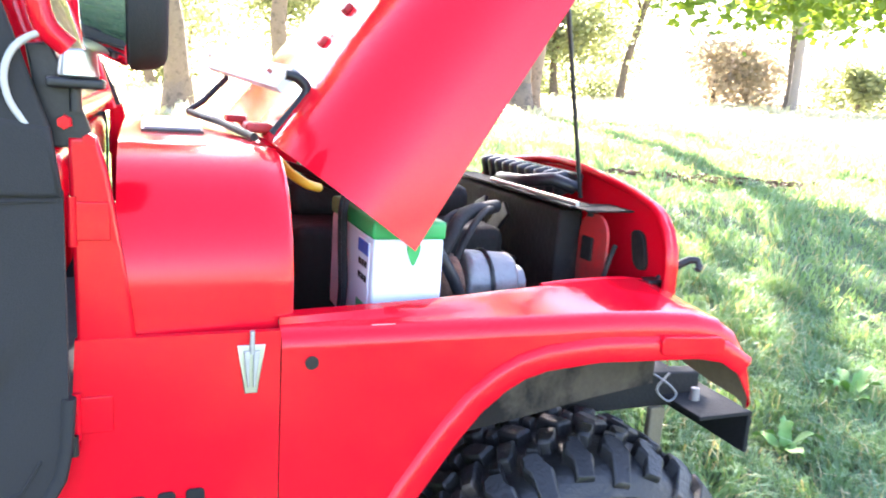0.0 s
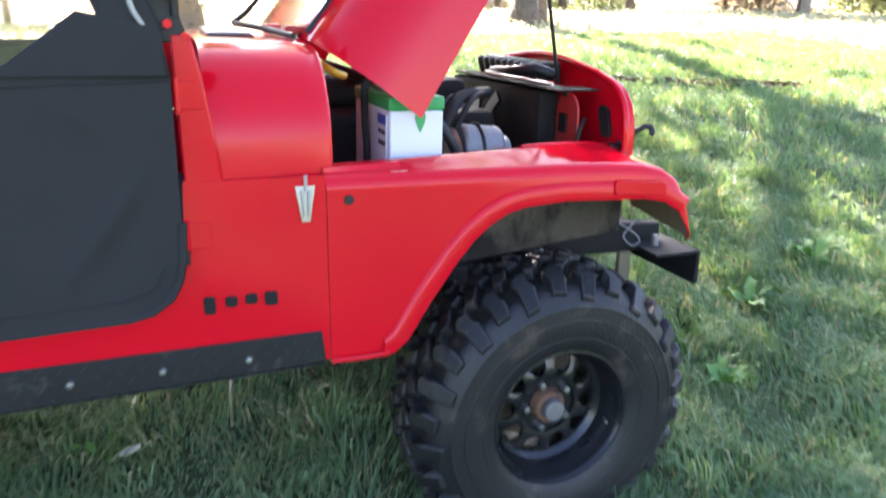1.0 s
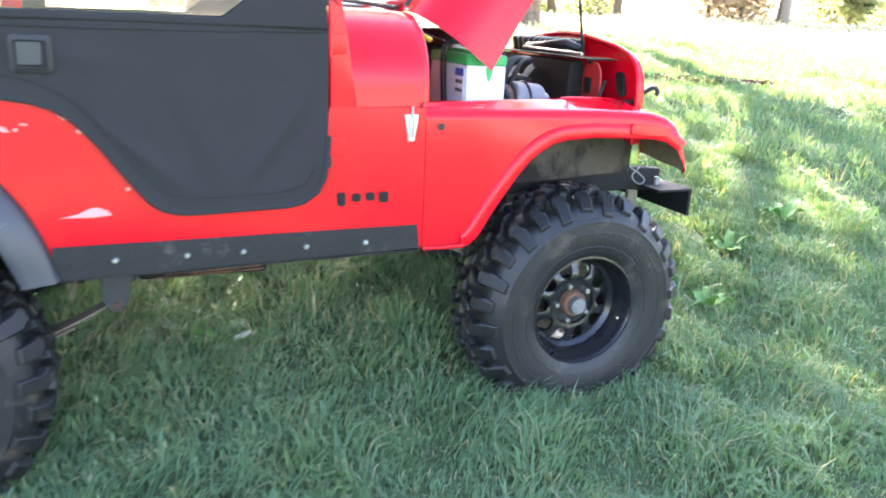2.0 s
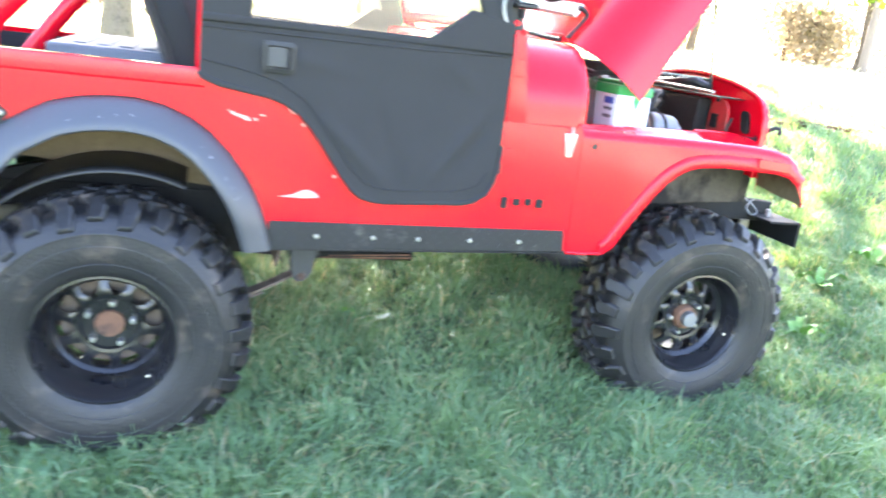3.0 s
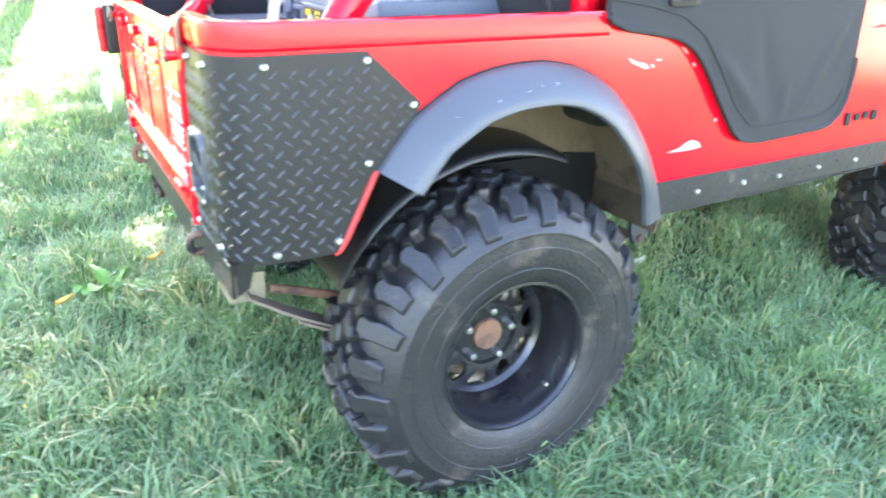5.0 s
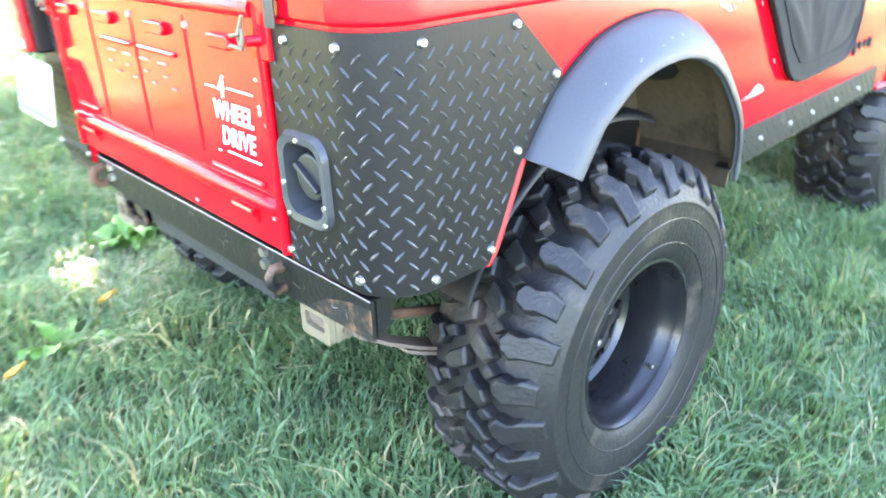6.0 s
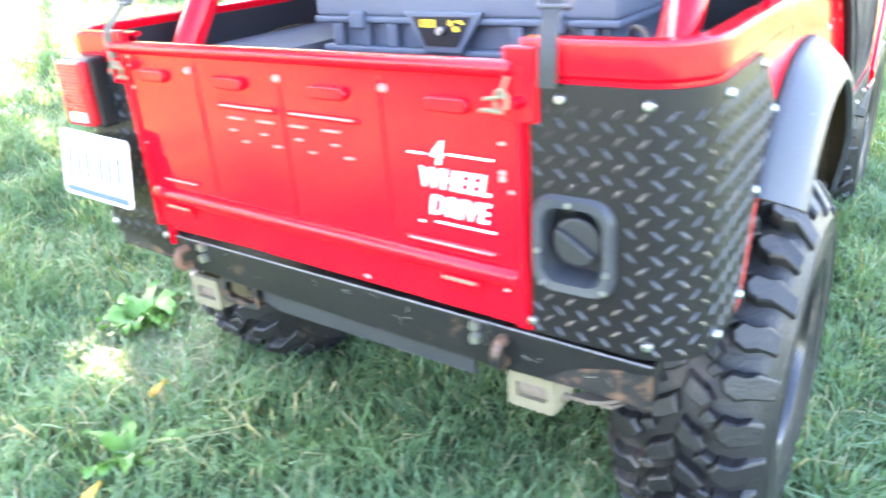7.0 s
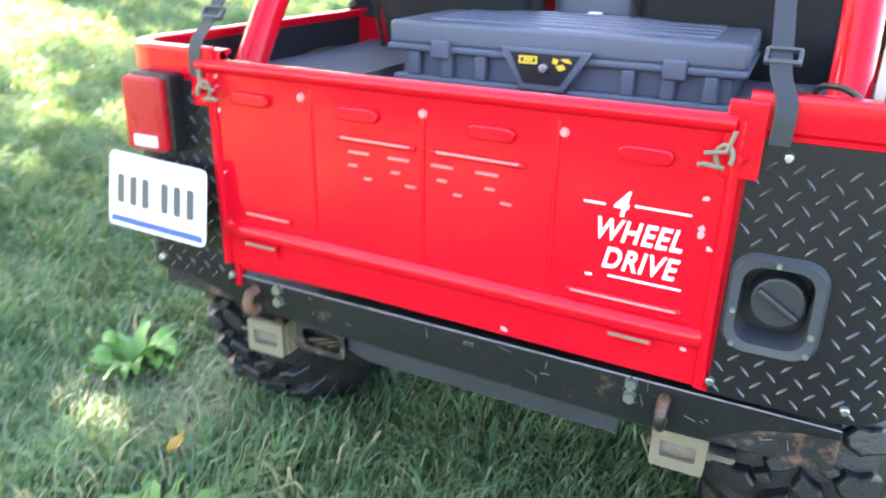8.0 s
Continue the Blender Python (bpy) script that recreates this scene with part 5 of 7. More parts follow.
for k in range(26):
    y, z, a, ln = rng.uniform(-0.6, 0.6), rng.uniform(0.705, 0.752), rng.uniform(-0.5, 0.5) + (1.4 if k % 4 == 0 else 0), rng.uniform(0.002, 0.012)
    cu, sv = math.cos(a) * ln, math.sin(a) * ln
    w = rng.uniform(0.0003, 0.0007)
    bm.faces.new([bm.verts.new((-0.6690, y + p * cu - q * w * math.sin(a), z + p * sv + q * w * math.cos(a))) for p, q in ((-1, -1), (1, -1), (1, 1), (-1, 1))])
tagged(part("scratches", bm, WORN_EDGE, bumper), kind="stuff")
for sg in (-1, 1):
    by = -0.342 if sg < 0 else 0.357
    for z in (0.747, 0.721):
        bm = bmesh.new()
        cyl(bm, (-0.667, by, z), (-0.677, by, z), 0.012, 0.010, 6)
        part("bumper_bolt", bm, STEEL, bumper)
    bm = bmesh.new()
    ty = by + sg * 0.055
    tube(bm, [(-0.667, ty, 0.734), (-0.688, ty, 0.734), (-0.696, ty, 0.722), (-0.696, ty, 0.706), (-0.686, ty, 0.693), (-0.667, ty, 0.693)], 0.0105, 8)
    part("tow_eye", bm, RUST if sg > 0 else BUMPER_END, bumper, "rusty tow eye" if sg > 0 else "black tow eye with rust spots")
    # spring shackle hanging below
    bm = bmesh.new()
    o, i = rounded(0.090, 0.076, 0.006, 3, sg * 0.428, 0.618), rounded(0.060, 0.032, 0.004, 3, sg * 0.428, 0.618)
    fs = lambda u, v, d: (-0.600 - d, u, v)
    shell(bm, [[fs(*p, 0.014) for p in o + o[:1]], [fs(*p, 0.014) for p in i + i[:1]]], [[fs(*p, 0.0) for p in o + o[:1]], [fs(*p, 0.0) for p in i + i[:1]]])
    sh = part("spring_shackle", bm, TAN, car, "tan primed spring shackle")
    bm = bmesh.new()
    box(bm, (-0.565, sg * 0.385, 0.616), (0.068, 0.008, 0.072), 0.003)
    part("shackle_side", bm, TAN, sh)
    bm = bmesh.new()
    box(bm, (-0.565, sg * 0.470, 0.616), (0.068, 0.008, 0.072), 0.003)
    part("shackle_side", bm, TAN, sh)
    bm = bmesh.new()
    cyl(bm, (-0.575, sg * 0.374, 0.600), (-0.575, sg * 0.482, 0.600), 0.009, None, 10)
    cyl(bm, (-0.585, sg * 0.395, 0.614), (-0.585, sg * 0.46, 0.614), 0.022, None, 14)
    part("shackle_bolt", bm, DRUM, sh)
bm = bmesh.new()
o, i_ = rounded(0.112, 0.062, 0.012, 4, 0.265, 0.656), rounded(0.090, 0.042, 0.016, 4, 0.262, 0.657)
fr = lambda u, v, d: (-0.655 - d, u, v)
shell(bm, [[fr(*p, 0.0) for p in i_ + i_[:1]], [fr(*p, 0.012) for p in i_ + i_[:1]], [fr(*p, 0.012) for p in o + o[:1]], [fr(*p, 0.0) for p in o + o[:1]]],
      [[fr(*p, -0.004) for p in i_ + i_[:1]], [fr(*p, 0.006) for p in i_ + i_[:1]], [fr(*p, 0.006) for p in o + o[:1]], [fr(*p, -0.004) for p in o + o[:1]]])
receiver = part("hitch_receiver", bm, BUMPER_END, bumper, "rusty-edged hitch receiver opening")
bm = bmesh.new()
prism(bm, rounded(0.106, 0.056, 0.012, 3, 0.265, 0.656), fr, -0.050, -0.046)
part("receiver_back", bm, DARK, receiver)

# the bumper hangs slightly askew, tucked under the body
for ob in (bumper, *bumper.children_recursive):
    for v in ob.data.vertices:
        v.co.x += 0.018
        v.co.z += 0.0105 + 0.018 * v.co.y

# number plate and tail lamp on the far corner
bm = bmesh.new()
fnp = lambda u, v, d: (-0.700 - d - 0.16 * (1.010 - v), u, v + 0.04 * (u - 0.59))
prism(bm, rounded(0.248, 0.146, 0.012, 4, 0.586, 0.938), fnp, 0.0, 0.003, 0.001)
tag = part("number_plate", bm, PAINT_WHITE, car, "white number plate with plain dark bars")
for y in (0.676, 0.643, 0.611, 0.561, 0.529, 0.496):
    bm = bmesh.new()
    prism(bm, rounded(0.018, 0.058, 0.004, 2, y + 0.003, 0.940), fnp, 0.003, 0.004)
    part("plate_bar", bm, FLARE, tag)
bm = bmesh.new()
prism(bm, rounded(0.235, 0.014, 0.004, 2, 0.586, 0.879), fnp, 0.003, 0.0036)
part("plate_band", bm, BLUE, tag)
for sg, y in ((1, 0.592),):
    bm = bmesh.new()
    box(bm, (-0.668, y, 1.100), (0.062, 0.106, 0.148), 0.008)
    lamp = part("tail_lamp", bm, BLACK, car, "square red tail lamp in a black housing")
    bm = bmesh.new()
    box(bm, (-0.708, y, 1.100), (0.026, 0.100, 0.138), 0.010)
    part("lamp_lens", bm, LENS_RED, lamp)
    bm = bmesh.new()
    for k in range(14):
        box(bm, (-0.7215, y, 1.072 + 0.0070 * k), (0.003, 0.084, 0.0032), 0.001)
    tagged(part("lens_ribs", bm, LENS_RED, lamp), kind="stuff")
    bm = bmesh.new()
    box(bm, (-0.7205, y - 0.004, 1.052), (0.004, 0.060, 0.022), 0.002)
    part("reverse_lens", bm, WHITE, lamp)

# ---- front bumper and chassis ----
bm = bmesh.new()
tube(bm, bend([(2.30, -0.40, 0.915), (2.40, -0.41, 0.925), (2.46, -0.42, 0.900), (2.50, -0.43, 0.865), (2.47, -0.44, 0.850), (2.44, -0.43, 0.880), (2.48, -0.42, 0.915)]), 0.0028, 6)
tube(bm, bend([(1.78, -0.41, 0.935), (1.95, -0.41, 0.925), (2.15, -0.41, 0.932), (2.30, -0.40, 0.915)]), 0.005, 6)
part("bare_wire", bm, DULL, car, "loose bare wire along the frame rail")
bm = bmesh.new()
box(bm, (2.645, 0, 0.790), (0.014, 1.07, 0.10), 0.003)
box(bm, (2.57, 0, 0.842), (0.16, 1.07, 0.010), 0.002)
front_bumper = part("front_bumper", bm, MATTE, car, "black steel channel front bumper")
bm = bmesh.new()
cyl(bm, (2.55, -0.44, 0.845), (2.55, -0.44, 0.878), 0.013, 0.010, 12)
part("bumper_eye_bolt", bm, DULL, front_bumper)
for sg in (-1, 1):
    bm = bmesh.new()
    pts = [(-0.58, 0.70), (-0.20, 0.78), (0.2, 0.80), (0.55, 0.74), (1.45, 0.74), (1.75, 0.82), (2.6, 0.815), (2.6, 0.90), (2.3, 0.92), (1.85, 0.915), (1.45, 0.85), (0.55, 0.85), (0.2, 0.90), (-0.2, 0.88), (-0.58, 0.78)]
    prism(bm, pts, lambda u, v, d, s=sg: (u, s * d, v), 0.345, 0.395, 0.006)
    rail = part("frame_rail", bm, MATTE, car)
    for x in (2.08, 2.19):
        bm = bmesh.new()
        cyl(bm, (x, sg * 0.394, 0.868), (x, sg * 0.397, 0.868), 0.010, None, 12)
        part("rail_hole", bm, DARK, rail)
    bm = bmesh.new()
    box(bm, (2.47, sg * 0.40, 0.76), (0.045, 0.02, 0.12), 0.005)
    part("front_shackle", bm, TAN, car, "tan front spring shackle")
    # leaf springs
    for x0, x1, xa, za, zh, ys in ((-0.58, 0.585, 0.0, 0.395, 0.605, 0.49), (1.55, 2.47, 2.12, 0.55, 0.72, 0.40)):
        bm = bmesh.new()
        for k in range(4):
            f = 1 - 0.2 * k
            pts = [(xa + (x - xa) * f, za - 0.012 * k + (zh - 0.038 * (x > xa) * (x0 < 0) - za) * (((x - xa) * f) / max(xa - x0, x1 - xa)) ** 2) for x in [x0 + (x1 - x0) * j / 16 for j in range(17)]]
            shell(bm, [[(x, sg * (ys - 0.03), z) for x, z in pts], [(x, sg * (ys + 0.03), z) for x, z in pts]], [[(x, sg * (ys - 0.03), z + 0.008) for x, z in pts], [(x, sg * (ys + 0.03), z + 0.008) for x, z in pts]])
        part("leaf_spring", bm, DRUM, car, "dusty tan leaf spring")
    bm = bmesh.new()
    box(bm, (0.595, sg * 0.49, 0.68), (0.10, 0.09, 0.10), 0.01)
    prism(bm, [(0.545, 0.70), (0.645, 0.70), (0.625, 0.58), (0.60, 0.548), (0.572, 0.545), (0.552, 0.58)], lambda u, v, d, s=sg: (u, s * d, v), 0.525, 0.545, 0.004)
    hanger = part("spring_hanger", bm, FADED, car, "grey spring hanger with rusty foot")
    bm = bmesh.new()
    cyl(bm, (0.588, sg * 0.545, 0.566), (0.588, sg * 0.553, 0.566), 0.014, 0.012, 6)
    cyl(bm, (0.585, sg * 0.545, 0.675), (0.585, sg * 0.553, 0.675), 0.009, 0.008, 6)
    part("hanger_bolt", bm, RUST, hanger)
    bm = bmesh.new()
    tube(bm, [(-0.52, sg * 0.46, 0.60), (-0.30, sg * 0.44, 0.52), (-0.05, sg * 0.42, 0.47)], 0.012, 8)
    part("shock_link", bm, RUST, car)
for x, z, zl in ((0.0, 0.437, 0.56), (2.12, 0.462, 0.64)):
    bm = bmesh.new()
    cyl(bm, (x, -0.50, z), (x, 0.50, zl), 0.042, None, 18)
    cyl(bm, (x - 0.10, 0.05, z / 2 + zl / 2), (x + 0.13, 0.05, z / 2 + zl / 2), 0.12, 0.09, 20, 0.02)
    part("axle", bm, DARK, car)
bm = bmesh.new()
tube(bm, [(-0.60, -0.50, 0.705), (-0.40, -0.50, 0.715), (-0.10, -0.30, 0.72), (0.4, -0.25, 0.70), (1.2, -0.22, 0.69), (1.6, -0.2, 0.85)], 0.028, 12)
part("exhaust_pipe", bm, TAN, car, "tan weathered exhaust pipe")
bm = bmesh.new()
cyl(bm, (0.55, -0.25, 0.69), (1.05, -0.24, 0.69), 0.075, None, 20, 0.02)
part("muffler", bm, RUST, car)
bm = bmesh.new()
box(bm, (0.860, -0.08, 0.552), (0.42, 0.34, 0.034), 0.014)
box(bm, (0.860, -0.12, 0.60), (0.34, 0.22, 0.09), 0.02)
skid = part("skid_plate", bm, DARK, car, "dark gearbox skid plate with rusty edges")
bm = bmesh.new()
box(bm, (0.880, -0.2515, 0.546), (0.36, 0.004, 0.006), 0.001, (0, -1.4, 0))
box(bm, (0.890, -0.2515, 0.557), (0.32, 0.004, 0.005), 0.001, (0, -2.2, 0))
part("rust_edge", bm, RUST, skid)
bm = bmesh.new()
box(bm, (1.30, 0.0, 0.71), (0.40, 0.5, 0.12), 0.03)
box(bm, (1.62, -0.36, 0.74), (0.16, 0.07, 0.07), 0.02)
part("gearbox", bm, DARK, car)
bm = bmesh.new()
arc = [(0.02 + 0.47 * math.cos(a), 0.47 + 0.455 * math.sin(a)) for a in [radians(66 + 90 * k / 18) for k in range(19)]]
shell(bm, [[(x, y, z + d) for x, z in arc] for y, d in ((-0.64, -0.012), (-0.63, 0.0), (-0.45, 0.012))], [[(x, y, z + d - 0.008) for x, z in arc] for y, d in ((-0.64, -0.012), (-0.63, 0.0), (-0.45, 0.012))])
part("inner_arch", bm, BLACK, car, "curved black inner arch above the tyre")

# paint damage on the right side
rng = random.Random(9)
for pts in ([(0.475, 0.880), (0.52, 0.889), (0.545, 0.902), (0.565, 0.906), (0.59, 0.896), (0.60, 0.883), (0.55, 0.879)],
            [(0.318, 1.128), (0.345, 1.118), (0.375, 1.112), (0.386, 1.100), (0.372, 1.100), (0.352, 1.108), (0.330, 1.115)],
            [(0.392, 1.110), (0.402, 1.108), (0.402, 1.100), (0.394, 1.103)],
            [(0.408, 1.122), (0.425, 1.120), (0.425, 1.116), (0.410, 1.117)],
            [(0.49, 1.152), (0.505, 1.140), (0.515, 1.128), (0.507, 1.130), (0.492, 1.142)],
            [(0.535, 1.108), (0.545, 1.098), (0.54, 1.094), (0.532, 1.102)],
            [(0.64, 0.958), (0.648, 0.952), (0.645, 0.945), (0.637, 0.950)],
            [(1.62, 1.1705), (1.66, 1.1705), (1.66, 1.1690), (1.62, 1.1690)]):
    bm = bmesh.new()
    prism(bm, pts, lambda u, v, d: (u, -HALF - d, v), 0.0, 0.0008)
    part("paint_chip", bm, RED_CHIP, tub_right)

# ---- cabin ----
def build_seat(sg):
    bm = bmesh.new()
    rows_o, rows_i = [], []
    for k in range(9):
        f = k / 8
        x, z = 0.30 - 0.24 * f, 1.02 + 0.62 * f
        w = 0.23 * (1 - 0.25 * max(0, f - 0.6) / 0.4)
        prof = [(-1, 0.04), (-0.8, 0.075), (-0.4, 0.09), (0.4, 0.09), (0.8, 0.075), (1, 0.04)]
        rows_o.append([(x - t_, sg * 0.36 + w * s, z - 0.02 * (k == 8)) for s, t_ in prof])
        rows_i.append([(x + t_ * 0.9, sg * 0.36 + w * s, z) for s, t_ in prof])
    shell(bm, rows_o, rows_i)
    ob = part("seat", bm, FABRIC, car, "black fabric bucket seat")
    bm = bmesh.new()
    box(bm, (0.58, sg * 0.36, 1.02), (0.48, 0.46, 0.16), 0.05, (0, -6, 0), 3)
    part("seat_cushion", bm, FABRIC, ob)
    bm = bmesh.new()
    tube(bm, [(0.24 - 0.24 * f, sg * 0.36 + 0.236, 1.03 + 0.60 * f) for f in (0, 0.3, 0.6, 0.8)], 0.008, 6)
    part("seat_piping", bm, VINYL, ob)
    bm = bmesh.new()
    tube(bm, [(0.24 - 0.24 * f, sg * 0.36 - 0.236, 1.03 + 0.60 * f) for f in (0, 0.3, 0.6, 0.8)], 0.008, 6)
    part("seat_piping", bm, VINYL, ob)


build_seat(-1)
build_seat(1)
bm = bmesh.new()
box(bm, (0.42, 0.0, 1.13), (0.34, 0.22, 0.36), 0.03)
console = part("console_box", bm, BOXGREY, car, "grey plastic centre console")
bm = bmesh.new()
box(bm, (0.42, 0.0, 1.325), (0.32, 0.21, 0.03), 0.01)
part("console_lid", bm, BOXGREY, console)
bm = bmesh.new()
box(bm, (1.12, 0, 1.33), (0.10, 1.28, 0.20), 0.03)
part("dashboard", bm, RED, car)
bm = bmesh.new()
for sg in (-1, 1):
    tube(bm, bend([(-0.435, sg * 0.585, 1.12), (-0.225, sg * 0.585, 1.392), (0.10, sg * 0.58, 1.67), (0.22, sg * 0.575, 1.78)]), 0.036, 16)
    tube(bm, bend([(0.26, sg * 0.60, 1.13), (0.26, sg * 0.60, 1.70), (0.25, sg * 0.57, 1.80), (0.25, sg * 0.48, 1.86), (0.25, sg * 0.2, 1.87), (0.25, 0, 1.87)]), 0.036, 16)
part("roll_bar", bm, RED, car, "red tubular roll bar with rear braces")
for sg in (-1, 1):
    bm = bmesh.new()
    cyl(bm, (-0.452, sg * 0.585, 1.118), (-0.452, sg * 0.585, 1.132), 0.06, None, 20, 0.003)
    part("brace_foot", bm, RED, car)
bm = bmesh.new()
tube(bm, bend([(-0.60, -0.62, 1.19), (-0.52, -0.58, 1.225), (-0.45, -0.53, 1.215), (-0.40, -0.54, 1.15)]), 0.005, 8)
part("loose_cable", bm, BLACK, car)
bm = bmesh.new()
box(bm, (-0.47, -0.655, 1.196), (0.10, 0.02, 0.012), 0.004)
part("orange_strip", bm, LENS_ORANGE, car)


# the body sides lean in towards the top
for ob in (tub_left, *tub_left.children_recursive, guard_left, *guard_left.children_recursive):
    for v in ob.data.vertices:
        v.co.z -= 0.016
for ob in car.children_recursive:
    if ob.data is None or ob in (tailgate, *tailgate.children_recursive):
        continue
    for v in ob.data.vertices:
        y = abs(v.co.y)
        if y > 0.5 and v.co.z > 0.80:
            f = min(1.0, (y - 0.5) / 0.16)
            v.co.y -= math.copysign(0.040 * f * (min(1.24, v.co.z) - 0.80), v.co.y)

# ---- wheels ----
def build_tyre():
    bm = bmesh.new()
    R = 0.395
    prof = [(0.196, -0.128), (0.206, -0.140), (0.225, -0.150), (0.262, -0.160), (0.300, -0.163), (0.330, -0.160), (0.333, -0.163), (0.338, -0.1625), (0.341, -0.158), (0.353, -0.151), (0.369, -0.141), (0.382, -0.128), (0.390, -0.108), (R, -0.07), (R + 0.001, 0)]
    prof = prof + [(r, -y) for r, y in prof[-2::-1]]
    lathe(bm, prof, 72)

    def lug(pts, a0, h):
        """Block on the tread: pts are (angle offset, y) corners, h its height above the carcass."""
        def carcass(y):
            return curve([(0, R), (0.07, R), (0.108, 0.390), (0.128, 0.382), (0.141, 0.369), (0.151, 0.353), (0.158, 0.341), (0.2, 0.30)], abs(y))
        lo, mid, hi = [], [], []
        cy = sum(p[1] for p in pts) / len(pts)
        ca = sum(p[0] for p in pts) / len(pts)
        for k, (da, y) in enumerate(pts):
            base = carcass(y) - 0.004
            rise = h * (1.0 if abs(y) < 0.11 else 0.95)
            a = a0 + da
            lo.append(bm.verts.new((base * math.cos(a), y, base * math.sin(a))))
            for ring, sy, sa, up in ((mid, 0.93, 0.92, 0.80), (hi, 0.78, 0.72, 1.0)):
                y2, a2 = cy + (y - cy) * sy, a0 + ca + (da - ca) * sa
                rr = carcass(y2) + rise * up
                if abs(y) > 0.13:
                    y2 = math.copysign(abs(cy + (y - cy) * (0.9 + 0.1 * (ring is mid))) + 0.010 * up - 0.003 * (ring is mid), y2)
                    rr = carcass(abs(y)) + 0.013 - 0.008 * (ring is mid)
                ring.append(bm.verts.new((rr * math.cos(a2), y2, rr * math.sin(a2))))
        bm.faces.new(hi)
        for low_ring, top_ring in ((lo, mid), (mid, hi)):
            for k in range(len(pts)):
                j = (k + 1) % len(pts)
                bm.faces.new((low_ring[k], low_ring[j], top_ring[j], top_ring[k]))

    n = 28
    p = 2 * math.pi / n
    rng = random.Random(12)
    carcass_edges = set(bm.edges)

    def worn(pts):
        return [(da * p + rng.uniform(-0.022, 0.022) * p, y + rng.uniform(-0.0025, 0.0025)) for da, y in pts]
    for k in range(n):
        for sg in (-1, 1):
            a = k * p + (0.5 * p if sg > 0 else 0) + rng.uniform(-0.03, 0.03) * p
            long = 0.153 if k % 2 else 0.141
            # wavy shoulder lug reaching over onto the sidewall
            lug(worn([(-0.28, sg * 0.078), (-0.02, sg * 0.062), (0.22, sg * 0.070), (0.36, sg * 0.096), (0.26, sg * 0.122), (0.34, sg * long), (-0.20, sg * long), (-0.32, sg * 0.126), (-0.22, sg * 0.104)]), a, 0.032)
            # hooked centre block
            lug(worn([(-0.20, sg * 0.006), (0.26, sg * -0.004), (0.42, sg * 0.018), (0.56, sg * 0.048), (0.32, sg * 0.062), (0.10, sg * 0.048), (-0.04, sg * 0.028)]), a + 0.12 * p, 0.031)
            lug(worn([(-0.42, sg * 0.050), (-0.18, sg * 0.034), (-0.05, sg * 0.054), (-0.26, sg * 0.074)]), a + 0.02 * p, 0.028)
    rim_edges = [e for e in bm.edges if e not in carcass_edges and len(e.link_faces) == 2]
    bmesh.ops.bevel(bm, geom=rim_edges, offset=0.0035, segments=2, affect="EDGES", profile=0.5, clamp_overlap=True)
    # fine ring lines on the sidewall
    for r in (0.245, 0.300):
        for sg in (-1, 1):
            tube(bm, [(r * math.cos(t_), sg * curve([(0.225, 0.150), (0.262, 0.160), (0.30, 0.163)], r), r * math.sin(t_)) for t_ in [2 * math.pi * j / 64 for j in range(64)]], 0.0018, 5, closed=True)
    return bm


def build_rim(deep):
    """Steel wheel: rolled lip, barrel, and a disc with ten windows set deep inside."""
    bm = bmesh.new()
    lathe(bm, [(0.196, -0.118), (0.205, -0.132), (0.204, -0.140), (0.197, -0.141), (0.193, -0.134), (0.188, -0.122), (0.184, -0.095), (0.172, -0.085), (0.170, -0.04), (0.168, 0.0), (0.178, 0.06), (0.186, 0.12), (0.196, 0.125)], 64, True)
    part_disc = bmesh.new()
    y0 = deep
    ring_o = [(0.172, y0 - 0.026), (0.158, y0 - 0.012), (0.152, y0 - 0.006), (0.152, y0 + 0.004), (0.172, y0 + 0.004)]
    ring_i = [(0.100, y0 - 0.020), (0.095, y0 - 0.026), (0.085, y0 - 0.024), (0.080, y0 - 0.012), (0.036, y0 - 0.010), (0.036, y0 + 0.002), (0.104, y0 + 0.002)]
    lathe(part_disc, ring_o, 64, True)
    lathe(part_disc, ring_i, 64, True)
    for k in range(10):
        a = 2 * math.pi * k / 10
        rows, under = [], []
        for r, w, y in ((0.096, 0.026, y0 - 0.022), (0.107, 0.0170, y0 - 0.024), (0.123, 0.0135, y0 - 0.020), (0.140, 0.0160, y0 - 0.013), (0.155, 0.029, y0 - 0.009)):
            d, s_ = Vector((math.cos(a), 0, math.sin(a))), Vector((-math.sin(a), 0, math.cos(a)))
            rows.append([d * r + s_ * w * q + Vector((0, y - 0.003 * (1 - q * q), 0)) for q in (-1, -0.5, 0, 0.5, 1)])
            under.append([d * r + s_ * w * q + Vector((0, y + 0.012, 0)) for q in (-1, -0.5, 0, 0.5, 1)])
        shell(part_disc, rows, under)
    return merge(bm, part_disc)


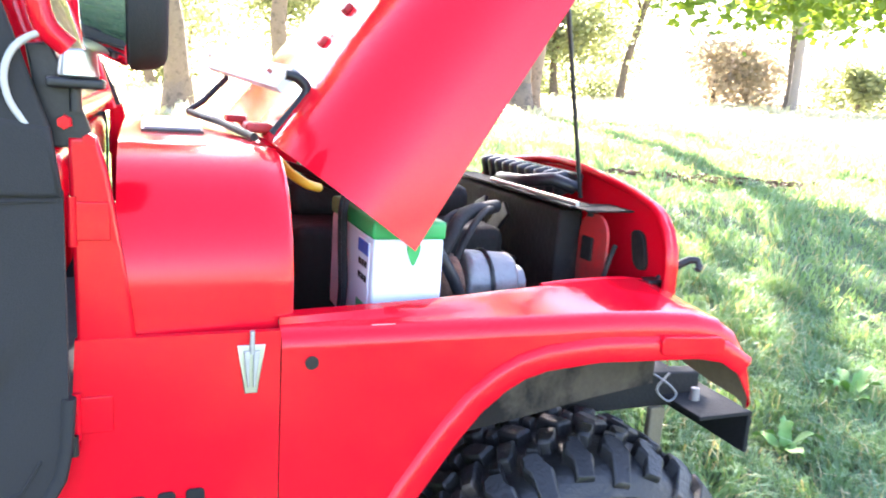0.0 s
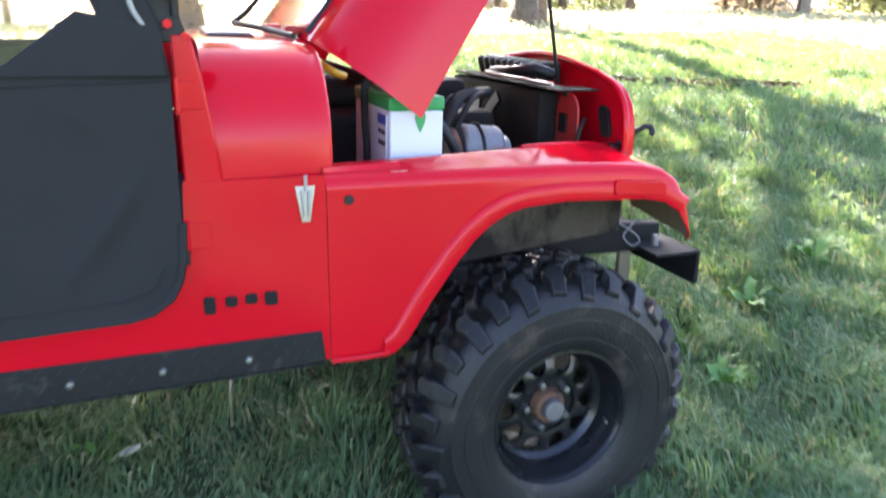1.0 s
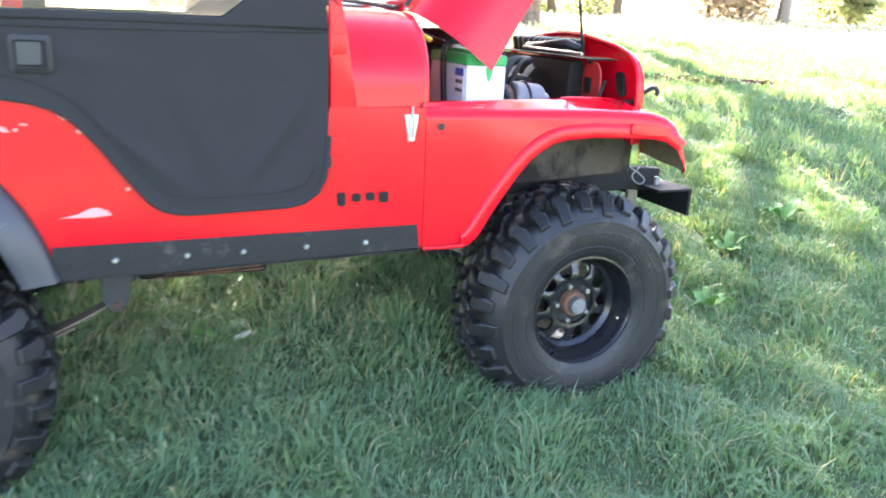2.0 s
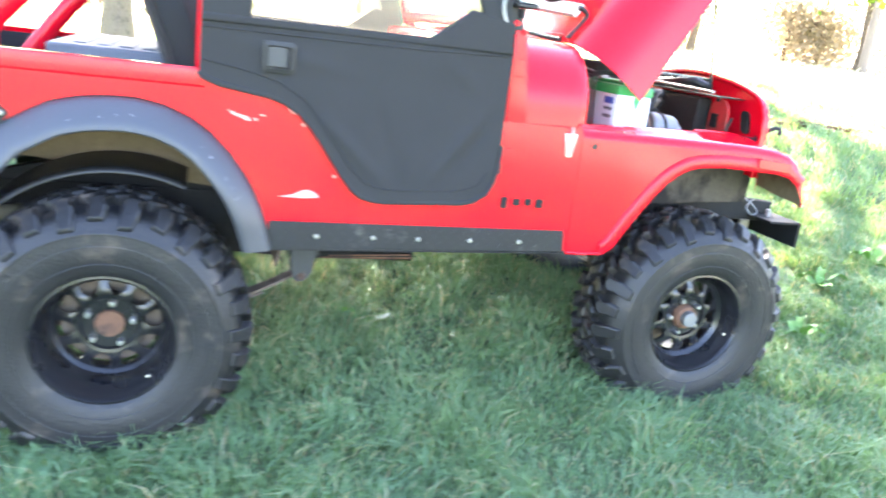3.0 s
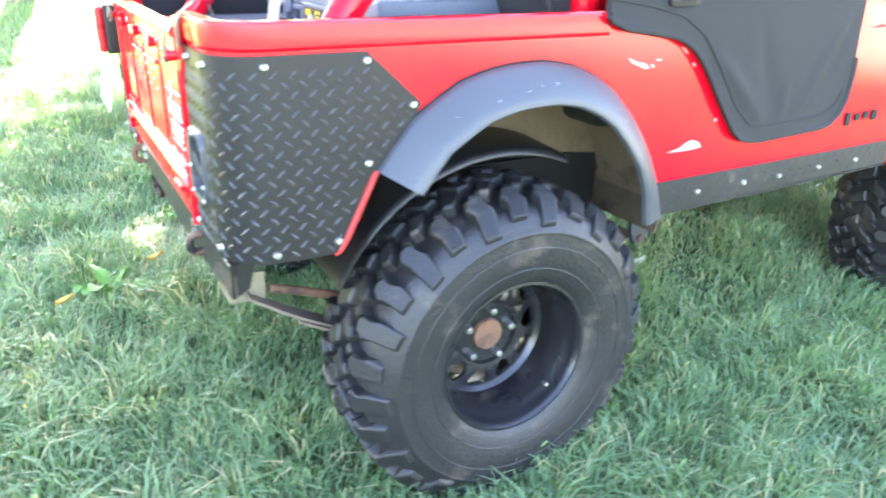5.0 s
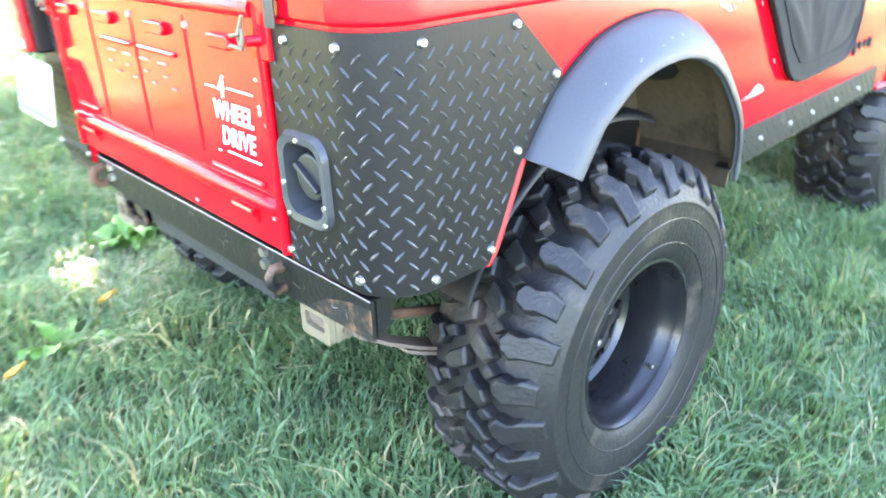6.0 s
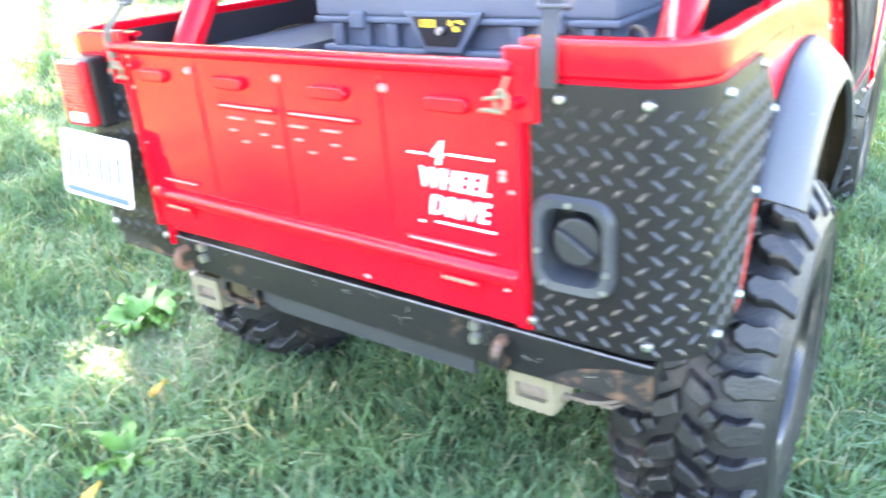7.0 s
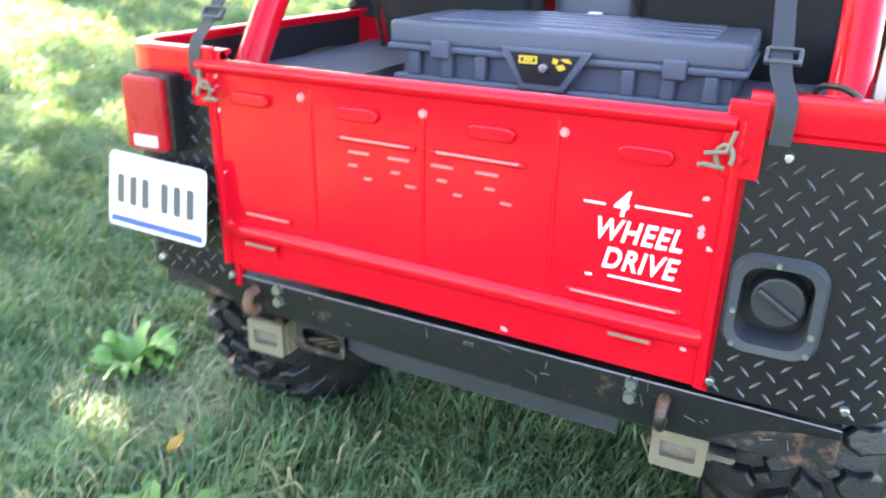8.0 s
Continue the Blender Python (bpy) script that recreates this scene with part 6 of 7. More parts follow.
def build_wheel(front):
    w = new("wheel")
    w.parent = car
    tagged(w, "black steel wheel with a large muddy off-road tyre")
    part("tyre", build_tyre(), RUBBER, w, "chunky mud-terrain tyre", 58)
    deep = 0.018 if not front else -0.036
    part("rim", build_rim(deep), RIM, w, "gloss black steel rim with windows")
    for k in range(5):
        a = radians(72 * k + 20)
        bm = bmesh.new()
        c = Vector((0.069 * math.cos(a), 0, 0.069 * math.sin(a)))
        cyl(bm, c + Vector((0, deep - 0.008, 0)), c + Vector((0, deep - 0.034, 0)), 0.0115, 0.009, 8, 0.002)
        part("lug_nut", bm, STEEL, w)
    bm = bmesh.new()
    if front:
        cyl(bm, (0, deep + 0.0, 0), (0, deep - 0.040, 0), 0.054, 0.046, 24, 0.006)
        hub = part("hub", bm, RUST, w, "rusty locking hub")
        bm = bmesh.new()
        cyl(bm, (0, deep - 0.038, 0), (0, deep - 0.066, 0), 0.033, 0.030, 24, 0.004)
        part("hub_cap", bm, DULL, w, "dull metal hub cap")
    else:
        cyl(bm, (0, deep + 0.0, 0), (0, deep - 0.024, 0), 0.045, 0.043, 24, 0.004)
        part("hub", bm, RUST, w, "rusty axle flange")
    bm = bmesh.new()
    cyl(bm, (0, 0.048, 0), (0, 0.11, 0), 0.150, None, 32, 0.008)
    part("brake_drum", bm, DRUM, w, "rusty brake drum behind the windows")
    bm = bmesh.new()
    cyl(bm, (0.150, -0.070, -0.112), (0.140, -0.112, -0.104), 0.0045, None, 8)
    part("valve_stem", bm, STEEL, w)
    return w


rear_wheel = build_wheel(False)
rear_wheel.matrix_basis = pose(0, -0.632, 0.428, 0, 10, 0)
copy_thing(rear_wheel, pose(0, 0.655, 0.528, 0, 33, 180))
front_wheel = build_wheel(True)
front_wheel.matrix_basis = pose(2.12, -0.545, 0.452, 0, -18, 0)
copy_thing(front_wheel, pose(2.12, 0.545, 0.64, 0, 50, 180))

# ---- tool box in the cargo bed ----
tool = thing("tool_box", None, "grey-blue plastic tool box with lid closed, lying in the cargo bed", "tool box")
tool.matrix_basis = LEVEL @ pose(0, 0.018, 0.004)
bm = bmesh.new()
box(bm, (0.015, -0.05, 1.05), (0.39, 0.72, 0.26), 0.012)
box(bm, (-0.19, -0.05, 1.115), (0.03, 0.74, 0.020), 0.006)
part("box_body", bm, BOXGREY, tool)
for k in range(9):
    y = 0.27 - 0.08 * k
    if abs(y + 0.05) < 0.09:
        continue
    bm = bmesh.new()
    box(bm, (-0.192, y, 1.150), (0.022, 0.030, 0.055), 0.006)
    part("box_rib", bm, BOXGREY, tool)
bm = bmesh.new()
box(bm, (0.012, -0.05, 1.215), (0.43, 0.76, 0.052), 0.010, (0, 0, 0), 3)
box(bm, (0.012, -0.05, 1.184), (0.436, 0.768, 0.016), 0.005)
lid = part("box_lid", bm, BOXGREY, tool, "moulded lid with long grooves")
for k in range(5):
    bm = bmesh.new()
    box(bm, (-0.12 + 0.068 * k, -0.05, 1.241), (0.040, 0.62, 0.010), 0.004)
    part("lid_rib", bm, BOXGREY, lid)
for y in (0.20, -0.30):
    bm = bmesh.new()
    box(bm, (-0.209, y, 1.185), (0.014, 0.046, 0.040), 0.005)
    part("box_latch", bm, BOXGREY, tool)
bm = bmesh.new()
prism(bm, [(0.060, 1.205), (-0.140, 1.205), (-0.085, 1.118), (0.010, 1.118)], lambda u, v, d: (-0.203 - d, u, v), 0.0, 0.016, 0.005)
badge = part("badge_plate", bm, BOXGREY, tool)
bm = bmesh.new()
prism(bm, [(0.035, 1.196), (-0.115, 1.196), (-0.077, 1.134), (0.002, 1.134)], lambda u, v, d: (-0.2195 - d, u, v), 0.0, 0.002)
part("badge_face", bm, BLACK, badge)
for pts in ([(0.014, 1.190), (-0.026, 1.190), (-0.026, 1.186), (0.014, 1.186)], [(0.014, 1.178), (-0.026, 1.178), (-0.026, 1.174), (0.014, 1.174)], [(0.014, 1.186), (0.010, 1.186), (0.010, 1.178), (0.014, 1.178)],
            [(-0.022, 1.186), (-0.026, 1.186), (-0.026, 1.178), (-0.022, 1.178)], [(0.004, 1.1845), (-0.016, 1.1845), (-0.016, 1.1795), (0.004, 1.1795)],
            [(-0.060, 1.190), (-0.072, 1.186), (-0.068, 1.176), (-0.058, 1.180)], [(-0.074, 1.188), (-0.092, 1.190), (-0.100, 1.180), (-0.086, 1.182)], [(-0.066, 1.174), (-0.082, 1.178), (-0.088, 1.168), (-0.074, 1.164)]):
    bm = bmesh.new()
    prism(bm, pts, lambda u, v, d: (-0.222 - d, u, v), 0.0, 0.001)
    part("badge_mark", bm, YELLOW, badge)
bm = bmesh.new()
cyl(bm, (-0.222, -0.042, 1.168), (-0.236, -0.042, 1.168), 0.009, None, 14, 0.002)
part("box_lock", bm, STEEL, tool)
bm = bmesh.new()
tube(bm, [(-0.205, 0.31, 1.10), (-0.215, 0.10, 1.105), (-0.215, -0.20, 1.105), (-0.205, -0.41, 1.10)], 0.010, 8)
part("box_front_rail", bm, PLASTIC, tool)

# small bottle behind the seats
bottle = thing("bottle", (0.20, -0.02, 1.195), "small pale plastic bottle behind the seats", "bottle")
bm = bmesh.new()
lathe(bm, [(0.001, 0), (0.026, 0.0), (0.028, 0.01), (0.028, 0.045), (0.018, 0.060), (0.018, 0.062), (0.001, 0.062)], 20)
bmesh.ops.rotate(bm, matrix=Matrix.Rotation(radians(90), 3, "X"), verts=bm.verts)
part("bottle_body", bm, PAINT_WHITE, bottle)


# ---- trees ----
GAPS = ((-0.62, 0.93, 0.085), (0.98, -0.12, 0.07))   # where light falls through the crowns: x, y, radius


def build_tree(at, height, spread, base, trunk_r, seed, leaves, lean=(0, 0), forks=2, low=None, leaf=0.16, foliage=None, shrub=False, fluff=1.0):
    rng = random.Random(seed)
    if shrub:
        t = thing("shrub", at, "full leafy shrub along the far edge of the lawn", "shrub", "shrubs along the fence")
    else:
        t = thing("tree", at, "leafy shade tree with rough bark standing on the lawn", "tree", "trees round the lawn")
    bm = bmesh.new()
    tips = []

    def limb(p, d, r, ln, depth):
        pts, rs = [p], [r]
        n = 5
        for k in range(n):
            d = (d + Vector((rng.uniform(-1, 1), rng.uniform(-1, 1), rng.uniform(-0.3, 0.5))) * 0.16).normalized()
            p = p + d * ln / n
            pts.append(p)
            rs.append(r * (1 - 0.45 * (k + 1) / n))
        tube(bm, pts, rs, 10 if depth == 0 else 6)
        tips.extend((q, depth) for q in pts[2:])
        if depth < 3:
            for k in range(3 if depth else 3 + forks):
                a = 2 * math.pi * (k + rng.random() * 0.6) / (3 if depth else 3 + forks)
                out = Vector((math.cos(a), math.sin(a), 0.35 + 0.5 * rng.random())).normalized()
                start = pts[rng.choice((3, 4, 5))] if depth else pts[3 + (k % 3)]
                limb(start, (out * 1.1 + d * 0.6).normalized(), rs[-1] * 0.75, ln * (0.62 if depth else spread / height * 0.8), depth + 1)

    flare = [Vector((0, 0, -0.3)), Vector((0, 0, 0.05)), Vector((0, 0, 0.5))]
    tube(bm, flare, [trunk_r * 1.7, trunk_r * 1.35, trunk_r * 1.02], 12)
    limb(Vector((0, 0, 0.3)), Vector((lean[0], lean[1], 1)).normalized(), trunk_r, base + height * 0.25, 0)
    for (lx, ly, lz), rad, count in low or ():
        end, root = Vector((lx, ly, lz)), Vector((0, 0, base + 0.8))
        tube(bm, [root, root.lerp(end, 0.4) + Vector((0, 0, 0.7)), root.lerp(end, 0.75) + Vector((0, 0, 0.6)), end + Vector((0, 0, 0.15))], [0.09, 0.06, 0.035, 0.012], 6)
    part("trunk", bm, BARK, t, sharp=80)
    # crown: leaves gathered in clumps about the twigs
    centres = [q for q, d in tips if d >= 2 and q.z > base] or [q for q, d in tips]
    nr = np.random.RandomState(seed)
    pick = nr.randint(0, len(centres), leaves)
    c = np.array([tuple(v) for v in centres])[pick] + nr.normal(0, 1, (leaves, 3)) * np.array([0.42, 0.42, 0.30]) * fluff * spread / 6
    if shrub or foliage:
        c[:, 2] = np.maximum(0.08, c[:, 2] - (0.6 if shrub else 0.2) * height * nr.uniform(0, 1, leaves) ** 2)
        c[:, :2] *= (1 + 0.35 * nr.uniform(0, 1, leaves))[:, None]
    if low:
        extra = []
        for (lx, ly, lz), rad, count in low:
            extra.append(np.array([lx, ly, lz]) + nr.normal(0, 1, (3 * count, 3)) * np.array([rad, rad, rad * 0.42]))
        c = np.concatenate([c] + extra)
    ray = np.array(SUN_DIR)
    keep, near = np.ones(len(c), bool), np.arange(len(c)) < leaves
    for gx, gy, r in GAPS:
        d = c + np.array(at) - np.array([gx, gy, ground_z(gx, gy)])
        keep &= np.linalg.norm(d - np.outer(d @ ray, ray), axis=1) > r
    c, leaves = c[keep], int((keep & near).sum())
    m = len(c)
    ax = nr.normal(0, 1, (m, 3)) * np.array([1, 1, 0.45])
    ax /= np.linalg.norm(ax, axis=1)[:, None]
    bx = np.cross(ax, nr.normal(0, 1, (m, 3)))
    bx /= np.linalg.norm(bx, axis=1)[:, None]
    s = leaf * nr.uniform(0.6, 1.3, m)[:, None]
    s[leaves:] *= 0.6
    quad = np.stack([c - ax * s * 0.6, c + bx * s * 0.38, c + ax * s * 0.6, c - bx * s * 0.38], 1).reshape(-1, 3)
    me = bpy.data.meshes.new("crown")
    me.from_pydata(quad.tolist(), [], np.arange(m * 4).reshape(-1, 4).tolist())
    me.materials.append(foliage or LEAVES)
    crown = new("crown", me)
    crown.parent = t
    return t


def on_ground(x, y, dz=0.0):
    return (x, y, ground_z(x, y) + dz)


# the computed clumps are added above view to shade chosen spots of lawn
build_tree(on_ground(8.0, 11.35), 11.0, 6.0, 7.0, 0.25, 3, 5000, (0.06, -0.02), 3, [((-1.9, -7.3, 1.45), 0.42, 260), ((-1.0, -7.6, 1.30), 0.40, 260), ((-0.1, -7.7, 1.45), 0.45, 300), ((0.9, -7.4, 1.6), 0.5, 300)] + [((gx - 7.02, gy - 5.35, 3.9), 0.62, 120) for gx, gy in ((4.4, 5.6), (5.2, 4.3), (5.6, 5.9), (6.2, 3.3), (4.1, 3.6), (5.9, 2.2), (4.8, 2.4), (6.7, 4.6))])
build_tree(on_ground(8.5, 11.7), 9.5, 4.0, 6.5, 0.15, 13, 1200, (0.22, 0.05), 2)
build_tree(on_ground(1.8, 11.0), 9.0, 6.5, 2.8, 0.20, 4, 14000, (0.0, -0.10), 3)
# clumps added high in this crown to keep the lawn below shaded
build_tree(on_ground(3.6, 12.0), 8.5, 5.0, 3.2, 0.16, 14, 3200, (0.05, -0.05), 2, [((gx - 1.87, gy - 1.33, 6.85), 0.75, 170) for gx, gy in ((3.2, -1.2), (2.7, -1.9), (2.2, -2.4), (3.3, -2.5), (3.7, -0.7), (2.9, -1.5), (3.8, -2.2))])
build_tree(on_ground(-0.72, 7.3), 9.0, 5.5, 3.0, 0.17, 5, 5500, (-0.03, -0.06), 3)
# unseen tree, added for the shade it throws on the lawn
build_tree(on_ground(-6.0, 9.0), 9.0, 6.5, 2.8, 0.23, 6, 16000, (0.02, -0.04), 3)
FAR_TREES = ((17.1, 21.2, 7, 3.2, 3.0), (15.2, 22.6, 6, 3.8, 0.8), (13.4, 24.5, 6, 3.5, 0.8), (20.5, 16.8, 6, 3.0, 2.2), (11, 33, 8, 5, 1.6), (26, 34, 8, 5, 1.4), (3, 38, 8, 5, 1.6), (-8, 30, 9, 6, 1.6), (38, 17, 6, 5, 1.2), (6, 27, 8, 4, 1.6),
             (-3, 26, 7, 4.5, 1.4), (1.5, 24, 7, 4.5, 1.3), (-12, 24, 8, 5, 1.3), (9, 25, 7, 4, 1.4), (-18, 20, 8, 5, 1.4))
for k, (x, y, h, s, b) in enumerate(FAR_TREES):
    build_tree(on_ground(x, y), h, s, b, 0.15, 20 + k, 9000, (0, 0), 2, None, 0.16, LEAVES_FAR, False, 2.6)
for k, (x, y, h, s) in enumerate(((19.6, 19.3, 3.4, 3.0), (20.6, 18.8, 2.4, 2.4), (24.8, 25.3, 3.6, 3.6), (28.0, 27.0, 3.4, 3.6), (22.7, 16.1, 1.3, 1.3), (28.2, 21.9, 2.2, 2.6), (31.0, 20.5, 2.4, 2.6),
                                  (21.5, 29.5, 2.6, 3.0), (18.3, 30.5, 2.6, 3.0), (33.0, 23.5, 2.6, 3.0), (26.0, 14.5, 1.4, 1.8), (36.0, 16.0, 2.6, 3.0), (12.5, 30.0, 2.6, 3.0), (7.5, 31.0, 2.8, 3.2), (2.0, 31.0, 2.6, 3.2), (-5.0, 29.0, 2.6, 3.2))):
    build_tree(on_ground(x, y), h, s, 0.25, 0.06, 60 + k, 2400, (0, 0), 2, None, 0.17, LEAVES_FAR_BROWN if k < 4 else LEAVES_FAR, True, 2.4)


# ---- distance: poles, fence, houses ----
SIDING = material("tan_siding", (0.30, 0.25, 0.20), 0.8, 0, 0.1, 2, 30, 0.1)
ROOF = material("grey_shingle", (0.16, 0.16, 0.18), 0.9, 0, 0.2, 3, 30, 0.3)
FENCE = material("brown_fence_board", (0.22, 0.16, 0.12), 0.9, 0, 0.2, 2, 30, 0.2)
POLE = material("weathered_pole", (0.22, 0.18, 0.14), 0.9, 0, 0.2, 4, 40, 0.3)
for x, y in ((19.4, 15.6), (13.5, 30.0)):
    pole = thing("utility_pole", on_ground(x, y, -0.1), "weathered wooden utility pole with a crossbar", "pole", "utility poles")
    bm = bmesh.new()
    cyl(bm, (0, 0, 0), (0, 0, 7.5), 0.14, 0.10, 12)
    part("pole_shaft", bm, POLE, pole)
    bm = bmesh.new()
    box(bm, (0, 0, 6.9), (1.8, 0.10, 0.12), 0.01, (0, 0, 40))
    part("crossbar", bm, POLE, pole)
wire = thing("overhead_wire", None, "thin overhead wire between the poles", "wire")
for k, dz in enumerate((3.3, 6.9)):
    a, b = Vector(on_ground(19.4, 15.6, dz)), Vector(on_ground(13.5, 30.0, dz))
    bm = bmesh.new()
    tube(bm, [a.lerp(b, q) - Vector((0, 0, 0.5 * 4 * q * (1 - q))) for q in (-1.2, -0.6, 0, 0.25, 0.5, 0.75, 1, 1.6)], 0.014, 5)
    part("wire_span", bm, BLACK, wire)
fence = thing("fence", None, "brown board fence along the far side of the lawn", "fence", "", "")
for k in range(70):
    x, y = 2.0 + 0.62 * k, 42.3 - 0.30 * k
    bm = bmesh.new()
    box(bm, (x, y, ground_z(x, y) + 0.45), (0.70, 0.03, 0.9), 0.01, (0, 0, -26))
    part("fence_panel", bm, FENCE, fence)


def build_house(x, y, w, d, h, turn):
    hs = thing("house", on_ground(x, y, -0.3), "far pale house with a grey gabled roof", "house", "houses beyond the lawn")
    hs.rotation_euler = (0, 0, radians(turn))
    bm = bmesh.new()
    box(bm, (0, 0, h / 2), (w, d, h), 0.02)
    wall = part("wall", bm, SIDING, hs)
    bm = bmesh.new()
    prism(bm, [(-d / 2 - 0.4, h), (d / 2 + 0.4, h), (0, h + 0.32 * d)], lambda u, v, q: (q, u, v), -w / 2 - 0.3, w / 2 + 0.3, 0.02)
    part("roof", bm, ROOF, hs)
    for k in range(4):
        bm = bmesh.new()
        box(bm, (-w / 2 + w * (k + 0.5) / 4, -d / 2 - 0.01, h * 0.55), (1.0, 0.05, 1.2), 0.02)
        part("window", bm, GLASS, hs)


build_house(42, 33, 14, 8, 1.6, -35)
build_house(24, 44, 12, 8, 2.6, -15)
build_house(52, 22, 12, 8, 1.6, -50)


# ---- grass ----
def blades(name, x0, x1, y0, y1, count, tall, wide, seed, label, mat=GRASS):
    """One sheet of bent blades, each two quads tapering to a tip."""
    nr = np.random.RandomState(seed)
    x, y = nr.uniform(x0, x1, count), nr.uniform(y0, y1, count)
    n = len(x)
    z = np.array([ground_z(a, b) for a, b in zip(x, y)]) - 0.004
    clump = np.array([noise.noise((a * 3.1, b * 3.1, 7.0)) + 0.6 * noise.noise((a * 9.0, b * 9.0, 2.0)) for a, b in zip(x, y)])
    lay = np.array([noise.noise((a * 2.4, b * 2.4, 19.0)) for a, b in zip(x, y)]) * 9.0
    h = tall * nr.uniform(0.35, 1.2, n) * np.clip(1 + 0.95 * clump, 0.25, 2.0)
    w = wide * nr.uniform(0.6, 1.5, n)
    a, turn = lay + nr.normal(0, 1.25, n), nr.uniform(0, 2 * math.pi, n)
    bend = h * nr.uniform(0.3, 1.4, n)
    dx, dy = np.cos(a), np.sin(a)
    sx, sy = np.cos(turn) * w / 2, np.sin(turn) * w / 2
    root = np.stack([x, y, z], 1)
    side = np.stack([sx, sy, 0 * sx], 1)
    mid = root + np.stack([dx * bend * 0.3, dy * bend * 0.3, h * 0.62], 1)
    tip = root + np.stack([dx * bend, dy * bend, h * nr.uniform(0.55, 0.95, n)], 1)
    v = np.stack([root - side, root + side, mid + side * 0.8, mid - side * 0.8, tip], 1).reshape(-1, 3)
    base = np.arange(n)[:, None] * 5
    me = bpy.data.meshes.new(name)
    me.from_pydata(v.tolist(), [], (base + [0, 1, 2, 3]).tolist() + (base + [3, 2, 4]).tolist())
    me.materials.append(mat)
    ob = new(name, me)
    tagged(ob, label, "grass", kind="stuff")


blades("grass", -2.6, 4.6, -2.4, 3.2, 290000, 0.092, 0.0058, 1, "short green lawn grass round the car")
blades("grass", -2.3, 4.4, -2.3, 2.2, 5000, 0.130, 0.0070, 8, "longer blades standing out of the lawn")
# worn patch; its pale colour also stands in for sun on the grass
blades("grass", -0.62, -0.22, 0.66, 1.20, 1500, 0.075, 0.0050, 12, "worn straw-coloured patch, made paler to brighten the lawn", GRASS_SUNLIT)
blades("grass", 4.6, 11.0, -3.0, 9.0, 110000, 0.10, 0.0085, 2, "lawn grass ahead of the car")
blades("grass", -4.0, 4.6, 3.2, 9.5, 85000, 0.10, 0.0085, 3, "lawn grass behind the car")
blades("grass", -10.0, -2.6, -3.5, 9.0, 60000, 0.10, 0.012, 6, "lawn grass behind the tailgate")
blades("grass", -10.0, 11.0, -10.0, -2.4, 90000, 0.11, 0.014, 7, "shaded lawn grass beside the car")
# far blades are coloured paler in place of brighter sunlight
blades("grass", -14.0, 34.0, 9.0, 34.0, 70000, 0.16, 0.06, 4, "open lawn grass, coloured pale for full sun", GRASS_SUNLIT)
blades("grass", 11.0, 34.0, -6.0, 9.0, 40000, 0.15, 0.05, 5, "lawn grass beyond the shade, coloured pale for sunlight", GRASS_SUNLIT)


def build_weed(x, y, size, n, seed, mat=None, label="broad-leaved weed in the grass"):
    rng = random.Random(seed)
    w = thing("weed", on_ground(x, y), label, "weed", "weeds in the lawn")
    for k in range(n):
        a = 2 * math.pi * k / n + rng.uniform(-0.3, 0.3)
        ln, wd = size * rng.uniform(0.7, 1.1), size * rng.uniform(0.09, 0.15)
        rise = rng.uniform(0.4, 1.5)
        rows, under = [], []
        for j in range(15):
            f = j / 14
            r = ln * f
            zz = ln * rise * (f - 0.62 * f * f) * 1.4 + 0.01
            ww = wd * math.sin(math.pi * min(1, 0.12 + 0.88 * f)) ** 0.8 * (1 + 0.22 * math.sin(26 * f + k)) + 0.003
            c = Vector((r * math.cos(a), r * math.sin(a), zz))
            s_ = Vector((-math.sin(a), math.cos(a), 0))
            wave = 0.012 * math.sin(7 * f + k)
            rows.append([c + s_ * ww * q + Vector((0, 0, 0.25 * ww * abs(q) + wave * q)) for q in (-1, -0.5, 0, 0.5, 1)])
            under.append([p - Vector((0, 0, 0.0015)) for p in rows[-1]])
        part("leaf", shell(bmesh.new(), rows, under), mat or MUD_LEAF, w, sharp=70)
    return w


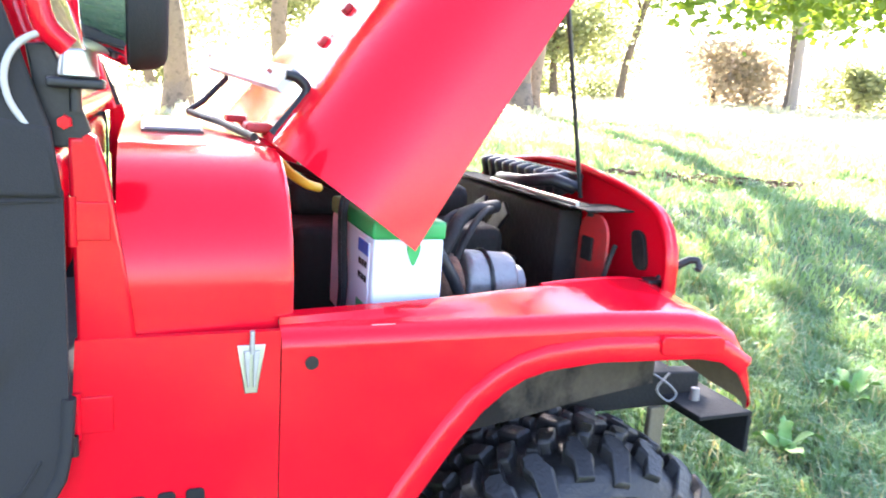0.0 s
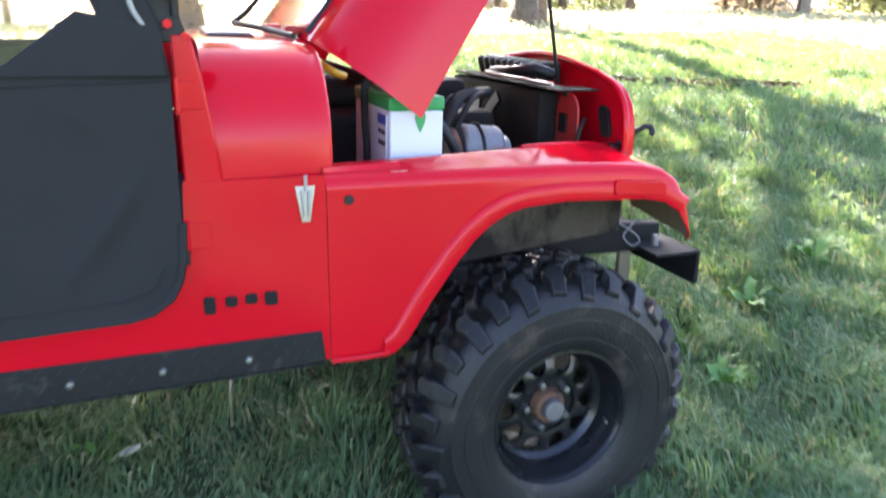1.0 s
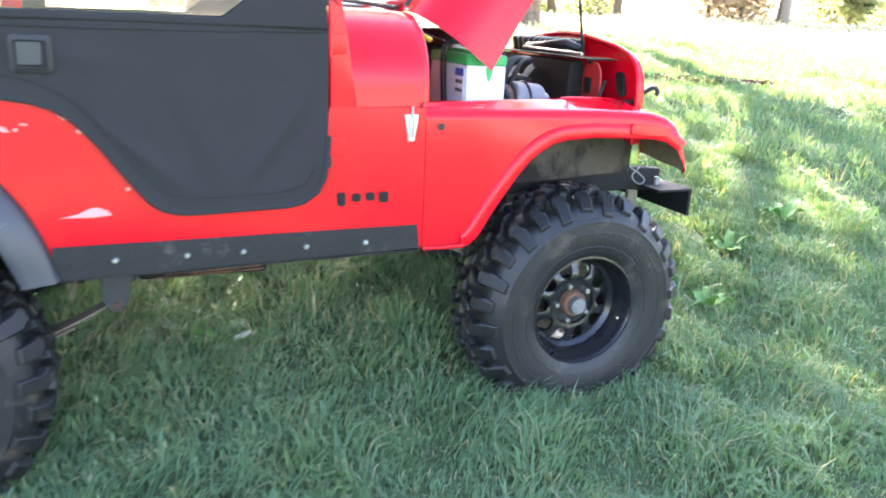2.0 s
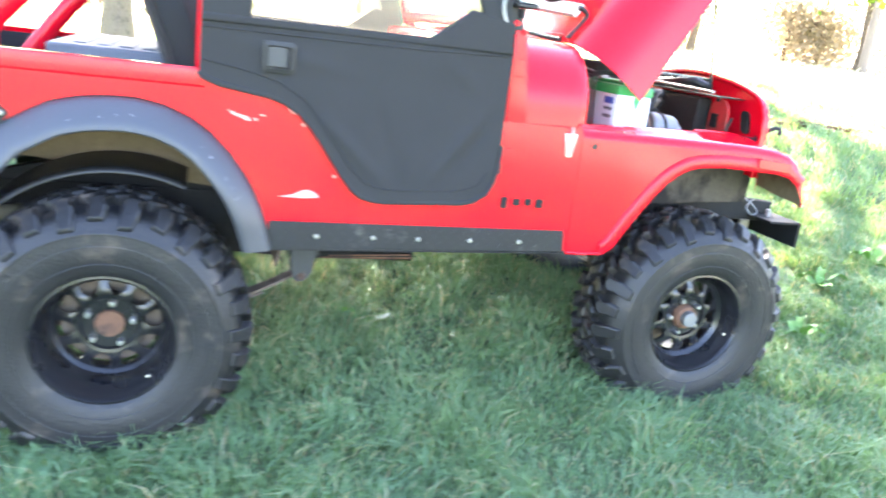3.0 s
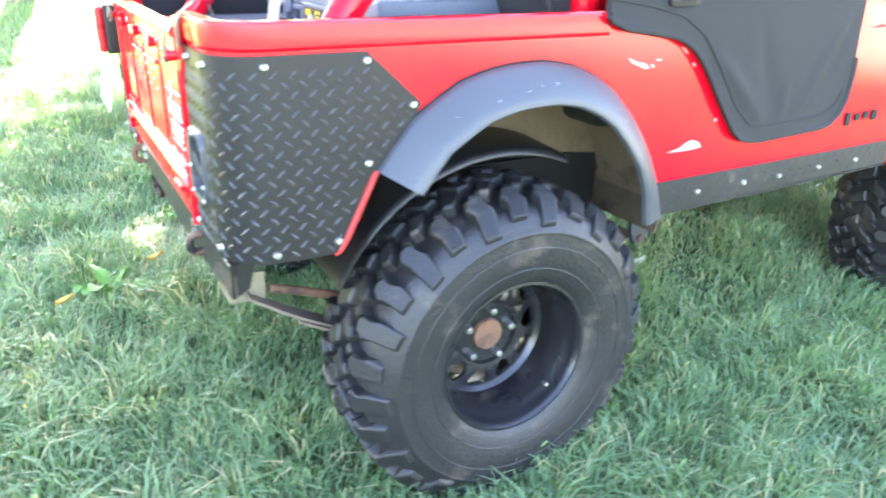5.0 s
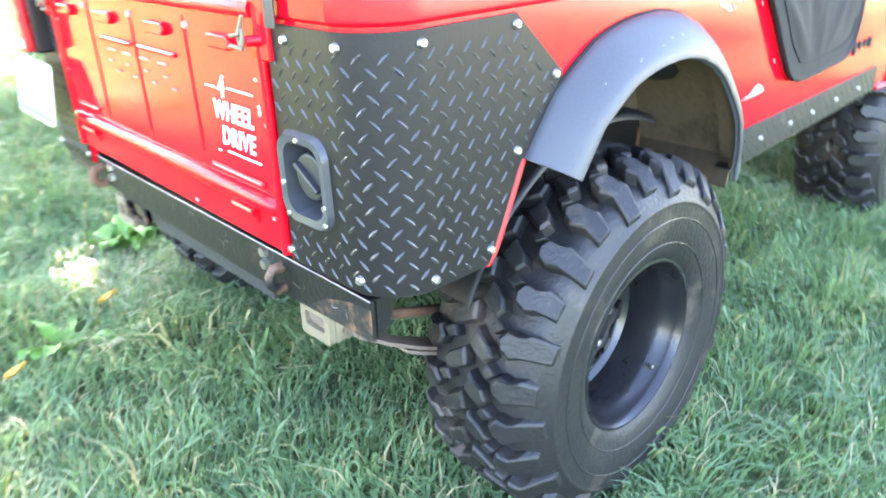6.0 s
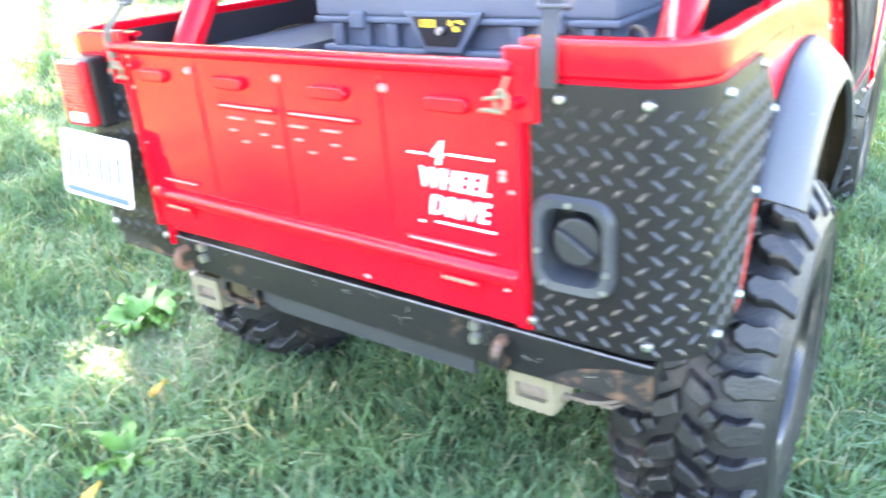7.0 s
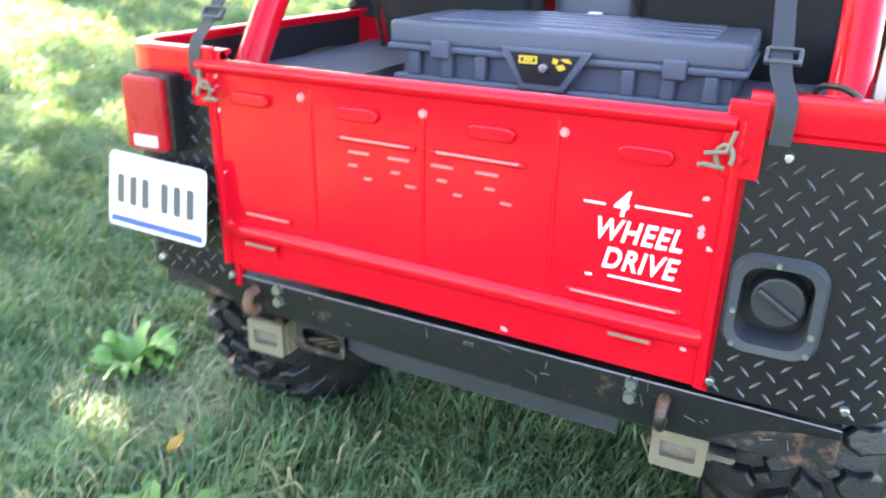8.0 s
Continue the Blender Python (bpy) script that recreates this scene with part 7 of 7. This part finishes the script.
build_weed(-0.40, 1.08, 0.15, 18, 1)
build_weed(-0.36, 0.98, 0.10, 7, 11)
build_weed(-0.80, 0.62, 0.13, 9, 2)
build_weed(3.0, -0.35, 0.14, 6, 3)
build_weed(3.45, 0.05, 0.14, 6, 4)
build_weed(4.0, 0.25, 0.16, 7, 5)
build_weed(0.92, -0.10, 0.09, 4, 6)
build_weed(0.75, -1.55, 0.10, 4, 7)
build_weed(1.9, -1.75, 0.13, 5, 8)
for x, y, mat, label in ((0.99, -0.16, PALE_LEAF, "pale dead leaf lying on the grass"), (4.9, 3.6, PAINT_WHITE, "scrap of white paper on the lawn"), (-0.95, 0.55, DRY_LEAF, "orange dry leaf on the grass"), (-0.62, 0.72, DRY_LEAF, "orange dry leaf on the grass")):
    lf = thing("dead_leaf", on_ground(x, y, 0.06), label, "leaf", "fallen leaves")
    rows = [[(0.06 * (f - 0.5), 0.017 * q * math.sin(math.pi * min(0.95, 0.1 + f)), 0.02 * f * f + 0.012 * abs(q)) for q in (-1, 0, 1)] for f in [j / 5 for j in range(6)]]
    part("leaf_blade", shell(bmesh.new(), rows, [[(a, b, c - 0.0015) for a, b, c in r] for r in rows]), mat, lf, sharp=70)


# dry leaves gathered in a strip on the lawn under the big tree
nr = np.random.RandomState(77)
c = np.stack([6.1 + nr.normal(0, 0.45, 500), 3.75 + nr.normal(0, 0.09, 500), np.zeros(500)], 1)
c[:, 1] -= 0.25 * (c[:, 0] - 6.1)
c[:, 2] = [ground_z(x, y) + 0.05 for x, y in c[:, :2]]
ax = nr.normal(0, 1, (500, 3)) * np.array([1, 1, 0.3]) * 0.035
bx = np.cross(ax, nr.normal(0, 1, (500, 3)))
bx = bx / np.linalg.norm(bx, axis=1)[:, None] * 0.022
me = bpy.data.meshes.new("leaf_litter")
me.from_pydata(np.stack([c - ax, c + bx, c + ax, c - bx], 1).reshape(-1, 3).tolist(), [], np.arange(2000).reshape(-1, 4).tolist())
me.materials.append(BROWN_LEAF)
tagged(new("leaf_litter", me), "strip of brown dead leaves on the lawn", "leaves", kind="stuff")
